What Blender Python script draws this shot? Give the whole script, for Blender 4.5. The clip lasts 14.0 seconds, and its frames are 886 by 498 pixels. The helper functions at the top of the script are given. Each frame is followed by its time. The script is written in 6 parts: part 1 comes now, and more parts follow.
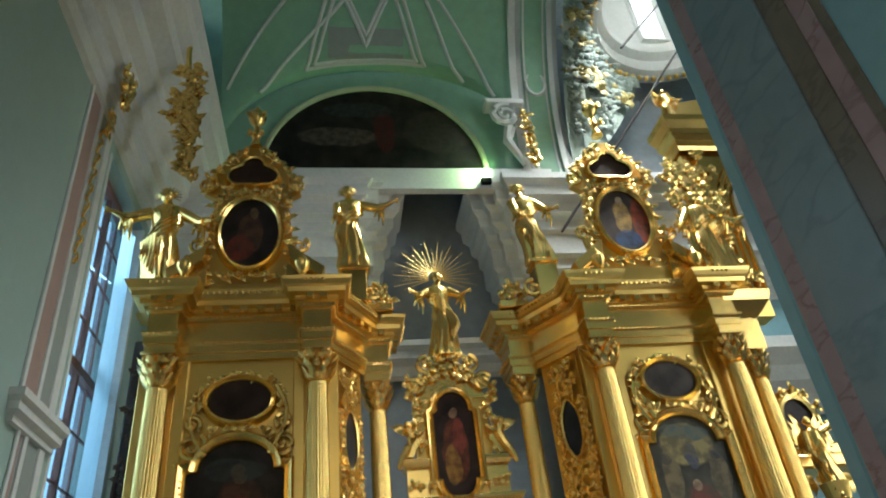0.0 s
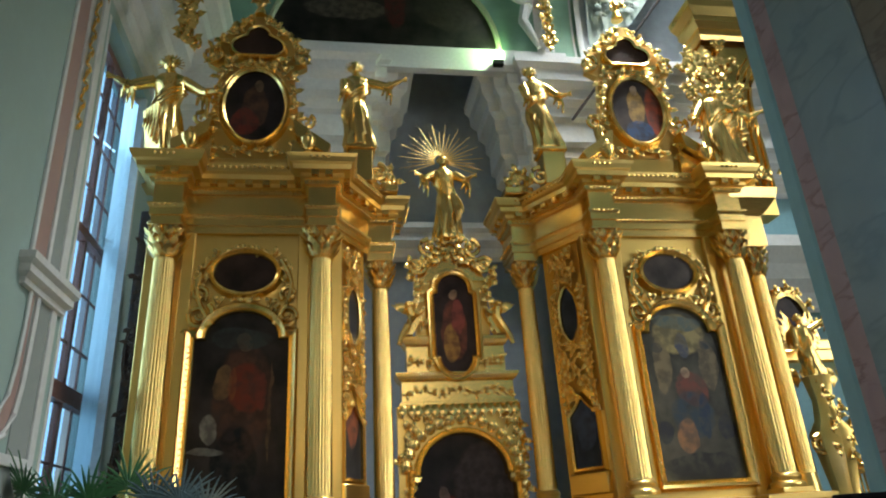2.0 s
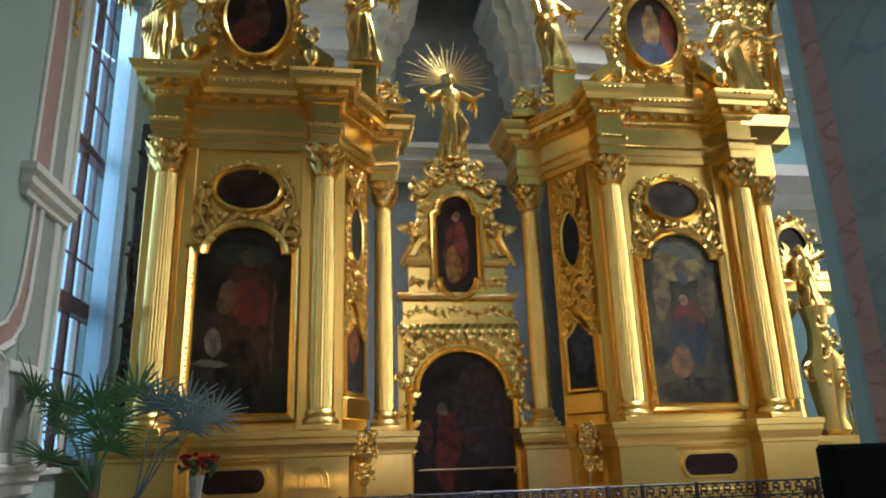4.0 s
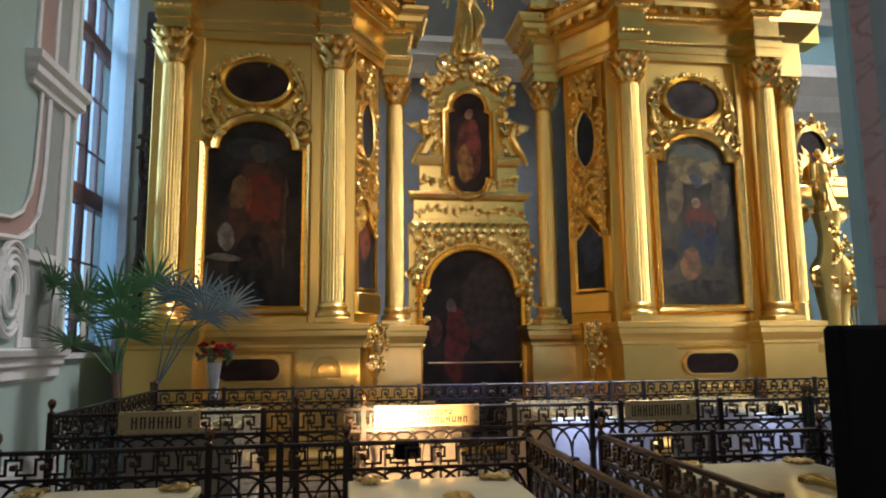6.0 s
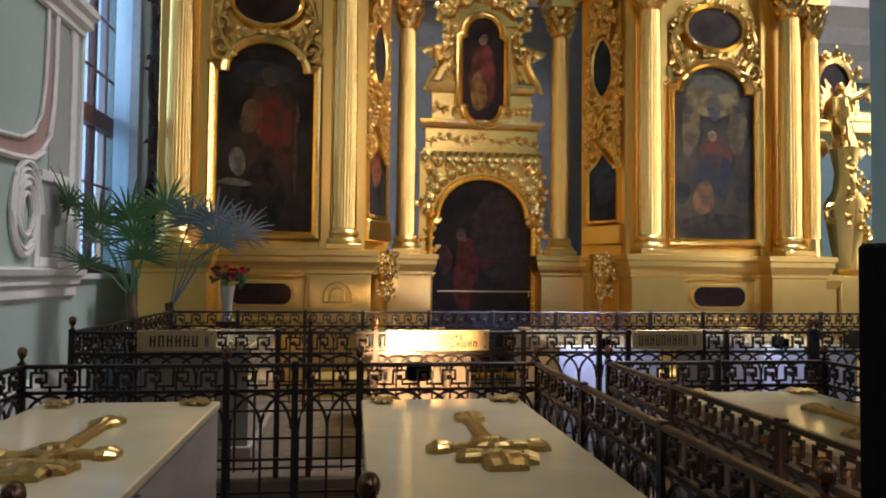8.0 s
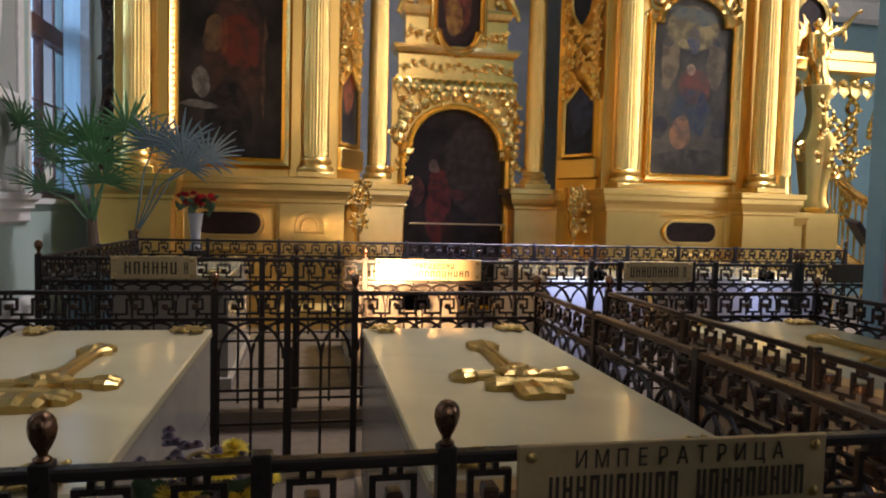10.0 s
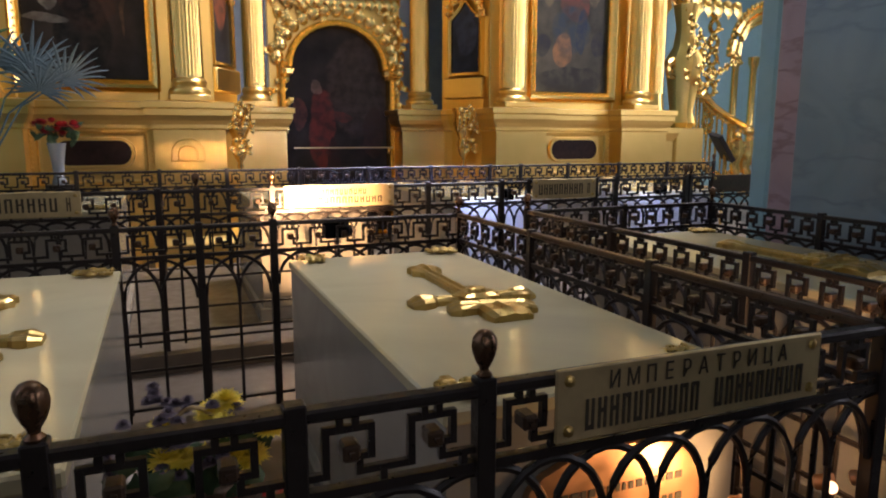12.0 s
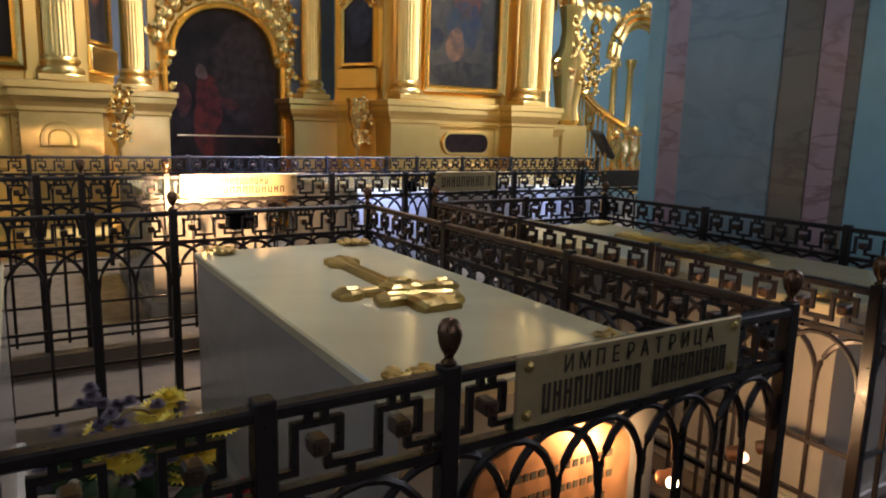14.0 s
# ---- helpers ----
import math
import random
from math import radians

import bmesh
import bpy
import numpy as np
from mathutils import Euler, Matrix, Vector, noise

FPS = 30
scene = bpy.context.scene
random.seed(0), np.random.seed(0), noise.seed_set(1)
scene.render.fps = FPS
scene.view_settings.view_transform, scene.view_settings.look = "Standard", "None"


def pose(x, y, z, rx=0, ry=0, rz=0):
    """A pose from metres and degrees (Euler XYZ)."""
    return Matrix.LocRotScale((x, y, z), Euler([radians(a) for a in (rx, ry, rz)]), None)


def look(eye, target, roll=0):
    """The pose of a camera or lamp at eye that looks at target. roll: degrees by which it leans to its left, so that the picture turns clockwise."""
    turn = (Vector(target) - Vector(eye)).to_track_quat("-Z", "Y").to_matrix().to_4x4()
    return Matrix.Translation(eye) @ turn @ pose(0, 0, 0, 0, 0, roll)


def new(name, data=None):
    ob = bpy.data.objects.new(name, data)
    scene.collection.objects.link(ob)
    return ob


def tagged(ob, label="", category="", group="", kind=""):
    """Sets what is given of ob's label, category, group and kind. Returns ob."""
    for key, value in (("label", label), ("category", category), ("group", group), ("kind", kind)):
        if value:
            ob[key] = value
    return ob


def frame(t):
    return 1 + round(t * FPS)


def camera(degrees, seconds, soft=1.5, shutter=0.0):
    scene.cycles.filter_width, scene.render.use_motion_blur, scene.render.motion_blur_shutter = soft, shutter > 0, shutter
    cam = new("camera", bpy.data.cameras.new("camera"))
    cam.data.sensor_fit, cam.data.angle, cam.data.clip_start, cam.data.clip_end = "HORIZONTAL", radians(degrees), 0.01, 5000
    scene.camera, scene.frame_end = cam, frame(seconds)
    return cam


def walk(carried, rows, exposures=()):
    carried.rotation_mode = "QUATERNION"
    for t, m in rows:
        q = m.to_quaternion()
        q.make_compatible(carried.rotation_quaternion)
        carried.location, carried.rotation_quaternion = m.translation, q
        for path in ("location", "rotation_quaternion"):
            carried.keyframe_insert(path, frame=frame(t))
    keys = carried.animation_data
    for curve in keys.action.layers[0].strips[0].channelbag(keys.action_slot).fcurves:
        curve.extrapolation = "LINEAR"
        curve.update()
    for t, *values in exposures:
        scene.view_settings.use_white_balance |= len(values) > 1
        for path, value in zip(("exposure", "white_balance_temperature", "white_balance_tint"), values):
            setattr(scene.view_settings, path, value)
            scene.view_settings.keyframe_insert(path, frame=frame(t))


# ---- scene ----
cam = camera(65.7, 14.0, soft=2.0)
PATH = [
    (0, (0.0264, 0.0202, 1.7415), (0.3115, 1.4802, 2.6814), -6.8),
    (0.5, (0.0026, 0.0317, 1.7292), (0.2834, 1.5206, 2.625), -5.7),
    (1, (0.0141, 0.0378, 1.7398), (0.293, 1.5814, 2.5397), -4.5),
    (1.5, (-0.0044, 0.0466, 1.7442), (0.2693, 1.6192, 2.4851), -4.0),
    (2, (-0.0097, 0.0484, 1.7406), (0.2666, 1.6482, 2.4209), -3.6),
    (2.2, (-0.0079, 0.0502, 1.7468), (0.2684, 1.6632, 2.3954), -3.4),
    (4.3, (0.0097, 0.0616, 1.7714), (0.279, 1.7424, 2.2194), -1.5),
    (4.5, (0.0202, 0.066, 1.7714), (0.2904, 1.7547, 2.1859), -1.3),
    (5, (0.0141, 0.0783, 1.7609), (0.2842, 1.7846, 2.1014), -1.6),
    (5.5, (0.0141, 0.0792, 1.7521), (0.2746, 1.797, 2.0354), -1.2),
    (6, (0.0044, 0.0766, 1.7433), (0.2473, 1.8031, 1.9835), -0.6),
    (6.5, (-0.0026, 0.0757, 1.7406), (0.2332, 1.8075, 1.9457), -0.0),
    (7, (-0.0079, 0.0704, 1.7336), (0.2226, 1.8075, 1.8982), 0.2),
    (7.5, (-0.0088, 0.0713, 1.7266), (0.2174, 1.8128, 1.8436), 0.0),
    (8, (-0.0326, 0.0774, 1.7178), (0.191, 1.8216, 1.7811), 0.6),
    (8.2, (-0.0572, 0.0695, 1.7222), (0.1672, 1.8154, 1.7626), 1.0),
    (10.3, (-0.315, 0.3775, 1.6342), (0.0502, 2.0944, 1.5004), 1.0),
    (10.5, (-0.3247, 0.403, 1.6289), (0.0554, 2.1138, 1.467), 0.6),
    (11, (-0.3696, 0.4558, 1.6192), (0.0818, 2.1437, 1.4018), 0.2),
    (11.5, (-0.4708, 0.506, 1.6245), (0.0906, 2.1542, 1.3728), 0.2),
    (12, (-0.5755, 0.5491, 1.6245), (0.0792, 2.1569, 1.3376), 0.1),
    (12.5, (-0.66, 0.5834, 1.621), (0.0845, 2.1498, 1.3209), 0.4),
    (13, (-0.7049, 0.6151, 1.6166), (0.1214, 2.1384, 1.3077), 0.9),
    (13.5, (-0.7146, 0.6283, 1.6122), (0.1593, 2.1243, 1.3033), 1.2),
    (14, (-0.7207, 0.6274, 1.613), (0.198, 2.0979, 1.3121), 1.6),
]
EXPOSURES = [(0.0, -0.2, 6400, 2), (2.0, -0.16, 6400, 5), (5.0, -0.1, 6600, 15), (8.0, -0.06, 6800, 26), (11.0, 0.14, 6700, 27), (14.0, 0.2, 6150, 22)]
walk(cam, [(t, look(eye, target, roll)) for t, eye, target, roll in PATH], EXPOSURES)

U = 0.88  # metres in one unit of the plan


def S(*v):
    return Vector(v) * U


# ---- world and light ----
world = bpy.data.worlds.new("sky")
scene.world = world
world.use_nodes = True
wn = world.node_tree.nodes
sky = wn.new("ShaderNodeTexSky")
sky.sky_type = "NISHITA"
sky.sun_disc = False
sky.sun_elevation, sky.sun_rotation = radians(38), radians(250)
wn["Background"].inputs["Strength"].default_value = 0.12
world.node_tree.links.new(sky.outputs[0], wn["Background"].inputs["Color"])


def area(name, at, target, sx, sy, watts, colour):
    d = bpy.data.lights.new(name, "AREA")
    d.shape, d.size, d.size_y, d.energy, d.color = "RECTANGLE", sx * U, sy * U, watts, colour
    ob = new(name, d)
    ob.matrix_world = look(S(*at), S(*target))
    return ob


def spot(name, at, target, watts, colour, angle, size=0.03):
    d = bpy.data.lights.new(name, "SPOT")
    d.energy, d.color, d.spot_size, d.spot_blend, d.shadow_soft_size = watts, colour, radians(angle), 0.5, size
    ob = new(name, d)
    ob.matrix_world = look(S(*at), S(*target))
    return ob


DAY, WARM, COOL = (0.93, 0.97, 1.0), (1.0, 0.62, 0.28), (0.62, 0.78, 1.0)
area("window_and_fill_light", (-5.1, 11.5, 6.4), (0, 11.9, 5.0), 2.4, 8.8, 120, (0.42, 0.70, 1.0)).data.spread = radians(130)
# The next five are added fill through unseen openings in the closing walls.
area("window_and_fill_light", (-4.2, 3.0, 6.5), (3, 4.5, 3.5), 2.2, 8.4, 11, (1.0, 0.95, 0.86))
area("window_and_fill_light", (-4.2, -4.0, 6.5), (3, -2, 3.5), 2.2, 8.4, 18, (1.0, 0.95, 0.86))
area("window_and_fill_light", (17.6, 3.0, 8.5), (5, 11, 6), 3.0, 9.0, 215, DAY).data.spread = radians(100)
area("window_and_fill_light", (17.6, -4.0, 8.5), (5, 11, 6), 3.0, 9.0, 165, DAY).data.spread = radians(100)
area("window_and_fill_light", (2.4, -9.3, 8.5), (2.4, 12, 5.5), 4.0, 9.0, 42, (1.0, 0.93, 0.82)).data.spread = radians(80)
area("dome_light", (10.4, 10.0, 23.5), (7.4, 11.5, 10), 3.4, 3.4, 2300, DAY).data.spread = radians(70)
# two cool spots added for the bluish tomb fronts, their source unseen
spot("tomb_lamp_and_fill_light", (2.35, 6.5, 1.33), (2.6, 7.6, 1.15), 55, (0.36, 0.50, 1.0), 160)
spot("tomb_lamp_and_fill_light", (4.15, 6.5, 1.33), (4.6, 7.6, 1.15), 55, (0.36, 0.50, 1.0), 160)
spot("tomb_lamp_and_fill_light", (1.5, 2.16, 0.74), (2.3, 2.75, 0.7), 30, WARM, 150)
# the lamps among the tombs
spot("tomb_lamp_and_fill_light", (0.44, 5.52, 1.2), (0.52, 6.35, 1.27), 330, WARM, 78)
spot("tomb_lamp_and_fill_light", (0.86, 2.08, 0.76), (0.72, 2.4, 0.74), 8, WARM, 160)


# ---- materials ----
def mat(name, colour, rough=0.6, metal=0.0, bump=0.0, scale=8.0, vary=0.25, colour2=None, spec=0.5, detail=6.0, rvary=0.12, coat=0.0):
    m = bpy.data.materials.new(name)
    m.use_nodes = True
    nt = m.node_tree
    n, l = nt.nodes, nt.links
    b = n["Principled BSDF"]
    b.inputs["Roughness"].default_value, b.inputs["Metallic"].default_value = rough, metal
    b.inputs["Specular IOR Level"].default_value = spec
    b.inputs["Coat Weight"].default_value = coat
    tc = n.new("ShaderNodeTexCoord")
    big = n.new("ShaderNodeTexNoise")
    big.inputs["Scale"].default_value, big.inputs["Detail"].default_value = scale * 0.18, 3
    fine = n.new("ShaderNodeTexNoise")
    fine.inputs["Scale"].default_value, fine.inputs["Detail"].default_value = scale * 2.5, detail
    for t in (big, fine):
        l.new(tc.outputs["Object"], t.inputs["Vector"])
    add = n.new("ShaderNodeMath")
    add.operation = "MULTIPLY_ADD"
    add.inputs[1].default_value = 0.5
    l.new(fine.outputs["Fac"], add.inputs[0])
    half = n.new("ShaderNodeMath")
    half.operation = "MULTIPLY"
    half.inputs[1].default_value = 0.5
    l.new(big.outputs["Fac"], half.inputs[0])
    l.new(half.outputs[0], add.inputs[2])
    ramp = n.new("ShaderNodeValToRGB")
    c2 = colour2 or tuple(c * (1 - vary) for c in colour)
    ramp.color_ramp.elements[0].position, ramp.color_ramp.elements[1].position = 0.35, 0.62
    ramp.color_ramp.elements[0].color, ramp.color_ramp.elements[1].color = (*c2, 1), (*colour, 1)
    l.new(add.outputs[0], ramp.inputs["Fac"])
    l.new(ramp.outputs["Color"], b.inputs["Base Color"])
    mr = n.new("ShaderNodeMapRange")
    mr.inputs["To Min"].default_value, mr.inputs["To Max"].default_value = max(0.02, rough - rvary), rough + rvary
    mr.inputs["From Min"].default_value, mr.inputs["From Max"].default_value = 0.3, 0.7
    l.new(fine.outputs["Fac"], mr.inputs["Value"])
    l.new(mr.outputs[0], b.inputs["Roughness"])
    if bump:
        bp = n.new("ShaderNodeBump")
        bp.inputs["Strength"].default_value, bp.inputs["Distance"].default_value = bump, 0.02
        l.new(add.outputs[0], bp.inputs["Height"])
        l.new(bp.outputs[0], b.inputs["Normal"])
    return m


def marble(name, colour, vein, rough=0.18, scale=1.2, amount=0.5):
    m = bpy.data.materials.new(name)
    m.use_nodes = True
    nt = m.node_tree
    n, l = nt.nodes, nt.links
    b = n["Principled BSDF"]
    b.inputs["Roughness"].default_value = rough
    tc = n.new("ShaderNodeTexCoord")
    ns = n.new("ShaderNodeTexNoise")
    ns.inputs["Scale"].default_value, ns.inputs["Detail"].default_value, ns.inputs["Distortion"].default_value = scale, 9, 1.6
    l.new(tc.outputs["Object"], ns.inputs["Vector"])
    w = n.new("ShaderNodeTexNoise")
    w.inputs["Scale"].default_value, w.inputs["Detail"].default_value, w.inputs["Distortion"].default_value = scale * 0.7, 5, 0.25
    mp = n.new("ShaderNodeMapping")
    mp.inputs["Rotation"].default_value = (0.35, 0.25, 0.3)
    mp.inputs["Scale"].default_value = (1.0, 0.7, 2.1)
    l.new(tc.outputs["Object"], mp.inputs["Vector"])
    l.new(mp.outputs[0], w.inputs["Vector"])
    r1 = n.new("ShaderNodeValToRGB")
    r1.color_ramp.elements[0].position, r1.color_ramp.elements[1].position = 0.47, 0.53
    r1.color_ramp.elements[0].color, r1.color_ramp.elements[1].color = (0, 0, 0, 1), (0, 0, 0, 1)
    crest_ = r1.color_ramp.elements.new(0.5)
    crest_.color = (1, 1, 1, 1)
    l.new(w.outputs["Fac"], r1.inputs["Fac"])
    mul = n.new("ShaderNodeMath")
    mul.operation = "MULTIPLY"
    l.new(r1.outputs["Color"], mul.inputs[0])
    l.new(ns.outputs["Fac"], mul.inputs[1])
    sc = n.new("ShaderNodeMath")
    sc.operation = "MULTIPLY"
    sc.inputs[1].default_value = amount * 2.2
    l.new(mul.outputs[0], sc.inputs[0])
    r2 = n.new("ShaderNodeValToRGB")
    r2.color_ramp.elements[0].position, r2.color_ramp.elements[1].position = 0.3, 0.75
    r2.color_ramp.elements[0].color = (*[c * 0.78 for c in colour], 1)
    r2.color_ramp.elements[1].color = (*colour, 1)
    l.new(ns.outputs["Fac"], r2.inputs["Fac"])
    mx = n.new("ShaderNodeMix")
    mx.data_type = "RGBA"
    l.new(sc.outputs[0], mx.inputs["Factor"])
    l.new(r2.outputs["Color"], mx.inputs["A"])
    mx.inputs["B"].default_value = (*vein, 1)
    l.new(mx.outputs["Result"], b.inputs["Base Color"])
    return m


def canvas(name, ground, spots, rough=0.42):
    """Dark varnished canvas with soft blots: (x, z, half width, half height, colour) in metres from the picture's middle."""
    m = bpy.data.materials.new(name)
    m.use_nodes = True
    nt = m.node_tree
    n, l = nt.nodes, nt.links
    b = n["Principled BSDF"]
    b.inputs["Roughness"].default_value = rough
    b.inputs["Specular IOR Level"].default_value = 0.16
    tc = n.new("ShaderNodeTexCoord")
    ns = n.new("ShaderNodeTexNoise")
    ns.inputs["Scale"].default_value, ns.inputs["Detail"].default_value = 2.2, 7
    l.new(tc.outputs["Object"], ns.inputs["Vector"])
    mxv = n.new("ShaderNodeMix")
    mxv.data_type = "RGBA"
    mxv.blend_type = "LINEAR_LIGHT"
    mxv.inputs["Factor"].default_value = 0.11
    l.new(tc.outputs["Object"], mxv.inputs["A"])
    l.new(ns.outputs["Color"], mxv.inputs["B"])
    r = n.new("ShaderNodeValToRGB")
    r.color_ramp.elements[0].position, r.color_ramp.elements[1].position = 0.35, 0.7
    r.color_ramp.elements[0].color = (*[c * 0.45 for c in ground], 1)
    r.color_ramp.elements[1].color = (*[c * 1.5 for c in ground], 1)
    l.new(ns.outputs["Fac"], r.inputs["Fac"])
    last = r.outputs["Color"]
    fold = n.new("ShaderNodeTexNoise")
    fold.inputs["Scale"].default_value, fold.inputs["Detail"].default_value = 7.0, 6
    l.new(tc.outputs["Object"], fold.inputs["Vector"])
    fr = n.new("ShaderNodeMapRange")
    fr.inputs["From Min"].default_value, fr.inputs["From Max"].default_value = 0.38, 0.62
    fr.inputs["To Min"].default_value, fr.inputs["To Max"].default_value = 0.35, 1.0
    l.new(fold.outputs["Fac"], fr.inputs["Value"])
    for x, z, w, h, c in spots:
        mp = n.new("ShaderNodeMapping")
        mp.vector_type = "TEXTURE"
        mp.inputs["Location"].default_value = (x, 0, z)
        mp.inputs["Scale"].default_value = (w, 1000, h)
        l.new(mxv.outputs["Result"], mp.inputs["Vector"])
        g = n.new("ShaderNodeTexGradient")
        g.gradient_type = "SPHERICAL"
        l.new(mp.outputs[0], g.inputs["Vector"])
        rr = n.new("ShaderNodeMapRange")
        rr.interpolation_type = "SMOOTHSTEP"
        rr.inputs["From Min"].default_value, rr.inputs["From Max"].default_value = 0.06, 0.2
        l.new(g.outputs["Fac"], rr.inputs["Value"])
        mu = n.new("ShaderNodeMath")
        mu.operation = "MULTIPLY"
        l.new(rr.outputs[0], mu.inputs[0])
        l.new(fr.outputs[0], mu.inputs[1])
        mx = n.new("ShaderNodeMix")
        mx.data_type = "RGBA"
        l.new(mu.outputs[0], mx.inputs["Factor"])
        l.new(last, mx.inputs["A"])
        mx.inputs["B"].default_value = (*c, 1)
        last = mx.outputs["Result"]
    l.new(last, b.inputs["Base Color"])
    return m


def glow(name, colour, power):
    m = bpy.data.materials.new(name)
    m.use_nodes = True
    b = m.node_tree.nodes["Principled BSDF"]
    b.inputs["Base Color"].default_value = (*colour, 1)
    b.inputs["Emission Color"].default_value = (*colour, 1)
    b.inputs["Emission Strength"].default_value = power
    return m


GOLD = mat("gilded wood", (0.90, 0.61, 0.20), 0.25, 1.0, 0.0, 5, colour2=(0.87, 0.58, 0.185), detail=3, rvary=0.008)
GOLDPLAIN = mat("gilded panel", (0.86, 0.57, 0.17), 0.34, 1.0, 0.0, 2.2, colour2=(0.83, 0.545, 0.155), detail=1, rvary=0.01)
GOLDPALE = mat("pale worn gilding", (0.88, 0.59, 0.19), 0.31, 1.0, 0.0, 2.2, colour2=(0.84, 0.56, 0.17), detail=1, rvary=0.01)
RAYGOLD = mat("gilded metal rays", (0.85, 0.60, 0.22), 0.5, 1.0, 0.0, 6)
BUD = mat("dark bronze bud", (0.16, 0.09, 0.05), 0.3, 0.9, 0.1, 14)
BRONZE = mat("polished bronze", (0.50, 0.35, 0.12), 0.38, 1.0, 0.03, 20)
BRASS = mat("brass plate", (0.60, 0.46, 0.24), 0.42, 0.7, 0.03, 12)
BRASSDARK = mat("dark engraving", (0.06, 0.045, 0.025), 0.6, 0.3)
IRON = mat("black iron paint", (0.017, 0.012, 0.010), 0.38, 0.2, 0.1, 20)
IRONBROWN = mat("bronzed iron", (0.075, 0.045, 0.028), 0.36, 0.5, 0.1, 20)
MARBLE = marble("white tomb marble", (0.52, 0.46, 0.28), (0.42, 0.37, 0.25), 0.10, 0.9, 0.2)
# Copy of the tomb marble with the sides' shade put into its colour.
MARBLESHADE = marble("shaded tomb marble", (0.30, 0.275, 0.23), (0.22, 0.20, 0.17), 0.2, 1.2, 0.3)
BLUEMARBLE = marble("blue painted marble", (0.20, 0.27, 0.30), (0.10, 0.14, 0.17), 0.3, 1.4, 0.42)
TEAL = mat("teal paint", (0.23, 0.41, 0.46), 0.5, 0, 0.04, 3, 0.15)
PINKMARBLE = marble("pink painted marble", (0.37, 0.26, 0.28), (0.20, 0.12, 0.13), 0.3, 2.2, 0.7)
BROWNVEINED = marble("brown painted marble and shadow", (0.17, 0.145, 0.11), (0.09, 0.07, 0.05), 0.3, 2.0, 0.6)
WALLGREEN = mat("grey green wall paint", (0.36, 0.47, 0.43), 0.7, 0, 0.05, 3, 0.12)
GREYPANEL = mat("grey wall panel", (0.33, 0.36, 0.34), 0.7, 0, 0.05, 3, 0.15)
VAULTGREEN = mat("green vault paint", (0.31, 0.53, 0.37), 0.75, 0, 0.05, 1.5, 0.2)
STUCCO = mat("white stucco", (0.72, 0.72, 0.70), 0.7, 0, 0.1, 5, 0.16)
STUCCOGREY = mat("grey stucco", (0.50, 0.50, 0.50), 0.75, 0, 0.1, 4, 0.2)
RELIEF = mat("grey green stucco", (0.34, 0.40, 0.35), 0.75, 0, 0.1, 5, 0.25)
LUNEMOULD = mat("pale green gilt moulding", (0.50, 0.54, 0.36), 0.5, 0, 0.05, 6, 0.2)
WALLPINK = mat("brownish pink wall strip", (0.42, 0.28, 0.25), 0.6, 0, 0.05, 4, 0.2)
WALLBLUE = mat("blue grey apse wall", (0.30, 0.34, 0.38), 0.75, 0, 0.05, 2, 0.25)
WINDOWWOOD = mat("brown window paint", (0.26, 0.12, 0.10), 0.45, 0, 0.08, 12)
# Translucent sheet colour that carries the daylight on the window's far reveal.
LITREVEAL = mat("pale lit reveal", (0.72, 0.82, 0.86), 0.8, 0, 0.1, 6)
ct = LITREVEAL.node_tree
cmix, ctr = ct.nodes.new("ShaderNodeMixShader"), ct.nodes.new("ShaderNodeBsdfTranslucent")
ctr.inputs["Color"].default_value = (0.75, 0.88, 0.92, 1)
cmix.inputs["Fac"].default_value = 0.85
ct.links.new(ct.nodes["Principled BSDF"].outputs[0], cmix.inputs[1])
ct.links.new(ctr.outputs[0], cmix.inputs[2])
ct.links.new(cmix.outputs[0], ct.nodes["Material Output"].inputs["Surface"])
FLOORSTONE = mat("grey stone floor", (0.125, 0.098, 0.072), 0.42, 0, 0.1, 4, 0.35)
BLACK = mat("black board", (0.008, 0.008, 0.009), 0.8, 0, 0.02, 10, spec=0.1)
WHITE = mat("white lettering", (0.75, 0.75, 0.75), 0.6)
PALM = mat("palm leaf", (0.09, 0.25, 0.09), 0.4, 0, 0.1, 12, colour2=(0.05, 0.14, 0.07))
PALMBLUE = mat("bluish palm leaf", (0.15, 0.23, 0.28), 0.5, 0, 0.1, 12, colour2=(0.09, 0.15, 0.17))
BARK = mat("palm stem", (0.14, 0.09, 0.06), 0.85, 0, 0.5, 14)
POTBLUE = mat("blue glazed pot", (0.08, 0.16, 0.20), 0.4, 0, 0.05, 6)
RED = mat("red petals", (0.45, 0.02, 0.03), 0.6, 0, 0.2, 20)
YELLOW = mat("yellow petals", (0.80, 0.62, 0.06), 0.6, 0, 0.2, 20)
LILAC = mat("lilac petals", (0.15, 0.12, 0.15), 0.7, 0, 0.2, 20)
LEAF = mat("dark leaves", (0.05, 0.10, 0.04), 0.6, 0, 0.2, 20)
COPPER = mat("copper plaque", (0.55, 0.28, 0.13), 0.45, 0.8, 0.1, 8)
DARKICON = mat("dark oval icon", (0.04, 0.02, 0.015), 0.42, 0, 0.0, 5, 0.5, spec=0.15)
GLASS = bpy.data.materials.new("window glass")
GLASS.use_nodes = True
GLASS.node_tree.nodes["Principled BSDF"].inputs["Transmission Weight"].default_value = 1.0
GLASS.node_tree.nodes["Principled BSDF"].inputs["Roughness"].default_value = 0.02
SKYGLOW = glow("sky behind glass", (0.34, 0.66, 1.0), 1.8)
LAMPGLOW = glow("lamp lens", (1.0, 0.72, 0.38), 60.0)
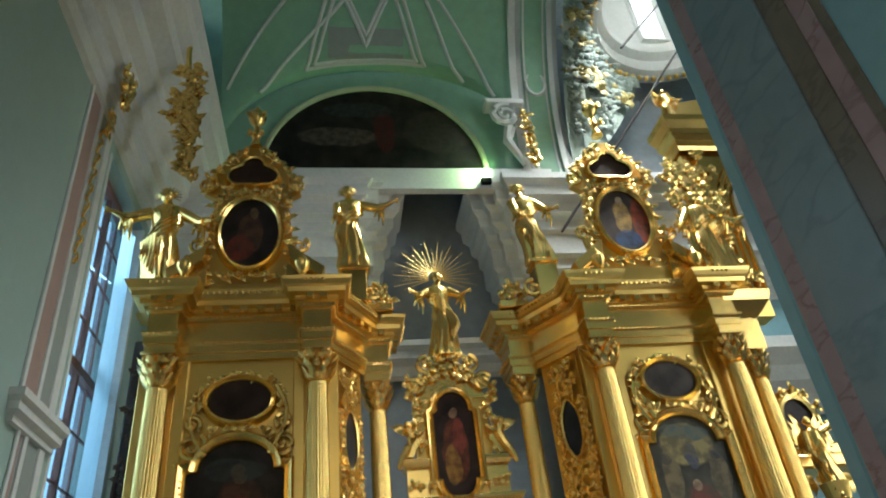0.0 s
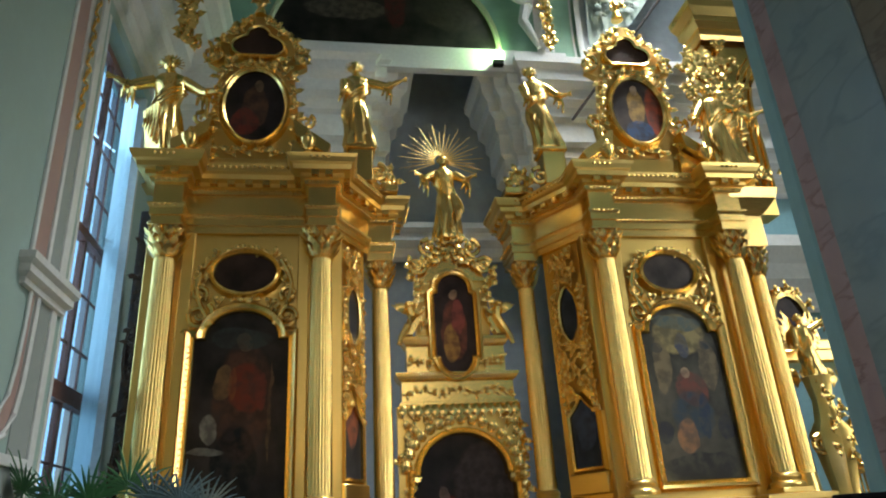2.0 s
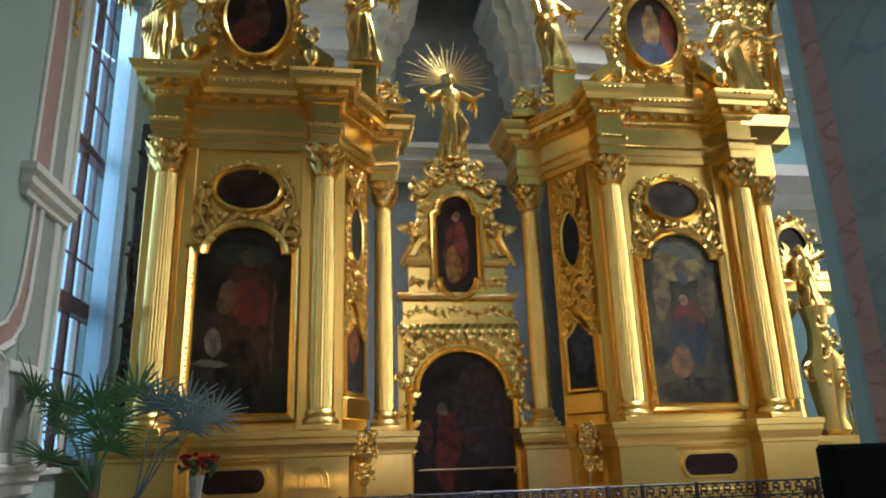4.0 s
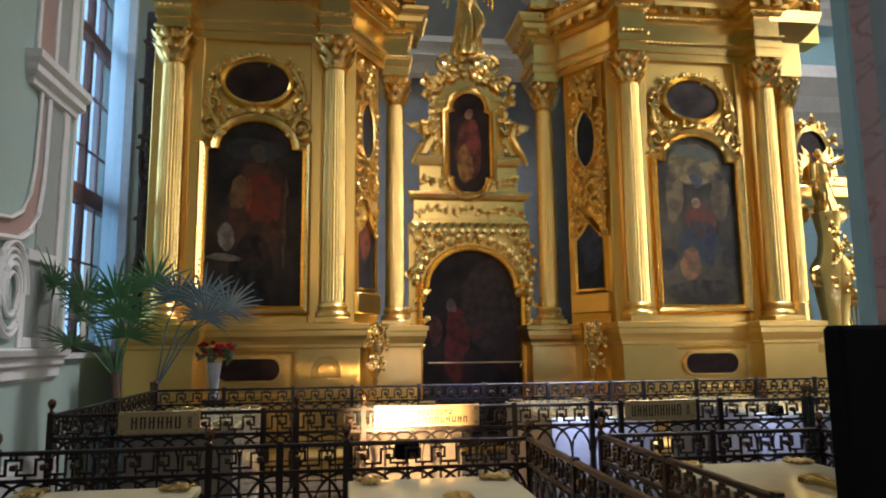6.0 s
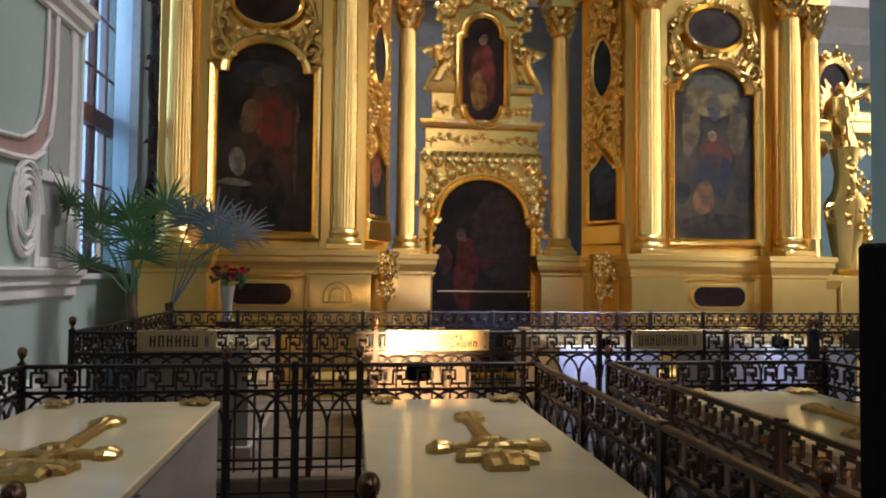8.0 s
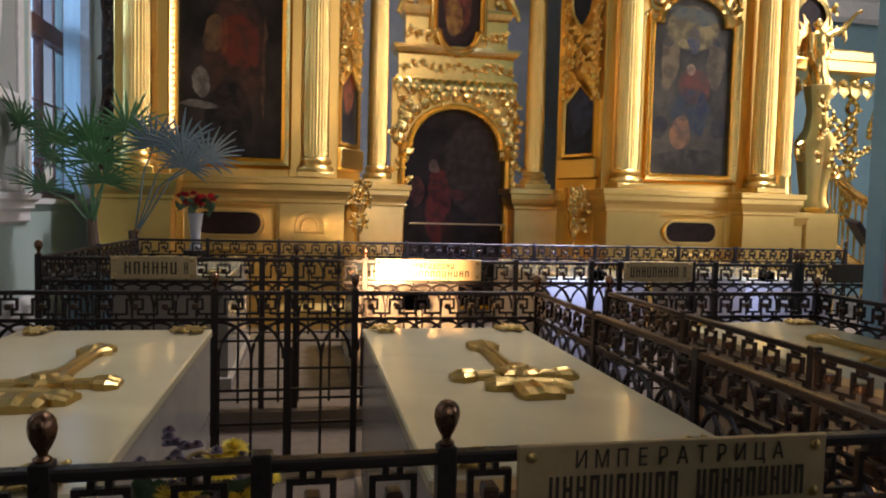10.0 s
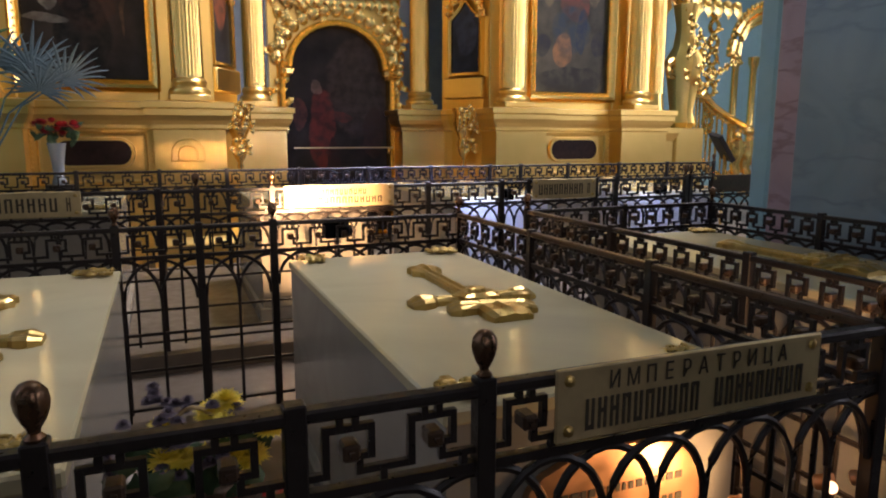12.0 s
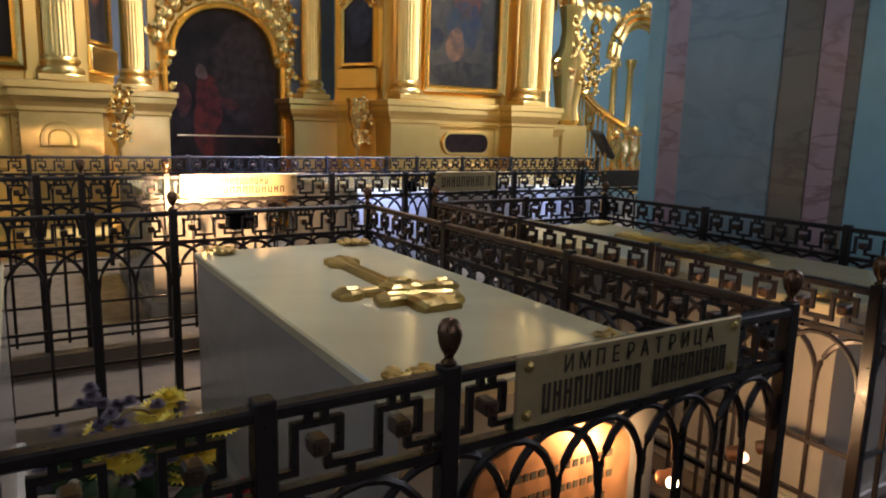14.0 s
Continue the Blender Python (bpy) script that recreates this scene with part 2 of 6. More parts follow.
BULBGLOW = glow("bulb", (1.0, 0.72, 0.38), 12.0)
DIMGLOW = glow("dim bulb", (1.0, 0.62, 0.32), 3.0)


# ---- mesh helpers, in plan units ----
def B():
    return bmesh.new()


def part(name, bm, material, parent=None, label="", at=(0, 0, 0), smooth=False):
    bmesh.ops.recalc_face_normals(bm, faces=bm.faces)
    bmesh.ops.scale(bm, vec=(U, U, U), verts=bm.verts)
    me = bpy.data.meshes.new(name)
    bm.to_mesh(me)
    bm.free()
    if smooth:
        me.shade_smooth()
        me.set_sharp_from_angle(angle=radians(42))
    me.materials.append(material)
    ob = new(name, me)
    ob.location = S(*at)
    if parent:
        ob.parent = parent
    if label:
        ob["label"] = label
    return ob


def again(ob, at, parent=None, rot=None):
    """One more piece on the same mesh."""
    o = new(ob.name.split(".")[0], ob.data)
    o.location = S(*at)
    if rot:
        o.rotation_euler = rot
    o.parent = parent or ob.parent
    return o


def thing(name, at, label, category, group="", kind="", turn=0.0):
    ob = new(name)
    ob.empty_display_size = 0.1
    ob.location = S(*at)
    ob.rotation_euler = (0, 0, turn)
    return tagged(ob, label, category, group, kind)


def box(bm, x0, x1, y0, y1, z0, z1, bevel=0.0):
    r = bmesh.ops.create_cube(bm, size=1)
    vs = r["verts"]
    for v in vs:
        v.co = Vector(((x0 + x1) / 2 + v.co.x * (x1 - x0), (y0 + y1) / 2 + v.co.y * (y1 - y0), (z0 + z1) / 2 + v.co.z * (z1 - z0)))
    if bevel:
        es = list({e for v in vs for e in v.link_edges})
        bmesh.ops.bevel(bm, geom=es, offset=bevel, segments=1, affect="EDGES")
    return bm


def lathe(bm, profile, cx=0.0, cy=0.0, n=16, wob=0.0, lobes=0, phase=0.0):
    rows = []
    for r, z in profile:
        row = []
        for i in range(n):
            a = 2 * math.pi * i / n
            k = r * (1 + wob * math.cos(lobes * a + phase)) if lobes else r
            row.append(bm.verts.new((cx + k * math.cos(a), cy + k * math.sin(a), z)))
        rows.append(row)
    for a, b in zip(rows, rows[1:]):
        for i in range(n):
            bm.faces.new((a[i], a[(i + 1) % n], b[(i + 1) % n], b[i]))
    bm.faces.new(rows[0][::-1])
    bm.faces.new(rows[-1])
    return bm


def tube(bm, pts, r, n=6, closed=False, flat=1.0, taper=None):
    pts = [Vector(p) for p in pts]
    m = len(pts)
    rows = []
    up0 = Vector((0.13, 0.21, 0.97))
    for i, p in enumerate(pts):
        if closed:
            d = pts[(i + 1) % m] - pts[i - 1]
        else:
            d = pts[min(i + 1, m - 1)] - pts[max(i - 1, 0)]
        d.normalize()
        up = up0 if abs(d.dot(up0)) < 0.95 else Vector((0.9, 0.3, 0.1))
        u = d.cross(up).normalized()
        w = u.cross(d)
        k = r * (taper(i / max(1, m - 1)) if taper else 1)
        rows.append([bm.verts.new(p + u * (k * math.cos(2 * math.pi * j / n)) + w * (k * flat * math.sin(2 * math.pi * j / n))) for j in range(n)])
    last = m if closed else m - 1
    for i in range(last):
        a, b = rows[i], rows[(i + 1) % m]
        for j in range(n):
            bm.faces.new((a[j], a[(j + 1) % n], b[(j + 1) % n], b[j]))
    if not closed:
        bm.faces.new(rows[0][::-1])
        bm.faces.new(rows[-1])
    return bm


def bar(bm, a, b, w, d):
    """A square bar in the xz plane from a=(x,z) to b, w wide and d deep."""
    (ax, az), (bx, bz) = a, b
    if abs(bx - ax) >= abs(bz - az):
        box(bm, min(ax, bx) - w * 0.47, max(ax, bx) + w * 0.47, -d * 0.45, d * 0.45, az - w / 2, az + w / 2)
    else:
        box(bm, ax - w / 2, ax + w / 2, -d / 2, d / 2, min(az, bz) - w * 0.46, max(az, bz) + w * 0.46)


def mould(bm, path, profile, closed=False):
    """A moulding along a plan line [(x, y)], profile [(out, z)]; out goes to the right hand of the line."""
    pts = [Vector((x, y)) for x, y in path]
    m = len(pts)
    rows = []
    for i, p in enumerate(pts):
        a = (pts[i] - pts[i - 1]).normalized() if (i or closed) else None
        b = (pts[(i + 1) % m] - pts[i]).normalized() if (i < m - 1 or closed) else None
        a, b = a or b, b or a
        na, nb = Vector((a.y, -a.x)), Vector((b.y, -b.x))
        nn = na + nb
        nn = nn / max(0.3, nn.length_squared / 2) if nn.length > 1e-6 else na
        rows.append([bm.verts.new((p.x + nn.x * o, p.y + nn.y * o, z)) for o, z in profile])
    k = len(profile)
    for i in range(m if closed else m - 1):
        a, b = rows[i], rows[(i + 1) % m]
        for j in range(k - 1):
            bm.faces.new((a[j], b[j], b[j + 1], a[j + 1]))
    if not closed:
        bm.faces.new(rows[0])
        bm.faces.new(rows[-1][::-1])
    return bm


def plate(bm, outline, y0, y1):
    """A flat slab of the outline [(x, z)] between y0 and y1."""
    f = [bm.verts.new((x, y0, z)) for x, z in outline]
    b = [bm.verts.new((x, y1, z)) for x, z in outline]
    bm.faces.new(f)
    bm.faces.new(b[::-1])
    m = len(outline)
    for i in range(m):
        bm.faces.new((f[i], b[i], b[(i + 1) % m], f[(i + 1) % m]))
    return bm


def offset(outline, d):
    """The outline moved outwards by d (counter-clockwise outlines)."""
    out = []
    m = len(outline)
    for i in range(m):
        p, q, r = Vector(outline[i - 1]), Vector(outline[i]), Vector(outline[(i + 1) % m])
        a, b = (q - p).normalized(), (r - q).normalized()
        n = Vector((a.y, -a.x)) + Vector((b.y, -b.x))
        n = n / max(0.35, n.length_squared / 2) if n.length > 1e-6 else Vector((a.y, -a.x))
        out.append((q.x + n.x * d, q.y + n.y * d))
    return out


def rim(bm, outline, steps):
    """A frame round the outline: steps [(offset, y)] from its inner edge to its outer edge."""
    rows = []
    for o, y in steps:
        rows.append([bm.verts.new((x, y, z)) for x, z in (offset(outline, o) if o else outline)])
    m = len(outline)
    for a, b in zip(rows, rows[1:]):
        for i in range(m):
            bm.faces.new((a[i], a[(i + 1) % m], b[(i + 1) % m], b[i]))
    return bm


def oval(cx, cz, rx, rz, n=28):
    return [(cx + rx * math.cos(2 * math.pi * i / n), cz + rz * math.sin(2 * math.pi * i / n)) for i in range(n)]


def arched(cx, w, z0, zs, step, rise, n=14):
    """A panel with a step at the shoulders and an arch between: counter-clockwise."""
    pts = [(cx - w, z0), (cx + w, z0), (cx + w, zs), (cx + w - step, zs)]
    a = w - step
    for i in range(n + 1):
        t = math.pi * i / n
        pts.append((cx + a * math.cos(t), zs + 0.02 + rise * math.sin(t)))
    pts += [(cx - w + step, zs), (cx - w, zs)]
    return pts


def spiral(bm, c, radius, turns=1.6, r=0.03, flip=1, start=0.0, n=6, depth=0.0):
    """A scroll in the xz plane round c, winding inwards."""
    pts = []
    k = int(turns * 14)
    for i in range(k + 1):
        u = i / k
        a = start + flip * turns * 2 * math.pi * u
        rr = radius * (1 - 0.86 * u)
        pts.append((c[0] + rr * math.cos(a), c[1] - depth * u, c[2] + rr * math.sin(a)))
    tube(bm, pts, r, n, taper=lambda u: 1.1 - 0.5 * u)


def leaf(bm, base, ang, length, width, lift=0.06, curl=0.5):
    """A carved leaf lying on a front face; ang in the xz plane."""
    d, s = Vector((math.cos(ang), 0, math.sin(ang))), Vector((-math.sin(ang), 0, math.cos(ang)))
    rows = []
    for i in range(6):
        u = i / 5
        w = width * (0.35 + 1.1 * math.sin(math.pi * min(1, u * 0.9 + 0.08))) * (1 if i % 2 else 0.72) * (1 - 0.75 * u ** 3)
        y = -lift * math.sin(math.pi * u * 0.85) - lift * curl * u * u
        p = Vector(base) + d * (length * u)
        rows.append([bm.verts.new(p + s * (w * k * 0.5) + Vector((0, y - 0.35 * lift * (1 - abs(k)) * (1 - u), 0))) for k in (-1, -0.45, 0, 0.45, 1)])
    for a, b in zip(rows, rows[1:]):
        for j in range(4):
            bm.faces.new((a[j], a[j + 1], b[j + 1], b[j]))


def knob(bm, c, r, squash=1.0):
    q = bmesh.ops.create_icosphere(bm, subdivisions=1, radius=r)
    for v in q["verts"]:
        v.co = Vector((c[0] + v.co.x, c[1] + v.co.y * squash, c[2] + v.co.z))


def foliage(bm, rng, spots, size, y, count=3):
    """Carved foliage: a spray of leaves, a scroll and berries at each spot (x, z)."""
    for x, z in spots:
        a0 = rng.uniform(0, 6.28)
        for i in range(count):
            leaf(bm, (x, y, z), a0 + i * 6.28 / count + rng.uniform(-0.4, 0.4), size * rng.uniform(0.8, 1.3), size * rng.uniform(0.45, 0.7), size * 0.35)
        spiral(bm, (x, y - size * 0.15, z), size * rng.uniform(0.4, 0.6), 1.2, size * 0.12, rng.choice((-1, 1)), a0, 5, size * 0.2)
        knob(bm, (x + rng.uniform(-1, 1) * size * 0.3, y - size * 0.3, z + rng.uniform(-1, 1) * size * 0.3), size * 0.2)


def along(a, b, n):
    return [(a[0] + (b[0] - a[0]) * i / (n - 1), a[1] + (b[1] - a[1]) * i / (n - 1)) for i in range(n)]


# ---- the place: floor, walls, ceiling ----
def slab(name, x0, x1, y0, y1, z0, z1, m, label, category="wall"):
    return tagged(part(name, box(B(), x0, x1, y0, y1, z0, z1), m, None, label), "", category, "", "structure")


slab("floor", -4.6, 18, -9.6, 17.5, -0.2, 0.0, FLOORSTONE, "grey polished stone floor of the side aisle", "floor")
XW = -4.0


def wall_with_openings(name, x0, x1, y0, y1, z1, openings, m, label):
    """A wall along y with openings (ya, yb, za, zb)."""
    bm = B()
    edge = y0
    for ya, yb, za, zb in openings:
        box(bm, x0, x1, edge, ya, 0, z1)
        box(bm, x0, x1, ya, yb, 0, za)
        box(bm, x0, x1, ya, yb, zb, z1)
        edge = yb
    box(bm, x0, x1, edge, y1, 0, z1)
    return tagged(part(name, bm, m, None, label), "", "wall", "", "structure")


# Only the opening at 10.5 to 13.2 holds a window; others admit added fill.
wall_with_openings("wall_west", XW - 0.6, XW, -9.6, 17.3, 20, [(-5.1, -2.9, 2.3, 10.7), (1.9, 4.1, 2.3, 10.7), (10.5, 13.2, 1.9, 11.0)], WALLGREEN, "grey-green painted aisle wall with a tall window and two added openings")
wall_with_openings("wall_east", 17.4, 18, -9.6, 17.3, 26, [(-5.5, -2.5, 4, 13), (1.5, 4.5, 4, 13)], WALLGREEN, "pale green wall across the nave")
slab("wall_south", -4.0, 0.3, -9.6, -9.0, 0, 26, WALLGREEN, "pale green wall behind the tombs")
slab("wall_south_2", 4.5, 17.4, -9.6, -9.0, 0, 26, WALLGREEN, "pale green wall behind the tombs")
slab("wall_south_3", 0.3, 4.5, -9.6, -9.0, 0, 4, WALLGREEN, "pale green wall under an unseen opening added for fill light")
slab("wall_south_4", 0.3, 4.5, -9.6, -9.0, 13, 26, WALLGREEN, "pale green wall over an unseen opening added for fill light")
slab("wall_north", XW, 17.4, 16.7, 17.3, 0, 26, WALLBLUE, "blue-grey apse wall behind the gilded screen")
slab("ceiling_back", XW, 17.4, -9.6, 4.0, 21.5, 21.8, STUCCO, "white plastered ceiling over the aisle", "ceiling")


# ---- fences ----
def meander(n, w, z0, z1):
    """Iron key pattern of n units w wide between the rails at z0 and z1, and the middles of its square bosses."""
    bm, centres = B(), []
    h, t, d = z1 - z0, 0.016, 0.018

    def pt(k, u, v):
        return ((k + u) * w, z0 + h * v)

    for k in range(n):
        last = k == n - 1
        line = [(0.50, 0.40), (0.72, 0.40), (0.72, 0.82), (0.20, 0.82), (0.20, 0.18)]
        line2 = [(0.58, 0.36), (0.58, 0.18), (1.20 if not last else 1.0, 0.18)]
        for ln in (line, line2):
            for a, b in zip(ln, ln[1:]):
                bar(bm, pt(k, *a), pt(k, *b), t, d)
        bar(bm, pt(k, 0.36, 0.82), pt(k, 0.36, 1.0), t, d)
        bar(bm, pt(k, 0.54, 0.82), pt(k, 0.54, 1.0), t, d)
        bar(bm, pt(k, 0.86, 0.0), pt(k, 0.86, 0.18), t, d)
        if k == 0:
            bar(bm, pt(k, 0.0, 0.18), pt(k, 0.2, 0.18), t, d)
        centres.append(pt(k, 0.47, 0.50))
    return bm, centres


def arcade(n, s, ztop, rise):
    """Interlaced pointed arches: arcs that each span two of n bays s wide. Gives (where, points of one arc)."""
    out = []
    for k in range(-1, n):
        lo, hi = (math.pi / 2 if k < 0 else 0), (math.pi / 2 if k == n - 1 else math.pi)
        pts = [(-s * math.cos(lo + (hi - lo) * i / 12), 0, ztop - rise + rise * math.sin(lo + (hi - lo) * i / 12)) for i in range(13)]
        out.append(((k + 1) * s, 0.004 if k % 2 else -0.004, "half" if k in (-1, n - 1) else "whole", pts))
    return out


def finial():
    bm = lathe(B(), [(0.017, 0), (0.02, 0.006), (0.011, 0.014), (0.012, 0.022), (0.021, 0.038), (0.028, 0.056), (0.031, 0.075), (0.028, 0.094), (0.017, 0.108), (0.005, 0.113)], n=18, wob=0.05, lobes=6)
    return bm


POST = FIN = ROD = BOSS = None


def fence(a, b, z0, stops, label, top=1.28, gate=(), rail=IRON, band=0.2, pitch=0.185):
    """An iron tomb fence from a to b (x, y); stops: distances along it at which posts stand."""
    global POST, FIN, ROD, BOSS
    d = Vector((b[0] - a[0], b[1] - a[1]))
    root = thing("tomb_fence", (a[0], a[1], z0), label, "fence", "iron fences round the tombs", turn=math.atan2(d.y, d.x))
    for i, s in enumerate(stops):
        if POST is None:
            POST = part("post", box(B(), -0.024, 0.024, -0.024, 0.024, 0, top + 0.015, 0.004), IRON, root)
            FIN = part("finial", finial(), BUD, root, "small bronze bud finial", smooth=True)
            FIN.location = S(s, 0, top + 0.015)
            POST.location = S(s, 0, 0)
        else:
            again(POST, (s, 0, 0), root)
            if i in (0, len(stops) - 1) or (gate and min(abs(s - gate[0]), abs(s - gate[1])) < 0.02):
                again(FIN, (s, 0, top + 0.015), root)
    for s0, s1 in zip(stops, stops[1:]):
        L = s1 - s0
        isgate = bool(gate) and gate[0] - 0.01 <= s0 and s1 <= gate[1] + 0.01
        bm = box(B(), s0, s1, -0.022, 0.022, top - 0.03, top, 0.006)
        part("top_rail", bm, rail, root)
        part("band_rail", box(B(), s0, s1, -0.014, 0.014, top - band - 0.012, top - band + 0.012), IRON, root)
        n = max(1, round((L - 0.05) / pitch))
        w = (L - 0.05) / n
        bm, bosses = meander(n, w, top - band + 0.012, top - 0.03)
        part("key_band", bm, IRON, root, at=(s0 + 0.025, 0, 0))
        for c in bosses:
            if BOSS is None:
                e = (band - 0.042) * 0.125
                bb = box(B(), -e, e, -0.028, 0.028, -e, e, 0.006)
                box(bb, -e * 0.3, e * 0.3, -0.034, 0.034, -e * 0.3, e * 0.3)
                BOSS = part("boss", bb, IRONBROWN, root, "brown square boss", at=(s0 + 0.025 + c[0], 0, c[1]))
            else:
                again(BOSS, (s0 + 0.025 + c[0], 0, c[1]), root)
        m = 2 if isgate else max(2, round((L - 0.05) / 0.165))
        sp = (L - 0.05) / m
        rise = 0.26 if isgate else 0.21
        whole = None
        for x, y, sort, pts in arcade(m, sp, top - band - 0.02, rise):
            if sort == "whole" and whole:
                again(whole, (s0 + 0.025 + x, y, 0), root)
            else:
                o = part("arch", tube(B(), pts, 0.012, 6), IRON, root, at=(s0 + 0.025 + x, y, 0), smooth=True)
                whole = o if sort == "whole" else whole
        foot = top - band - 0.02 - rise
        for k in range(0 if isgate else 1, m):
            if ROD is None:
                ROD = part("rod", tube(B(), [(0, 0, 0.05), (0, 0, foot)], 0.011, 6), IRON, root)
                ROD.location = S(s0 + 0.025 + k * sp, 0, 0)
            else:
                again(ROD, (s0 + 0.025 + k * sp, 0, 0), root)
        for zr in (0.58, 0.34, 0.08):
            part("lower_rail", box(B(), s0, s1, -0.01, 0.01, zr - 0.009, zr + 0.009), IRON, root)
    return root


BL = "black wrought-iron tomb fence with key-pattern band"
F0 = fence((-2.35, 2.0), (1.37, 2.0), 0, [0, 1.45, 1.92, 2.36, 3.72], BL + " and bronze buds", gate=(1.45, 2.36))
F1 = fence((-2.35, 5.28), (1.37, 5.28), 0, [0, 1.40, 1.89, 2.36, 3.72], BL + " behind the tombs", gate=(1.40, 2.36))
fence((1.37, 5.28), (1.37, 2.0), 0, [0, 1.09, 2.19, 3.28], BL + " and bronzed top rail", rail=IRONBROWN)
fence((-2.35, 2.0), (-2.35, 5.28), 0, [0, 1.64, 3.28], BL + " beside the wall")
fence((1.95, 5.28), (1.95, 2.0), 0, [0, 1.09, 2.19, 3.28], BL + " of the next grave")
fence((1.95, 5.28), (3.78, 5.28), 0, [0, 0.9, 1.83], BL + " across the next grave")
fence((3.78, 5.28), (3.78, 2.0), 0, [0, 1.09, 2.19, 3.28], BL + " beside the pier")
fence((1.95, 2.0), (3.78, 2.0), 0, [0, 0.9, 1.83], BL + " before another grave")
# the raised second row
slab("platform_step", -2.6, 8.0, 6.2, 9.75, 0, 0.15, FLOORSTONE, "low stone step under the second row of tombs", "step")
F2 = fence((-2.42, 6.32), (4.4, 6.32), 0.15, [0, 1.72, 2.0, 2.58, 3.94, 4.67, 4.95, 5.7, 5.94, 6.82], BL + " on the raised step", gate=(2.0, 2.58))
fence((-2.42, 9.5), (-2.42, 6.32), 0.15, [0, 1.6, 3.18], BL + " along the raised step")
fence((-2.42, 9.5), (7.78, 9.5), 0.15, [0, 0.85, 1.73, 2.5, 3.4, 4.3, 5.2, 6.1, 6.6, 7.4, 8.32, 9.25, 10.2], BL + " before the gilded screen")
fence((4.4, 6.32), (6.6, 6.32), 0.15, [0.06, 1.1, 2.2], BL + " towards the pier")


def nameplate(at, w, h, lines, label, word="", metal=None):
    root = thing("nameplate", at, label, "nameplate", "brass nameplates")
    part("plate", box(B(), 0, w, -0.012, 0, 0, h, 0.004), metal or BRASS, root)
    sc = part("screw", lathe(B(), [(0.016, 0), (0.014, 0.006), (0.004, 0.01)], n=8), BRONZE, root)
    sc.rotation_euler, sc.location = (radians(90), 0, 0), S(0.035, -0.012, 0.03)
    for x, z in ((w - 0.035, 0.03), (0.035, h - 0.03), (w - 0.035, h - 0.03)):
        again(sc, (x, -0.012, z), root, (radians(90), 0, 0))
    bm = B()
    rng = random.Random(len(lines) + int(w * 100))
    for x0, x1, z0, z1, k in lines:
        st = (x1 - x0) / k
        for i in range(k):
            for u in (0.08, 0.55):
                box(bm, x0 + st * (i + u), x0 + st * (i + u + 0.22), -0.0145, -0.011, z0, z1)
            zz = rng.choice((z0, z1 - 0.012, (z0 + z1) / 2))
            box(bm, x0 + st * (i + 0.08), x0 + st * (i + 0.77), -0.0140, -0.011, zz, zz + 0.012)
    tagged(part("engraving", bm, BRASSDARK, root, "dark engraved bars of lettering"), kind="stuff")
    if word:
        x0, x1 = 0.19 * w, 0.83 * w
        for i, ch in enumerate(word):
            cu = bpy.data.curves.new("word", "FONT")
            cu.body, cu.size, cu.extrude, cu.align_x = ch, 0.062 * U, 0.001, "CENTER"
            t = new("word", cu)
            dg = bpy.context.evaluated_depsgraph_get()
            me = bpy.data.meshes.new_from_object(t.evaluated_get(dg))
            bpy.data.objects.remove(t)
            me.materials.clear()
            me.materials.append(BRASSDARK)
            o = new("letter", me)
            o.parent, o.location, o.rotation_euler, o.scale = root, S(x0 + (x1 - x0) * i / (len(word) - 1), -0.0135, h * 0.66), (radians(90), 0, 0), (0.8, 1.05, 1)
    return root


nameplate((0.183, 1.972, 1.11), 0.87, 0.187, [(0.08, 0.44, 0.025, 0.105, 10), (0.485, 0.81, 0.025, 0.105, 9)], "brass nameplate with dark engraving screwed to the fence", "ИМПЕРАТРИЦА")
nameplate((-1.88, 6.29, 1.255), 0.66, 0.185, [(0.10, 0.52, 0.04, 0.14, 6), (0.56, 0.6, 0.04, 0.14, 1)], "small brass nameplate on the raised fence")
nameplate((0.25, 6.29, 1.255), 0.94, 0.185, [(0.30, 0.7, 0.10, 0.15, 10), (0.12, 0.84, 0.03, 0.085, 14)], "brass nameplate glaring in lamplight")
nameplate((2.56, 6.29, 1.255), 0.70, 0.185, [(0.06, 0.56, 0.04, 0.14, 9), (0.6, 0.64, 0.04, 0.14, 1)], "small brass nameplate on the raised fence")

nameplate((4.72, 6.29, 1.255), 0.95, 0.185, [(0.1, 0.85, 0.05, 0.13, 9)], "dark bronzed nameplate on the raised fence", "", IRONBROWN)


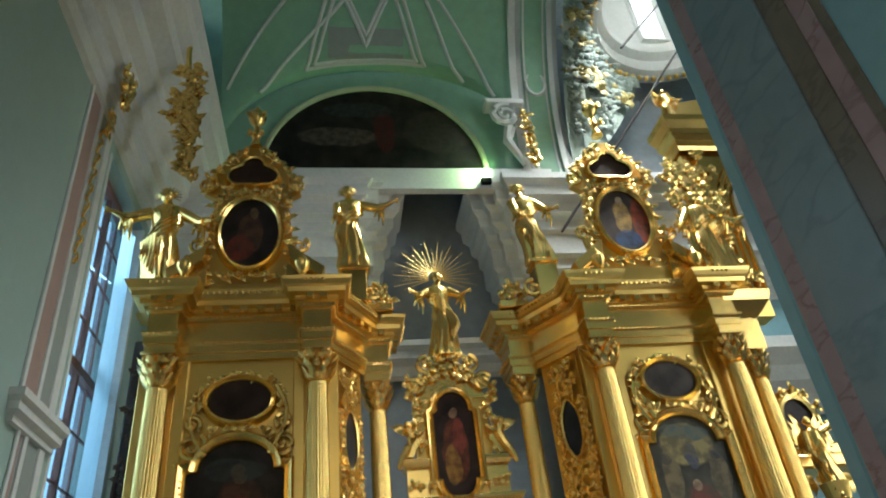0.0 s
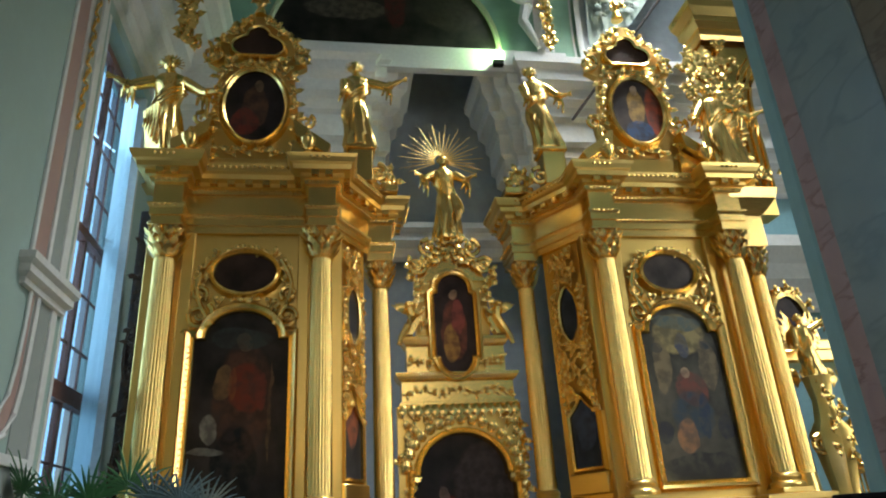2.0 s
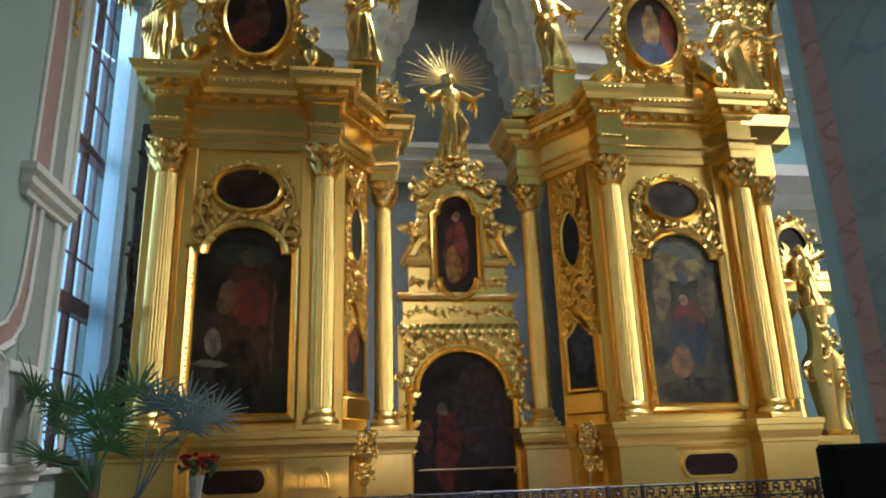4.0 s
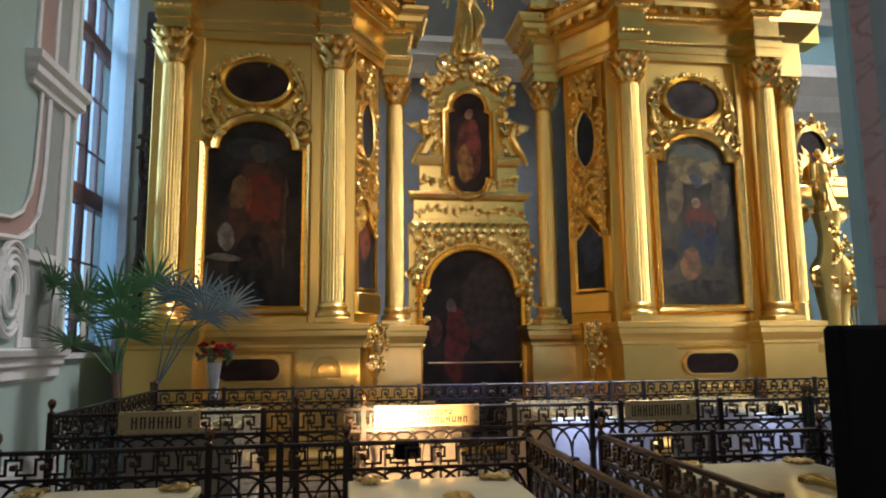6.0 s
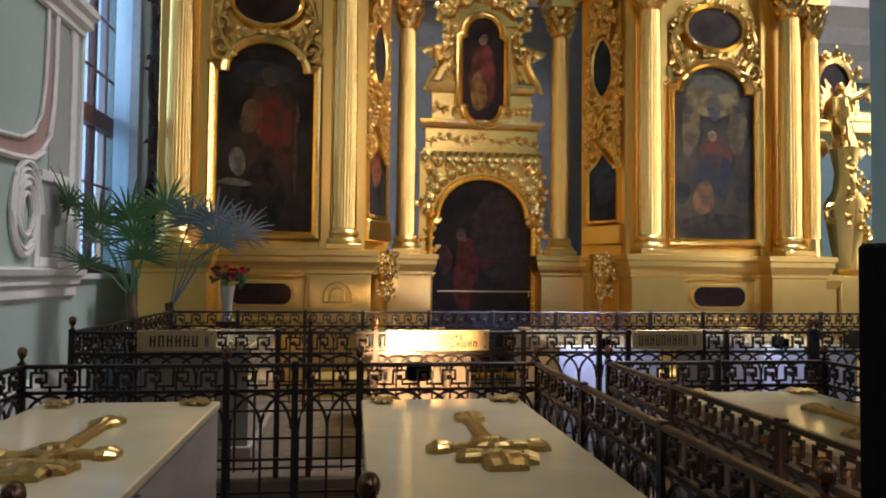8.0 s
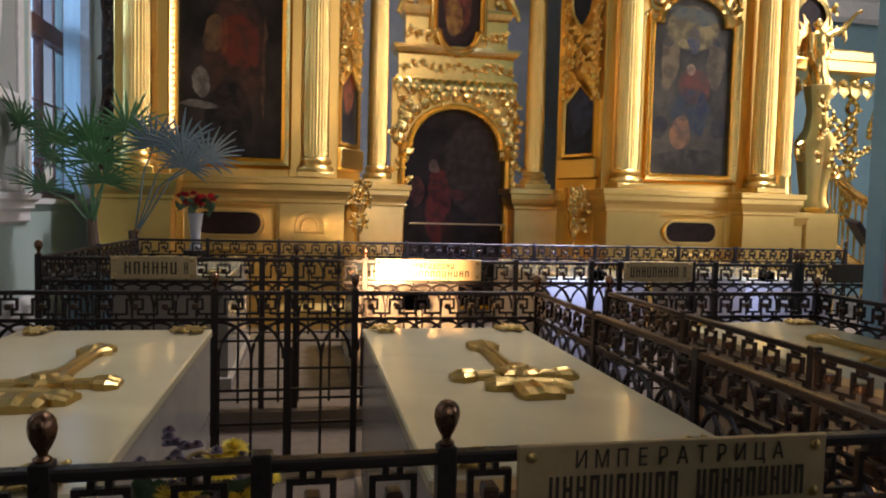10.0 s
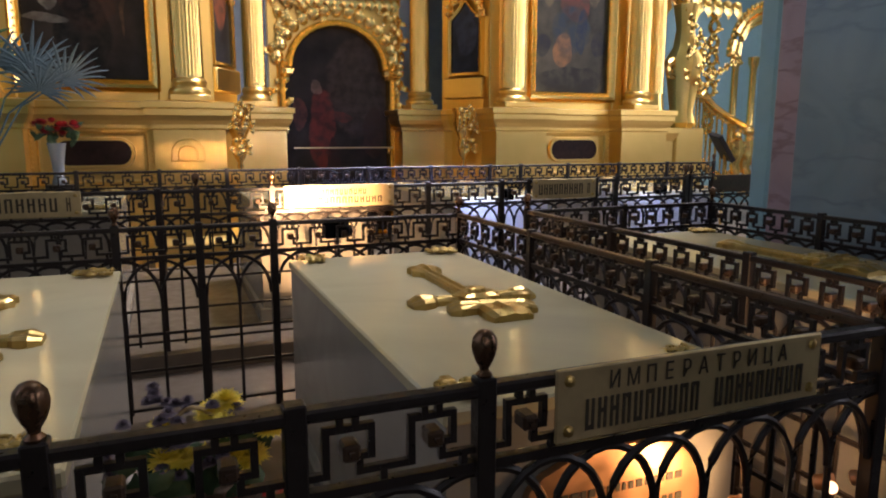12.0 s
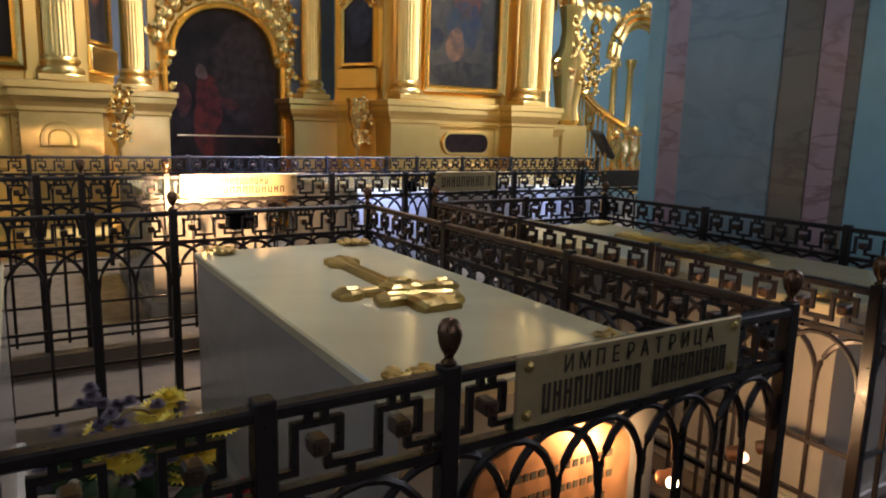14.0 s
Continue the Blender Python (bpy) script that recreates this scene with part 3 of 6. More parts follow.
# ---- tombs ----
def cross(root, cx, cy, z):
    """A gilded cross lying flat: ridged arms that flare into block ends, a slanting bar and a carved boss."""
    made = []

    def piece(name, bm, label=""):
        o = part(name, bm, BRONZE, made[0] if made else root, label)
        made.append(o)

    def arm(x0, y0, x1, y1, rows):
        bm = B()
        p, d = Vector((x0, y0)), Vector((x1 - x0, y1 - y0))
        n = Vector((-d.y, d.x)).normalized()
        secs = []
        for u, w, h in rows:
            c = p + d * u
            secs.append([bm.verts.new((c.x + n.x * k * w, c.y + n.y * k * w, z + hh * h)) for k, hh in ((-1, 0), (-1, 0.55), (-0.72, 0.8), (-0.3, 0.8), (0, 1), (0.3, 0.8), (0.72, 0.8), (1, 0.55), (1, 0))])
        for q, r in zip(secs, secs[1:]):
            for i in range(8):
                bm.faces.new((q[i], r[i], r[i + 1], q[i + 1]))
        bm.faces.new(secs[0][::-1])
        bm.faces.new(secs[-1])
        return bm

    long = [(0, 0.04, 0.042), (0.74, 0.037, 0.042), (0.79, 0.05, 0.05), (0.83, 0.085, 0.055), (0.9, 0.072, 0.055), (0.95, 0.085, 0.05), (1.0, 0.06, 0.03)]
    short = [(0, 0.035, 0.041), (0.62, 0.032, 0.041), (0.68, 0.055, 0.05), (0.85, 0.075, 0.052), (1.0, 0.05, 0.03)]
    piece("cross", arm(cx, cy, cx + 0.01, cy + 0.76, long), "gilded bronze cross")
    piece("arm", arm(cx, cy, cx - 0.31, cy, short))
    piece("arm", arm(cx, cy, cx + 0.29, cy, short))
    piece("arm", arm(cx, cy, cx + 0.01, cy - 0.37, [(0, 0.04, 0.043), (0.5, 0.04, 0.043), (0.58, 0.09, 0.052), (0.85, 0.1, 0.054), (1.0, 0.09, 0.035)]))
    piece("slanting_bar", arm(cx - 0.19, cy - 0.15, cx + 0.18, cy - 0.23, [(0, 0.055, 0.035), (0.12, 0.07, 0.052), (0.3, 0.05, 0.052), (0.7, 0.05, 0.052), (0.88, 0.07, 0.052), (1, 0.055, 0.035)]))
    bm = lathe(B(), [(0.105, z), (0.105, z + 0.04), (0.075, z + 0.052), (0.05, z + 0.05), (0.045, z + 0.065), (0.02, z + 0.072)], cx, cy, 16, 0.12, 8)
    piece("boss", bm)


def tomb(x0, x1, y0, y1, z0, h, label, crossed=True):
    cx, cy = (x0 + x1) / 2, (y0 + y1) / 2
    root = thing("tomb", (cx, cy, z0), label, "tomb", "white marble tombs")
    w, l = (x1 - x0) / 2, (y1 - y0) / 2
    # plinth and chest take the marble darkened for shade
    part("plinth", box(B(), -w - 0.03, w + 0.03, -l - 0.03, l + 0.03, 0, 0.12, 0.01), MARBLESHADE, root, "marble plinth in the shaded tone")
    part("chest", box(B(), -w + 0.012, w - 0.012, -l + 0.012, l - 0.012, 0.12, h - 0.05), MARBLESHADE, root, "polished white marble sides darkened for shade")
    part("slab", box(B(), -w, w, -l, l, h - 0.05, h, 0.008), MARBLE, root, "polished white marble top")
    if crossed:
        cross(root, 0.07, -0.12, h)
    bm = B()
    rng = random.Random(3)
    for k in range(16):
        leaf(bm, (rng.uniform(-0.06, 0.06), 0, rng.uniform(-0.05, 0.05)), k * 0.7, rng.uniform(0.05, 0.09), 0.035, 0.022, 0.2)
    for k in range(6):
        spiral(bm, (rng.uniform(-0.08, 0.08), -0.012, rng.uniform(-0.06, 0.06)), 0.035, 1.2, 0.009, rng.choice((-1, 1)), rng.uniform(0, 6), 5)
    for k in range(9):
        knob(bm, (rng.uniform(-0.09, 0.09), -0.015, rng.uniform(-0.06, 0.06)), 0.014)
    bmesh.ops.rotate(bm, matrix=Matrix.Rotation(radians(-90), 3, "X"), verts=bm.verts, cent=(0, 0, 0))
    o = tagged(part("corner_ornament", bm, BRONZE, root, "gilded leaf corner", smooth=True), kind="stuff")
    o.location = S(-w + 0.13, -l + 0.1, h + 0.006)
    for sx, sy, r in ((1, -1, 1.5), (-1, 1, -1.5), (1, 1, 3.1)):
        tagged(again(o, (sx * (w - 0.13), sy * (l - 0.1), h + 0.006), root, (0, 0, r)), kind="stuff")
    return root


TL = "white marble sarcophagus with a gilded bronze cross"
tomb(-2.0, -0.90, 2.29, 4.78, 0, 1.1, TL + " beside the fence gate")
TM = tomb(0.02, 1.10, 2.27, 4.76, 0, 1.1, TL + " and copper plaque")
tomb(2.28, 3.36, 2.29, 4.9, 0, 1.1, TL + " in the next grave")
part("plaque", plate(B(), [(-0.29, 0.3), (0.37, 0.3), (0.37, 0.78)] + [(0.04 + 0.33 * math.cos(a), 0.78 + 0.13 * math.sin(a)) for a in (0.3, 0.6, 1.0, 1.3, 1.57, 1.84, 2.14, 2.54, 2.84)] + [(-0.29, 0.78)], -1.265, -1.236), COPPER, TM, "copper plaque with worn lettering")
bm = B()
rng = random.Random(17)
for k in range(6):
    x = -0.2
    while x < 0.26:
        w = rng.uniform(0.012, 0.026)
        box(bm, x, x + w, -1.268, -1.264, 0.76 - k * 0.075, 0.785 - k * 0.075)
        x += w + 0.011
tagged(part("plaque_lettering", bm, BRASSDARK, TM, "dark worn engraved lines"), kind="stuff")
for k, (x0, x1) in enumerate(((-2.05, -1.03), (0.13, 1.15), (2.05, 3.15), (4.3, 5.4))):
    tomb(x0, x1, 6.95, 9.0, 0.15, 1.08, "white marble sarcophagus on the raised step", crossed=False)


# ---- the gilded screen ----
XC, YW, HW = 2.38, 11.3, 3.9


def column(parent, x, y, z0, zs0, zs1, z1, r, s=1):
    """A fluted column with base and leafy capital."""
    sh = B()
    n = 96
    rows = []
    for u in (0, 0.02, 0.33, 0.66, 0.98, 1):
        z = zs0 + (zs1 - zs0) * u
        rr = r * (1 - 0.13 * u ** 1.6)
        row = []
        for i in range(n):
            a = 2 * math.pi * i / n
            k = rr * (1 if u in (0, 1) else (1, 0.945, 0.9, 0.945)[i % 4])
            row.append(sh.verts.new((k * math.cos(a), k * math.sin(a), z)))
        rows.append(row)
    for a, b in zip(rows, rows[1:]):
        for i in range(n):
            sh.faces.new((a[i], a[(i + 1) % n], b[(i + 1) % n], b[i]))
    col = part("column", sh, GOLD, parent, "fluted gilded column", at=(x, y, 0))
    col.data.shade_smooth()
    bs = box(B(), -r * 1.4, r * 1.4, -r * 1.4, r * 1.4, z0, z0 + 0.09, 0.01)
    lathe(bs, [(r * 1.38, z0 + 0.09), (r * 1.45, z0 + 0.13), (r * 1.38, z0 + 0.17), (r * 1.12, z0 + 0.20), (r * 1.12, z0 + 0.23), (r * 1.22, z0 + 0.26), (r * 1.15, z0 + 0.30), (r, zs0 + 0.005)], n=24)
    part("base", bs, GOLDPALE, col, smooth=True)
    cp = lathe(B(), [(r * 0.88, zs1 - 0.02), (r * 1.05, zs1), (r * 0.86, zs1 + 0.03), (r * 0.92, zs1 + 0.2), (r * 1.2, z1 - 0.08), (r * 1.3, z1 - 0.06)], n=16)
    rng = random.Random(5)
    h = z1 - zs1
    for tier, (zz, ll, nn) in enumerate(((zs1 + 0.02, h * 0.36, 10), (zs1 + h * 0.24, h * 0.36, 10), (zs1 + h * 0.48, h * 0.36, 10))):
        for i in range(nn):
            a = 2 * math.pi * (i + tier * 0.5) / nn
            b2 = B()
            leaf(b2, (0, 0, 0), math.pi / 2, ll, r * 0.62, r * (0.3 + 0.1 * tier), 1.8)
            bmesh.ops.rotate(b2, matrix=Matrix.Rotation(a + math.pi / 2, 3, "Z"), verts=b2.verts, cent=(0, 0, 0))
            bmesh.ops.translate(b2, vec=(r * 0.9 * math.cos(a), r * 0.9 * math.sin(a), zz), verts=b2.verts)
            tmp = bpy.data.meshes.new("t")
            b2.to_mesh(tmp)
            b2.free()
            cp.from_mesh(tmp)
            bpy.data.meshes.remove(tmp)
    for sx in (-1, 1):
        for sy in (-1, 1):
            spiral(cp, (sx * r * 1.05, sy * r * 1.15, z1 - 0.12), r * 0.35, 1.3, r * 0.11, sx, 1.5, 6)
            knob(cp, (sx * r * 1.15, sy * r * 1.15, z1 - 0.13), r * 0.16)
            knob(cp, (sx * r * 0.45, sy * r * 1.3, z1 - 0.1), r * 0.2)
            knob(cp, (sx * r * 0.8, sy * r * 1.2, zs1 + h * 0.55), r * 0.17)
    box(cp, -r * 1.4, r * 1.4, -r * 1.4, r * 1.4, z1 - 0.05, z1, 0.008)
    tagged(part("capital", cp, GOLD, col, "carved acanthus capital", smooth=True), kind="stuff")
    return col


def wing(s, label, panel_mat, oval_mat, niche_mat, group):
    cx = XC - s * HW
    root = thing("screen_wing", (cx, YW, 0), label, "iconostasis", group)

    def X(pts):
        pts = [(s * x, y) for x, y in pts]
        return pts if s > 0 else pts[::-1]

    ped = X([(-1.78, 1.4), (-1.78, -0.27), (-0.78, -0.27), (-0.78, 0.1), (0.78, 0.1), (0.78, -0.27), (1.74, -0.27), (1.74, 0.3), (2.04, 0.9), (2.04, 1.28), (2.86, 1.28), (2.86, 2.1)])
    part("pedestal", mould(B(), ped, [(0.08, 0), (0.08, 0.3), (0.03, 0.36), (0, 0.40), (0, 1.92), (0.03, 1.94), (0.03, 1.99), (0.07, 2.05), (0.10, 2.12), (0.10, 2.2), (0.13, 2.22), (0.13, 2.30), (-0.02, 2.32), (-0.45, 2.32)]), GOLDPALE, root, "pale gilded pedestal with moulded top")
    sq = [(-0.64, 1.22), (0.64, 1.22), (0.64, 1.84), (-0.64, 1.84)]
    part("panel_frame", rim(B(), sq, [(0, 0.105), (0, 0.083), (0.03, 0.07), (0.06, 0.105)]), GOLDPALE, root)
    if s > 0:
        for r in (0.2, 0.11):
            hood = [(1.22 - r, 1.5), (1.22 + r, 1.5)] + [(1.22 + r * math.cos(t), 1.58 + r * math.sin(t)) for t in [math.pi * i / 10 for i in range(11)]]
            part("panel_frame", rim(B(), hood, [(0, -0.262), (0, -0.28), (0.015, -0.286), (0.035, -0.262)]), GOLDPALE, root)
    bm = B()
    for x in (-0.76, 0.76):
        for i in range(19):
            knob(bm, (x, 0.09, 0.5 + i * 0.075), 0.022)
    tagged(part("pedestal_beading", bm, GOLDPALE, root), kind="stuff")
    slot = [(0.33 + 0.15 * math.cos(a), 1.6 + 0.17 * math.sin(a)) for a in [-1.57 + 0.39 * i for i in range(9)]]
    slot += [(-x, z) for x, z in slot[::-1]]
    part("lower_icon", plate(B(), slot, 0.06, 0.1), DARKICON, root, "dark long lower icon")
    part("lower_icon_frame", rim(B(), slot, [(0, 0.1), (0, 0.05), (0.04, 0.05), (0.05, 0.1)]), GOLDPALE, root)
    # back walls
    part("back_panel", box(B(), -1.62, 1.62, 0.3, 0.5, 2.3, 7.15), GOLDPLAIN, root, "flat gilded back wall")
    part("inner_panel", mould(B(), X([(1.5, 0.3), (2.08, 1.29)]), [(0, 2.3), (0, 7.15), (-0.15, 7.15), (-0.15, 2.3)]), GOLDPLAIN, root)
    part("outer_panel", mould(B(), X([(-1.62, 1.8), (-1.62, 0.4)]), [(0, 2.3), (0, 7.15), (-0.15, 7.15), (-0.15, 2.3)]), BROWNVEINED, root, "dark outer side")
    for px in (-0.98, 0.98, -1.58, 1.55):
        part("pilaster", box(B(), px * s - 0.1, px * s + 0.1, 0.2, 0.3, 2.32, 7.15, 0.015), GOLDPLAIN, root)
    column(root, -1.3 * s, 0, 2.32, 2.64, 6.55, 7.13, 0.2)
    column(root, 1.3 * s, 0, 2.32, 2.64, 6.55, 7.13, 0.2)
    column(root, 2.41 * s, 1.6, 2.32, 2.64, 6.55, 7.13, 0.185)
    # large painting
    o = arched(0, 0.75, 2.63, 5.2, 0.17, 0.46)
    part("painting", plate(B(), [(x, z - 4.1) for x, z in o], 0.27, 0.29), panel_mat, root, "dark varnished painting", at=(0, 0, 4.1))
    part("painting_frame", rim(B(), o, [(0, 0.28), (0, 0.2), (0.02, 0.17), (0.05, 0.2), (0.09, 0.16), (0.13, 0.13), (0.17, 0.18), (0.18, 0.3)]), GOLD, root, "carved gilded picture frame", smooth=True)
    bm = B()
    for i in range(26):
        for sx in (-1, 1):
            knob(bm, (sx * 0.845, 0.17, 2.7 + i * 0.095), 0.028)
    tagged(part("beading", bm, GOLD, root, smooth=True), kind="stuff")
    ov = oval(0, 6.38, 0.5, 0.34)
    part("oval_icon", plate(B(), ov, 0.2, 0.25), oval_mat, root, "dark oval icon")
    part("oval_frame", rim(B(), ov, [(0, 0.24), (0, 0.17), (0.03, 0.13), (0.07, 0.16), (0.1, 0.12), (0.13, 0.3)]), GOLD, root, smooth=True)
    rng = random.Random(11)
    bm = B()
    for sx in (-1, 1):
        spiral(bm, (sx * 0.72, 0.2, 5.62), 0.24, 1.7, 0.05, sx, 2.2 if sx > 0 else 0.9)
        spiral(bm, (sx * 0.74, 0.2, 6.0), 0.15, 1.5, 0.04, -sx, 4.0 if sx > 0 else -0.9)
        tube(bm, [(sx * (0.5 + 0.28 * math.sin(t)), 0.2, 5.45 + t * 0.42) for t in [i * 0.2 for i in range(15)]], 0.045, 6)
        foliage(bm, rng, [(sx * 0.7, 6.25), (sx * 0.66, 6.55), (sx * 0.5, 6.75), (sx * 0.84, 5.38), (sx * 0.42, 5.86), (sx * 0.72, 6.42)], 0.13, 0.24)
    foliage(bm, rng, [(0, 5.88), (-0.15, 5.92), (0.15, 5.92), (0, 6.84), (-0.22, 6.8), (0.22, 6.8)], 0.12, 0.22)
    tagged(part("carving", bm, GOLD, root, "carved scrolls round the oval", smooth=True), kind="stuff")
    # the slanting niche: its pieces turn with the wall
    turn = s * math.atan2(1.2, 0.7)
    ang, at = turn, (1.8 * s, 0.81, 0)

    def niche(name, bm, m, label="", smooth=True):
        p = part(name, bm, m, root, label, at=at, smooth=smooth)
        p.rotation_euler = (0, 0, ang)
        if name == "niche_carving":
            tagged(p, kind="stuff")

    lo = [(-0.3, 2.95), (0.3, 2.95), (0.3, 3.85), (0.12, 4.0), (0, 4.15), (-0.12, 4.0), (-0.3, 3.85)]
    niche("niche_icon", plate(B(), lo, -0.03, -0.01), niche_mat, "dark narrow icon", False)
    niche("niche_frame", rim(B(), lo, [(0, -0.02), (0, -0.08), (0.05, -0.1), (0.09, 0.0)]), GOLD)
    up = [(0.2 * math.cos(t) * (1.0 if abs(math.sin(t)) < 0.75 else 0.8), 5.75 + 0.52 * math.sin(t)) for t in [2 * math.pi * i / 20 for i in range(20)]]
    niche("niche_oval", plate(B(), up, -0.04, -0.02), niche_mat, "dark upright oval icon", False)
    niche("niche_oval_frame", rim(B(), up, [(0, -0.03), (0, -0.09), (0.04, -0.11), (0.09, 0.0)]), GOLD)
    bm = B()
    rng = random.Random(21)
    foliage(bm, rng, [(rng.uniform(-0.3, 0.3), z) for z in [6.36 + 0.045 * i for i in range(15)] + [4.2 + 0.05 * i for i in range(20)]], 0.15, -0.04)
    foliage(bm, rng, [(sx * 0.33, z) for sx in (-1, 1) for z in [3.95 + 0.16 * i for i in range(15)]], 0.13, -0.04)
    niche("niche_carving", bm, GOLD, "carved gilded foliage")
    niche("niche_shelf", box(B(), -0.42, 0.42, -0.14, 0.0, 2.5, 2.86, 0.02), GOLDPALE)
    bm = lathe(B(), [(0.02, 1.3), (0.05, 1.36), (0.035, 1.42), (0.09, 1.52), (0.13, 1.68), (0.1, 1.8), (0.16, 1.92), (0.2, 2.05), (0.18, 2.2), (0.22, 2.32)], n=14)
    foliage(bm, rng, [(-0.12, 2.2), (0.12, 2.2), (0, 2.05), (-0.14, 1.98), (0.14, 1.98), (0, 1.75), (-0.08, 1.62), (0.08, 1.62), (0, 2.28)], 0.12, -0.17)
    for k in range(3):
        knob(bm, (-0.09 + 0.09 * k, -0.22, 2.1 + 0.05 * (k % 2)), 0.06)
    o = part("bracket", bm, GOLD, root, "carved gilded bracket", at=(2.0 * s, 0.48, 0), smooth=True)
    tagged(o, kind="stuff")
    # entablature
    ent = X([(-1.54, 1.6), (-1.54, -0.24), (-1.06, -0.24), (-1.06, 0.2), (1.06, 0.2), (1.06, -0.24), (1.54, -0.24), (1.54, 0.2), (2.17, 1.2), (2.17, 1.36), (2.65, 1.36), (2.65, 2.2)])
    part("entablature", mould(B(), ent, [(-0.3, 7.13), (0, 7.13), (0, 7.26), (0.03, 7.27), (0.03, 7.40), (0.07, 7.46), (0.07, 7.49), (0.0, 7.5), (0.0, 7.86), (0.05, 7.88), (0.08, 7.94), (0.08, 7.96)]), GOLD, root, "gilded entablature stepping round the columns")
    part("cornice", mould(B(), ent, [(0.08, 7.96), (0.14, 7.98), (0.14, 8.06), (0.26, 8.08), (0.27, 8.17), (0.32, 8.2), (0.36, 8.28), (0.38, 8.34), (-0.3, 8.37), (-1.0, 8.37)]), GOLDPALE, root, "projecting moulded cornice")
    bm = B()
    for (ax, ay), (bx, by) in zip(ent, ent[1:]):
        d = Vector((bx - ax, by - ay))
        L = d.length
        if L < 0.4 or (ax < 0) == (s > 0) and abs(d.x) < 0.01:
            continue
        d.normalize()
        nrm = Vector((d.y, -d.x))
        k = max(2, int(L / 0.27))
        for i in range(k):
            c = Vector((ax, ay)) + d * (L * (i + 0.5) / k) + nrm * 0.16
            b2 = bmesh.ops.create_cube(bm, size=1)
            m = Matrix.Translation((c.x, c.y, 8.03)) @ Matrix.Rotation(math.atan2(d.y, d.x), 4, "Z") @ Matrix.Diagonal((0.13, 0.17, 0.10, 1))
            bmesh.ops.transform(bm, matrix=m, verts=b2["verts"])
        for zz, out, step, r in ((7.44, 0.075, 0.085, 0.03), (7.91, 0.085, 0.085, 0.03), (8.27, 0.365, 0.1, 0.034)):
            for i in range(int(L / step)):
                c = Vector((ax, ay)) + d * (step * (i + 0.5)) + nrm * out
                knob(bm, (c.x, c.y, zz), r)
    tagged(part("dentil_course", bm, GOLD, root), kind="stuff")
    return root


P1 = canvas("dark saint panel", (0.030, 0.024, 0.020), [(0.05, 0.1, 0.45, 0.95, (0.075, 0.035, 0.022)), (0.08, 0.25, 0.3, 0.42, (0.13, 0.025, 0.015)), (-0.25, 0.35, 0.16, 0.3, (0.15, 0.09, 0.04)), (0.03, 0.95, 0.13, 0.18, (0.17, 0.11, 0.07)), (-0.38, -0.3, 0.13, 0.26, (0.26, 0.24, 0.20)), (0.0, -0.75, 0.35, 0.55, (0.010, 0.010, 0.010)), (0.42, -0.1, 0.03, 0.8, (0.10, 0.06, 0.03)), (-0.4, -0.62, 0.3, 0.06, (0.16, 0.15, 0.13)), (0.3, 0.2, 0.08, 0.3, (0.13, 0.03, 0.02)), (-0.1, 0.3, 0.07, 0.28, (0.16, 0.05, 0.02)), (0.0, 1.0, 0.5, 0.2, (0.04, 0.045, 0.04))])
P2 = canvas("pale glory panel", (0.075, 0.065, 0.045), [(0, 0.95, 0.5, 0.4, (0.36, 0.27, 0.11)), (-0.38, 0.45, 0.17, 0.5, (0.20, 0.145, 0.075)), (0.40, 0.45, 0.17, 0.5, (0.20, 0.145, 0.075)), (0.05, 0.05, 0.3, 0.35, (0.20, 0.06, 0.04)), (0.0, -0.35, 0.4, 0.4, (0.045, 0.06, 0.075)), (-0.12, -0.65, 0.2, 0.3, (0.34, 0.16, 0.07)), (0.0, 0.75, 0.12, 0.25, (0.09, 0.09, 0.11)), (0.0, 0.32, 0.09, 0.1, (0.40, 0.26, 0.15)), (-0.42, 0.75, 0.12, 0.1, (0.05, 0.05, 0.05)), (0.42, 0.75, 0.12, 0.1, (0.05, 0.05, 0.05)), (0.2, -0.35, 0.1, 0.4, (0.03, 0.045, 0.075)), (-0.5, -0.6, 0.15, 0.2, (0.035, 0.035, 0.04)), (0.5, -0.55, 0.14, 0.25, (0.035, 0.035, 0.04)), (0.0, -1.1, 0.7, 0.22, (0.04, 0.035, 0.03)), (0.0, 1.15, 0.5, 0.15, (0.12, 0.14, 0.12))])
OVL = canvas("dark oval canvas", (0.045, 0.025, 0.018), [(0.0, 0.0, 0.25, 0.2, (0.10, 0.05, 0.03))])
OVR = canvas("grey oval canvas", (0.075, 0.055, 0.045), [(-0.1, 0.0, 0.15, 0.2, (0.25, 0.14, 0.08)), (0.2, 0.0, 0.15, 0.2, (0.22, 0.14, 0.10))])
NIL = canvas("brown niche canvas", (0.030, 0.028, 0.030), [(0.0, 3.55, 0.2, 0.55, (0.20, 0.06, 0.03)), (0.0, 3.95, 0.08, 0.12, (0.22, 0.14, 0.09)), (0, 5.7, 0.14, 0.4, (0.08, 0.05, 0.035))])
NIR = canvas("blue niche canvas", (0.022, 0.030, 0.045), [(0.0, 3.4, 0.25, 0.6, (0.035, 0.05, 0.085)), (0.05, 5.7, 0.12, 0.3, (0.06, 0.07, 0.10))])
wing(1, "gilded iconostasis wing with fluted columns and dark painting", P1, OVL, NIL, "wings of the gilded screen")
wing(-1, "gilded iconostasis wing with fluted columns and pale painting", P2, OVR, NIR, "wings of the gilded screen")


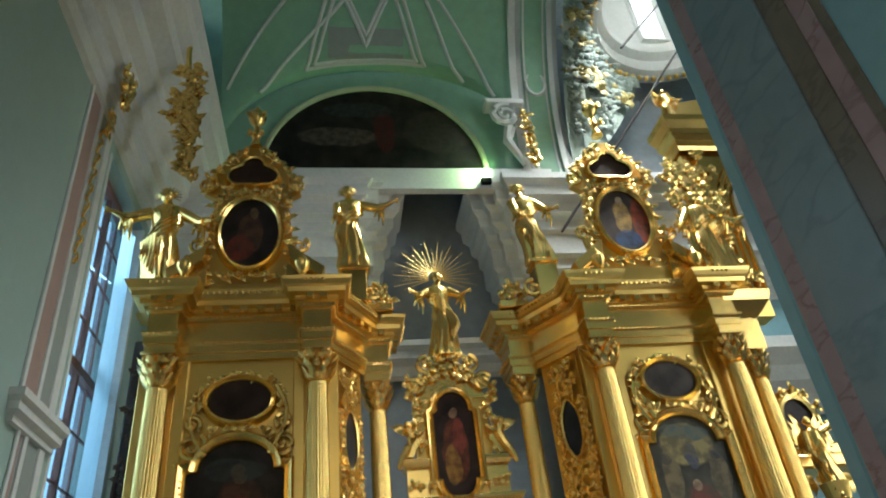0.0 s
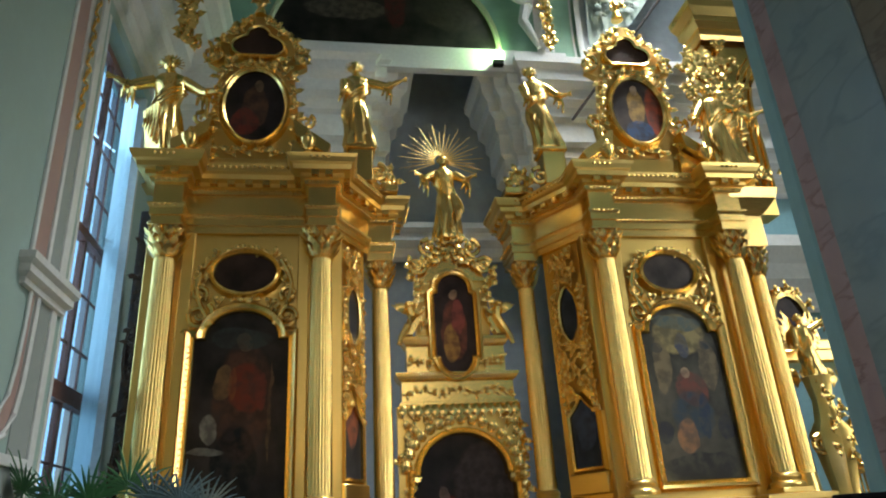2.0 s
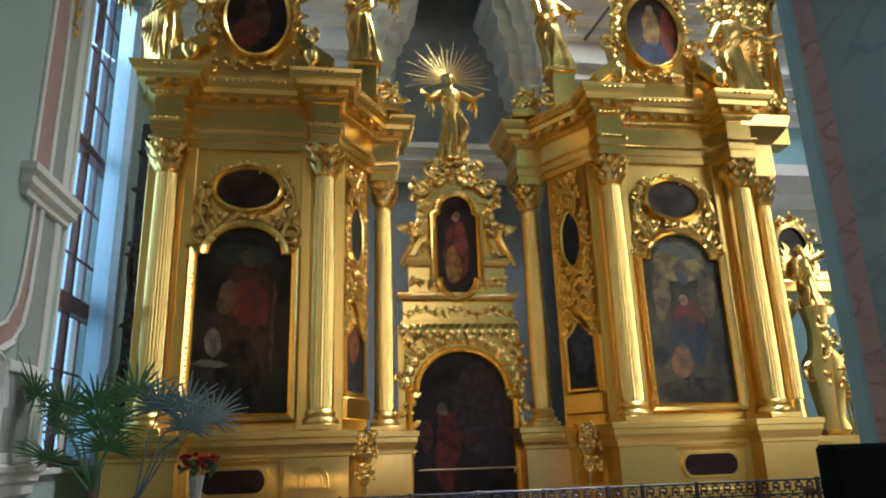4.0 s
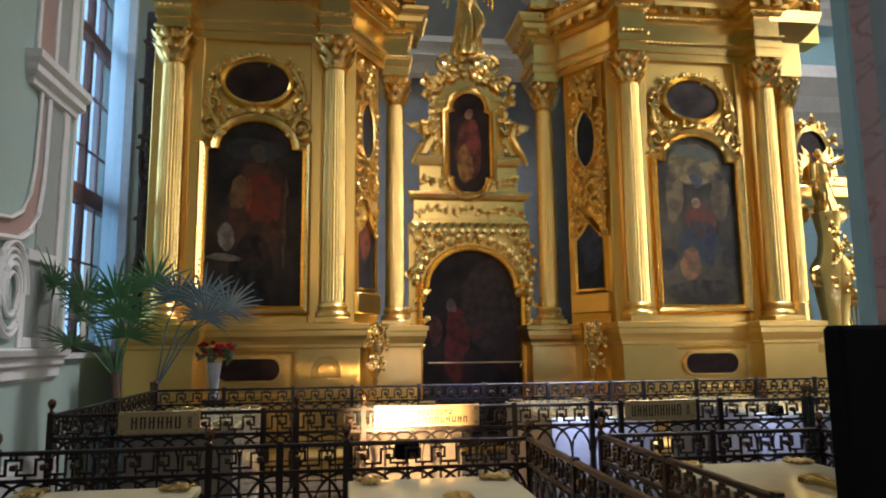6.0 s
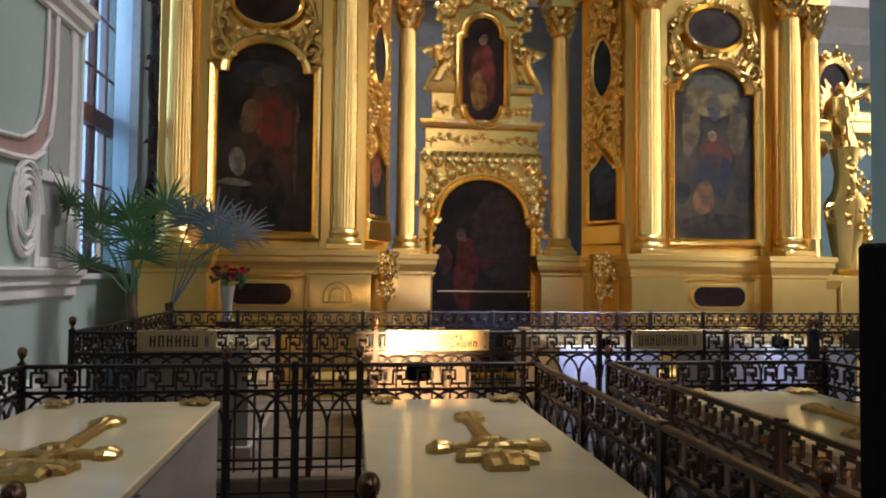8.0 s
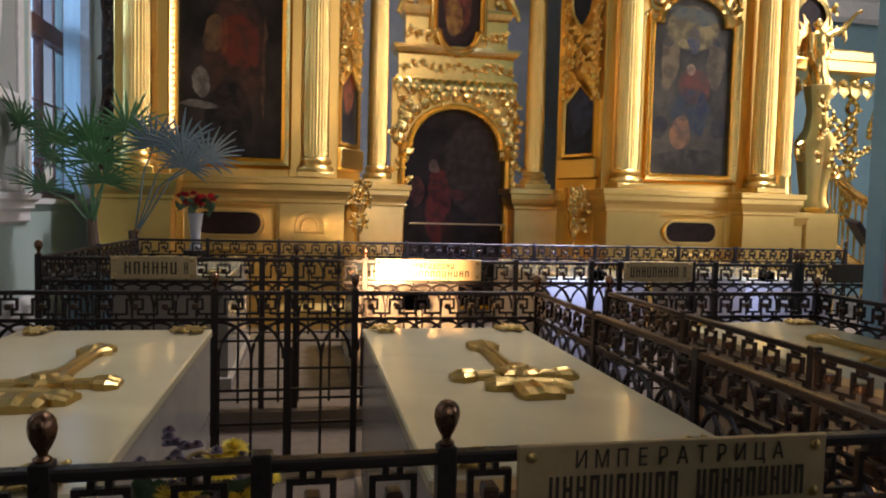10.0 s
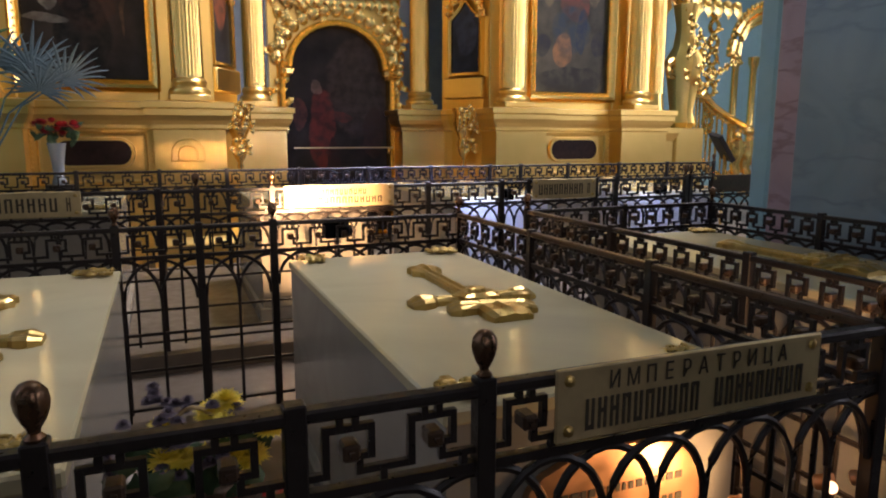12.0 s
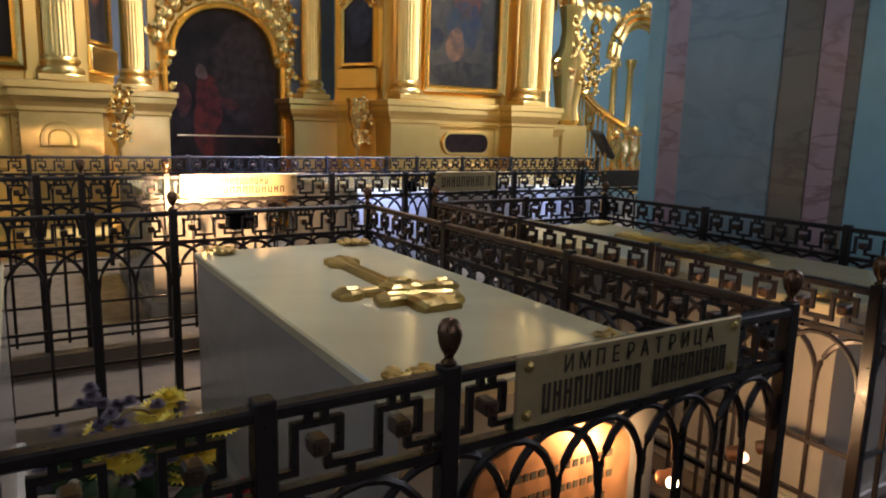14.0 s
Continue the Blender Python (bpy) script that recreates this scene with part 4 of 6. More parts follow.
def portal():
    root = thing("screen_portal", (XC, 13.2, 0), "gilded portal with a dark arched painting and small icon above", "iconostasis")
    o = arched(0, 0.93, 0.1, 3.0, 0.13, 0.72)
    door = canvas("door canvas", (0.020, 0.014, 0.011), [(0.35, 0.7, 0.6, 0.9, (0.055, 0.036, 0.027)), (-0.25, 0.05, 0.24, 0.75, (0.14, 0.022, 0.014)), (-0.62, 0.3, 0.12, 0.3, (0.10, 0.03, 0.02)), (0.05, 0.25, 0.22, 0.09, (0.12, 0.025, 0.016)), (-0.32, 0.72, 0.09, 0.13, (0.20, 0.13, 0.09)), (-0.05, -0.5, 0.1, 0.5, (0.03, 0.012, 0.01)), (0.6, 0.0, 0.2, 0.5, (0.04, 0.02, 0.015))])
    part("door_painting", plate(B(), [(x, z - 1.9) for x, z in o], 0.02, 0.05), door, root, "dark painting in the doorway", at=(0, 0, 1.9))
    part("door_frame", rim(B(), o, [(0, 0.04), (0, -0.1), (0.03, -0.16), (0.07, -0.12), (0.11, -0.17), (0.14, -0.1), (0.15, 0.1)]), GOLD, root, smooth=True)
    wall = [(-1.2, 0.05), (-0.95, 0.05), (-0.95, 3.0)] + [(0.8 * math.cos(math.pi - t), 3.02 + 0.74 * math.sin(t)) for t in [math.pi * i / 14 for i in range(15)]] + [(0.95, 3.0), (0.95, 0.05), (1.2, 0.05), (1.2, 4.3), (-1.2, 4.3)]
    part("spandrel", plate(B(), wall, 0.0, 0.2), GOLDPLAIN, root)
    part("backing", box(B(), -0.94, 0.94, 0.06, 0.2, 0.05, 3.75), GOLDPLAIN, root)
    part("lintel", mould(B(), [(-1.1, 0.3), (-1.1, -0.06), (1.1, -0.06), (1.1, 0.3)], [(0, 4.28), (0.05, 4.3), (0.05, 4.36), (0, 4.38), (0, 4.75), (0.06, 4.8), (0.1, 4.86), (0.12, 4.92), (-0.3, 4.94)]), GOLD, root, "carved lintel")
    rng = random.Random(8)
    bm = B()
    for i in range(15):
        x = -1.1 + i * 2.2 / 14
        leaf(bm, (x, -0.1, 4.32), -math.pi / 2 + rng.uniform(-0.1, 0.1), 0.26, 0.15, 0.06)
        knob(bm, (x + 0.07, -0.12, 4.3), 0.03)
    for i in range(15):
        t = math.pi * (0.06 + 0.88 * i / 14)
        leaf(bm, (0.97 * math.cos(t), -0.05, 3.02 + 0.9 * math.sin(t)), t, 0.24, 0.15, 0.07)
        knob(bm, (1.12 * math.cos(t + 0.1), -0.08, 3.02 + 1.02 * math.sin(t + 0.1)), 0.035)
    for sx in (-1, 1):
        foliage(bm, rng, [(sx * rng.uniform(0.92, 1.22), z) for z in [3.9, 3.75, 3.6, 3.45, 3.3, 3.1, 2.9, 2.75, 2.6, 2.4, 2.2, 1.9, 1.6]], 0.17, -0.05)
        foliage(bm, rng, [(sx * rng.uniform(0.2, 1.0), rng.uniform(3.92, 4.2)) for _ in range(7)], 0.15, -0.05)
        lathe(bm, [(0.07, 2.85), (0.12, 2.92), (0.1, 3.0), (0.12, 3.02)], cx=sx * 0.93, cy=-0.1, n=8)
    foliage(bm, rng, [(x, 4.56 + 0.05 * math.cos(x * 9)) for x in [-1.0 + 0.17 * i for i in range(13)]], 0.11, -0.07)
    tagged(part("portal_carving", bm, GOLD, root, "carved leaves and putto-like knots", smooth=True), kind="stuff")
    # small icon above, in a lobed frame
    ic = []
    for i in range(13):
        t = math.pi * i / 12
        ic.append((0.31 * math.cos(t), 6.62 + 0.31 * math.sin(t)))
    ic = [(0.4, 5.25), (0.4, 6.5), (0.31, 6.55)] + ic + [(-0.31, 6.55), (-0.4, 6.5), (-0.4, 5.25), (-0.31, 5.22)] + [(-0.31 * math.cos(math.pi * i / 12), 5.2 - 0.31 * math.sin(math.pi * i / 12)) for i in range(13)] + [(0.31, 5.22)]
    ipic = canvas("robed icon canvas", (0.035, 0.022, 0.02), [(0.0, -0.1, 0.26, 0.62, (0.16, 0.05, 0.03)), (-0.06, -0.35, 0.14, 0.4, (0.34, 0.19, 0.05)), (0.08, 0.15, 0.14, 0.35, (0.25, 0.06, 0.05)), (0, 0.55, 0.09, 0.13, (0.30, 0.19, 0.12))])
    part("icon_back", box(B(), -0.75, 0.75, 0.06, 0.3, 4.93, 6.9), GOLDPLAIN, root)
    part("icon", plate(B(), [(x, z - 5.9) for x, z in ic], -0.06, -0.03), ipic, root, "dark icon in a lobed frame", at=(0, 0, 5.9))
    part("icon_frame", rim(B(), ic, [(0, -0.04), (0, -0.16), (0.04, -0.2), (0.09, -0.16), (0.13, -0.18), (0.16, -0.08), (0.17, 0.1)]), GOLD, root, smooth=True)
    for line in ([(-0.98, 0.3), (-0.98, -0.04), (-0.55, -0.04)], [(0.55, -0.04), (0.98, -0.04), (0.98, 0.3)]):
        part("attic", mould(B(), line, [(0, 4.93), (0, 5.45), (0.05, 5.5), (0.1, 5.58), (0.12, 5.64), (-0.3, 5.66)]), GOLD, root)
    part("attic_face", box(B(), -0.56, 0.56, -0.02, 0.1, 4.93, 5.2), GOLDPLAIN, root)
    bm = B()
    for sx in (-1, 1):
        pts = [(sx * 1.05, 5.68), (sx * 0.62, 6.25), (sx * 0.62, 6.1), (sx * 0.85, 5.68)]
        plate(bm, pts if sx > 0 else pts[::-1], -0.14, 0.15)
        foliage(bm, rng, [(sx * (0.62 + 0.25 * rng.random()), z) for z in [5.9, 6.1, 6.3, 6.45, 6.6, 6.75, 6.9, 7.05, 7.2]], 0.17, -0.05)
        foliage(bm, rng, [(sx * x, 7.0 + 0.5 * (1 - x)) for x in (0.15, 0.3, 0.45, 0.6, 0.7)], 0.18, -0.05)
        spiral(bm, (sx * 0.45, -0.1, 7.55), 0.2, 1.6, 0.05, -sx, 1.5)
        spiral(bm, (sx * 0.7, -0.1, 7.15), 0.2, 1.6, 0.05, sx, 0.5)
        foliage(bm, rng, [(sx * x, 5.0 + 0.2 * abs(x)) for x in (0.55, 0.75, 0.9)], 0.12, -0.1)
        knob(bm, (sx * 0.93, -0.2, 6.28), 0.085)
        tube(bm, [(sx * 0.9, -0.16, 6.2), (sx * 0.86, -0.18, 6.02), (sx * 0.95, -0.2, 5.84), (sx * 1.08, -0.22, 5.62), (sx * 1.14, -0.2, 5.45)], 0.1, 8, taper=lambda u: 1.1 - 0.65 * u)
        tube(bm, [(sx * 0.88, -0.2, 6.15), (sx * 0.72, -0.24, 6.08), (sx * 0.62, -0.24, 6.2)], 0.04, 6)
        for k in range(4):
            leaf(bm, (sx * 0.95, -0.1, 6.12), (0.5 + 0.22 * k) if sx > 0 else math.pi - 0.5 - 0.22 * k, 0.36 - 0.04 * k, 0.1, 0.06)
    foliage(bm, rng, [(x, 7.5 + 0.25 * (1 - abs(x) * 2)) for x in (-0.4, -0.2, 0, 0.2, 0.4)], 0.18, -0.08)
    plate(bm, [(-0.72, 6.85), (0.72, 6.85), (0.6, 7.3), (0.3, 7.6), (0, 7.72), (-0.3, 7.6), (-0.6, 7.3)], 0.0, 0.22)
    tagged(part("crest_carving", bm, GOLD, root, "carved gilded crest", smooth=True), kind="stuff")
    part("rope_bar", tube(B(), [(-0.9, -0.5, 1.63), (0.9, -0.5, 1.63)], 0.014, 6), BRASS, root)
    return root


portal()


# ---- statues, one plain mesh each ----
def statue(at, h, label, seed, arms=((-0.3, 0.66), (0.32, 0.62)), lean=0.0, turn=0.0, halo=False, wings=False):
    """A draped figure: robe with deep folds, cloak swags, sleeves, head with hair."""
    rng = random.Random(seed)
    bm = B()
    prof = [(0.145, 0.12, 0.0, 0.0), (0.15, 0.125, 0.02, 0.0), (0.135, 0.115, 0.12, 0.0), (0.125, 0.105, 0.26, 0.012), (0.128, 0.105, 0.38, 0.03), (0.118, 0.095, 0.46, 0.032), (0.092, 0.075, 0.54, 0.018), (0.1, 0.08, 0.62, 0.0), (0.118, 0.082, 0.70, -0.012), (0.125, 0.075, 0.765, -0.016), (0.098, 0.062, 0.80, -0.014), (0.045, 0.04, 0.825, -0.01), (0.034, 0.034, 0.865, -0.006)]
    n = 44
    rows = []
    ph, way = rng.uniform(0, 6), rng.choice((-1, 1))
    for rx, ry, z, dx in prof:
        row = []
        amp = 0.17 * max(0.0, 1 - z / 0.62) + 0.05 * (z < 0.8)
        for i in range(n):
            a = 2 * math.pi * i / n
            k = 1 + amp * (abs(math.sin(4.5 * a + ph + way * z * 5)) * 1.5 - 0.9 + 0.45 * math.sin(13 * a - ph - z * 9))
            row.append(bm.verts.new(((rx * k * math.cos(a) + way * dx + lean * z) * h, ry * k * math.sin(a) * h, z * h)))
        rows.append(row)
    for a, b in zip(rows, rows[1:]):
        for i in range(n):
            bm.faces.new((a[i], a[(i + 1) % n], b[(i + 1) % n], b[i]))
    bm.faces.new(rows[0][::-1])
    bm.faces.new(rows[-1])
    hx = lean * h * 0.92
    lathe(bm, [(0.012 * h, 0.855 * h), (0.036 * h, 0.872 * h), (0.048 * h, 0.90 * h), (0.05 * h, 0.935 * h), (0.04 * h, 0.968 * h), (0.012 * h, 0.99 * h)], cx=hx, cy=-0.008 * h, n=14)
    for k in range(9):
        a = math.pi * (k / 8) - 0.2
        knob(bm, (hx + 0.05 * h * math.cos(a), 0.022 * h * math.sin(a) + 0.012 * h, (0.94 + 0.025 * math.sin(a * 2 + ph)) * h), 0.024 * h)
    knob(bm, (hx, -0.045 * h, 0.875 * h), 0.022 * h)
    for ax, az in arms:
        sx = 1 if ax > 0 else -1
        sh = (sx * 0.108 * h + lean * h * 0.75, 0.0, 0.758 * h)
        el = ((sh[0] + ax * h) * 0.5 + sx * 0.03 * h, -0.05 * h, ((0.758 + az) * 0.5 - 0.055) * h)
        hd = (ax * h, -0.11 * h, az * h)
        tube(bm, [sh, tuple((p + q) / 2 for p, q in zip(sh, el)), el, tuple(e + (d - e) * 0.35 for e, d in zip(el, hd))], 0.05 * h, 9, taper=lambda u: 1.0 + 0.15 * math.sin(9 * u) - 0.2 * u)
        tube(bm, [el, tuple((p + q) / 2 for p, q in zip(el, hd)), hd], 0.03 * h, 7, taper=lambda u: 1.1 - 0.4 * u)
        for k in range(3):
            tube(bm, [hd, (hd[0] + sx * 0.03 * h, hd[1] - 0.01 * h, hd[2] + (0.01 * k - 0.005) * h), (hd[0] + sx * 0.055 * h, hd[1] - 0.015 * h, hd[2] + (0.022 * k - 0.015) * h)], 0.011 * h, 5)
        for k in range(3):
            d = 0.10 + 0.05 * k
            tube(bm, [(el[0] + (k - 1) * 0.02 * h, el[1], el[2]), (el[0] + (k - 1) * 0.035 * h, el[1] - 0.02 * h, el[2] - d * 0.6 * h), (el[0] + (k - 1.3) * 0.04 * h, el[1] + 0.01 * h, el[2] - d * h)], 0.022 * h, 6, taper=lambda u: 1.1 - 0.7 * u)
    for k in range(7):
        t0 = k / 6
        pts = []
        for q in range(9):
            u = q / 8
            a = math.pi * (1.05 + 0.9 * u)
            z = 0.72 - 0.10 * t0 - (0.26 + 0.05 * t0) * u + 0.05 * math.sin(math.pi * u)
            rr = (0.122 + 0.012 * (k % 2)) * (1 - 0.15 * math.sin(math.pi * u))
            pts.append(((way * rr * math.cos(a) * 1.02 + lean * z) * h, rr * math.sin(a) * 0.82 * h, z * h))
        tube(bm, pts, 0.014 * h, 5, taper=lambda u: 0.7 + 0.6 * math.sin(math.pi * u))
    for k in range(5):
        x = way * (0.05 + 0.02 * k)
        tube(bm, [(x * h + lean * 0.5 * h, -0.09 * h, (0.5 - 0.02 * k) * h), ((x + 0.02 * way) * h, -0.12 * h, 0.34 * h), ((x + 0.035 * way) * h, -0.105 * h, (0.16 + 0.03 * k) * h)], 0.017 * h, 5, taper=lambda u: 1.2 - 0.8 * u)
    if halo:
        for k in range(13):
            a = math.pi * (-0.12 + 1.24 * k / 12)
            tube(bm, [(hx + 0.04 * h * math.cos(a), 0.03 * h, (0.945 + 0.04 * math.sin(a)) * h), (hx + 0.1 * h * math.cos(a), 0.04 * h, (0.945 + 0.1 * math.sin(a)) * h)], 0.008 * h, 4, taper=lambda u: 1.2 - 0.6 * u)
    if wings:
        for sx in (-1, 1):
            for k in range(7):
                leaf(bm, (sx * 0.05 * h + lean * h * 0.7, 0.09 * h, (0.72 - 0.025 * k) * h), (1.15 - 0.24 * k) if sx > 0 else math.pi - 1.15 + 0.24 * k, (0.36 - 0.025 * k) * h, 0.085 * h, 0.03 * h, 0.3)
    ob = part("statue", bm, GOLD, None, smooth=True)
    ob.location, ob.rotation_euler = S(*at), (0, 0, turn)
    return tagged(ob, label, "statue", "gilded statues on the screen")


def statue_block(x, y, z1):
    """A small panelled block on the cornice under a statue, with a scroll beside it."""
    bm = box(B(), -0.24, 0.24, -0.2, 0.25, 0, z1 - 8.37 - 0.08, 0.02)
    box(bm, -0.29, 0.29, -0.25, 0.28, z1 - 8.37 - 0.09, z1 - 8.37, 0.02)
    for k in range(7):
        box(bm, -0.27 + k * 0.08, -0.22 + k * 0.08, -0.262, -0.24, z1 - 8.37 - 0.075, z1 - 8.37 - 0.015)
    spiral(bm, (0.33, -0.12, 0.2), 0.2, 1.5, 0.05, -1, 1.5)
    spiral(bm, (-0.33, -0.12, 0.2), 0.2, 1.5, 0.05, 1, 1.5)
    tagged(part("statue_pedestal", bm, GOLD, None, at=(x, y, 8.37), smooth=True), "small gilded pedestal block with scrolls on the cornice", "pedestal", "statue pedestals")


statue_block(0.49, 11.9, 9.15)
statue_block(4.42, 11.9, 9.22)
statue((-3.0, 11.45, 8.37), 2.5, "gilded draped statue with spread arms on the cornice", 1, ((-0.4, 0.70), (0.33, 0.60)), -0.06, halo=True)
statue((0.49, 11.9, 9.15), 2.12, "gilded draped statue pointing with one arm", 2, ((0.4, 0.72), (-0.09, 0.56)), -0.04, halo=True)
statue((4.42, 11.9, 9.22), 2.12, "gilded draped statue leaning on the cornice", 3, ((-0.1, 0.52), (0.2, 0.6)), -0.12, halo=True)
statue((7.75, 11.1, 8.37), 2.1, "gilded draped statue beside the tall gilded arch", 4, ((-0.3, 0.5), (0.25, 0.7)))
statue((XC, 13.2, 7.75), 2.1, "gilded robed statue before a sunburst of rays", 5, ((-0.27, 0.70), (0.27, 0.69)))
sb = thing("sunburst", (XC, 13.42, 9.82), "gilded sunburst of thin rays behind the statue", "ornament")
rays = {}
for i in range(25):
    L = 0.98 if i % 2 else 0.78
    if L in rays:
        again(rays[L], (0, 0, 0), sb, (0, -math.pi * (-0.12 + 1.24 * i / 24), 0))
    else:
        rays[L] = part("ray", tube(B(), [(0.16, 0, 0), (L, 0, 0)], 0.016, 5, taper=lambda u: 1 - 0.6 * u), RAYGOLD, sb)
        rays[L].rotation_euler = (0, -math.pi * (-0.12 + 1.24 * i / 24), 0)


# ---- crests over the wings ----
def crest(x, y, label, icon, dz, top):
    root = thing("icon_crest", (x, y, 8.37), label, "icon", "crests over the wings")
    body = [(-0.72, 0), (0.72, 0), (0.8, 0.4), (0.82, 1.0), (0.74, 1.7), (0.7, 2.1), (0.95, 2.25), (0.9, 2.6), (0.7, 2.9), (0.4, 3.2), (0.2, 3.5)]
    body = body + [(-a, b) for a, b in body[::-1][:]][:-2]
    part("foot", box(B(), -0.7, 0.7, -0.05, 0.14, 0, dz + 0.1, 0.02), GOLDPLAIN, root)
    part("back_board", plate(B(), body, 0.0, 0.16), GOLDPLAIN, root, at=(0, 0, dz))
    ov = oval(0, 1.22, 0.54, 0.77)
    part("oval_icon", plate(B(), [(a, b - 1.22) for a, b in ov], -0.08, -0.05), icon, root, "dark oval icon", at=(0, 0, 1.22 + dz))
    part("oval_frame", rim(B(), ov, [(0, -0.06), (0, -0.14), (0.04, -0.18), (0.08, -0.13), (0.11, -0.16), (0.14, 0.02)]), GOLD, root, at=(0, 0, dz), smooth=True)
    tre = []
    for k, (cx, cz, r, a0, a1) in enumerate(((0.29, 2.6, 0.19, -100, 60), (0, 2.86, 0.2, 0, 180), (-0.29, 2.6, 0.19, 120, 280))):
        tre += [(cx + r * math.cos(radians(a0 + (a1 - a0) * i / 8)), cz + r * math.sin(radians(a0 + (a1 - a0) * i / 8))) for i in range(9)]
    part("trefoil_icon", plate(B(), tre, -0.08, -0.05), OVL, root, "dark trefoil icon", at=(0, 0, dz))
    part("trefoil_frame", rim(B(), tre, [(0, -0.06), (0, -0.14), (0.04, -0.16), (0.09, 0.0)]), GOLD, root, at=(0, 0, dz), smooth=True)
    rng = random.Random(31)
    bm = B()
    for sx in (-1, 1):
        foliage(bm, rng, [(sx * a, b) for a, b in [(0.75, 0.15), (0.8, 0.4), (0.78, 0.7), (0.78, 1.0), (0.75, 1.3), (0.72, 1.6), (0.68, 1.9), (0.55, 2.1), (0.3, 2.15), (0.1, 2.2), (0.85, 2.3), (0.85, 2.55), (0.7, 2.8), (0.5, 3.0), (0.35, 3.15), (0.2, 3.3), (0.5, 2.3), (0.4, 0.25), (0.15, 0.3)]], 0.17, -0.03)
        spiral(bm, (sx * 0.88, -0.05, 2.42), 0.2, 1.6, 0.05, sx, 1.0)
        spiral(bm, (sx * 0.95, -0.02, 0.95), 0.17, 1.5, 0.045, -sx, 1.0)
        tube(bm, [(sx * 0.95, -0.02, 0.8), (sx * 0.9, -0.02, 0.4), (sx * 1.05, -0.02, 0.1)], 0.06, 7)
    tagged(part("carving", bm, GOLD, root, "carved gilded scrolls and leaves", at=(0, 0, dz), smooth=True), kind="stuff")
    for sx in (-1, 1):
        bm = B()
        pts = [(sx * 0.72, 0.95), (sx * 0.78, 0.62), (sx * 1.35, 0.22), (sx * 1.42, 0.42)]
        plate(bm, pts if sx < 0 else pts[::-1], -0.32, 0.25)
        plate(bm, [(sx * 0.7 - 0.04, 0), (sx * 0.7 + sx * 0.62 + 0.04, 0), (sx * 1.3, 0.25), (sx * 0.72, 0.6)][::-1 if sx < 0 else 1], -0.15, 0.2)
        ur = lathe(B(), [(0.05, 0.0), (0.1, 0.06), (0.05, 0.14), (0.14, 0.26), (0.15, 0.36), (0.06, 0.46), (0.02, 0.56)], cx=sx * 1.02, cy=-0.55, n=10)
        part("half_pediment", bm, GOLD, root, "half of a broken pediment")
        part("urn", ur, GOLD, root, "small gilded urn", smooth=True)
    bm = lathe(B(), [(0.14, 3.45), (0.1, 3.6), (0.06, 3.7), (0.12, 3.8), (0.07, 3.95), (0.05, 4.05), (0.16, 4.2), (0.2, 4.32), (0.14, 4.45), (0.05, 4.5)], n=12)
    foliage(bm, rng, [(-0.13, 4.3), (0.13, 4.3), (0, 4.4), (-0.1, 3.75), (0.1, 3.75)], 0.13, -0.1)
    part("finial", bm, GOLD, root, "gilded cherub-like finial", at=(0, 0, dz + top), smooth=True)
    return root


CL = canvas("oval crest canvas", (0.03, 0.022, 0.02), [(0.0, 0.0, 0.25, 0.45, (0.10, 0.05, 0.03)), (-0.15, -0.3, 0.25, 0.3, (0.14, 0.03, 0.02)), (0.05, 0.4, 0.09, 0.12, (0.16, 0.1, 0.06))])
CR = canvas("oval crest canvas bright", (0.06, 0.045, 0.04), [(0.0, 0.1, 0.2, 0.4, (0.40, 0.24, 0.08)), (0.35, 0.0, 0.2, 0.6, (0.28, 0.06, 0.03)), (0.0, -0.4, 0.3, 0.25, (0.05, 0.08, 0.16)), (0, 0.45, 0.08, 0.12, (0.4, 0.28, 0.2))])
crest(XC - HW + 0.02, 11.45, "gilded carved crest with dark oval and trefoil icons", CL, 0.13, 0.0)
crest(XC + HW - 0.05, 11.45, "gilded carved crest lit by daylight from the dome", CR, 0.34, 0.25)
for k, (x, y) in enumerate(((0.95, 12.35), (3.75, 12.35))):
    bm = box(B(), -0.3, 0.3, -0.2, 0.2, 0, 0.16, 0.02)
    rng = random.Random(40 + k)
    foliage(bm, rng, [(-0.2, 0.25), (0, 0.3), (0.2, 0.25), (0.0, 0.5), (-0.12, 0.4), (0.12, 0.42)], 0.2, -0.1)
    tagged(part("leaf_finial", bm, GOLD, None, at=(x, y, 8.37), smooth=True), "carved gilded leaf finial on the cornice end", "ornament", "leaf finials")


# ---- west wall: dado, panels, scroll, window ----
def wallside(name, pts, profile, m, label, category="trim"):
    """A moulding along the west wall, pts [(x, y)] going north; it projects into the aisle."""
    return tagged(part(name, mould(B(), pts, profile), m, None), label, category, "", "structure")


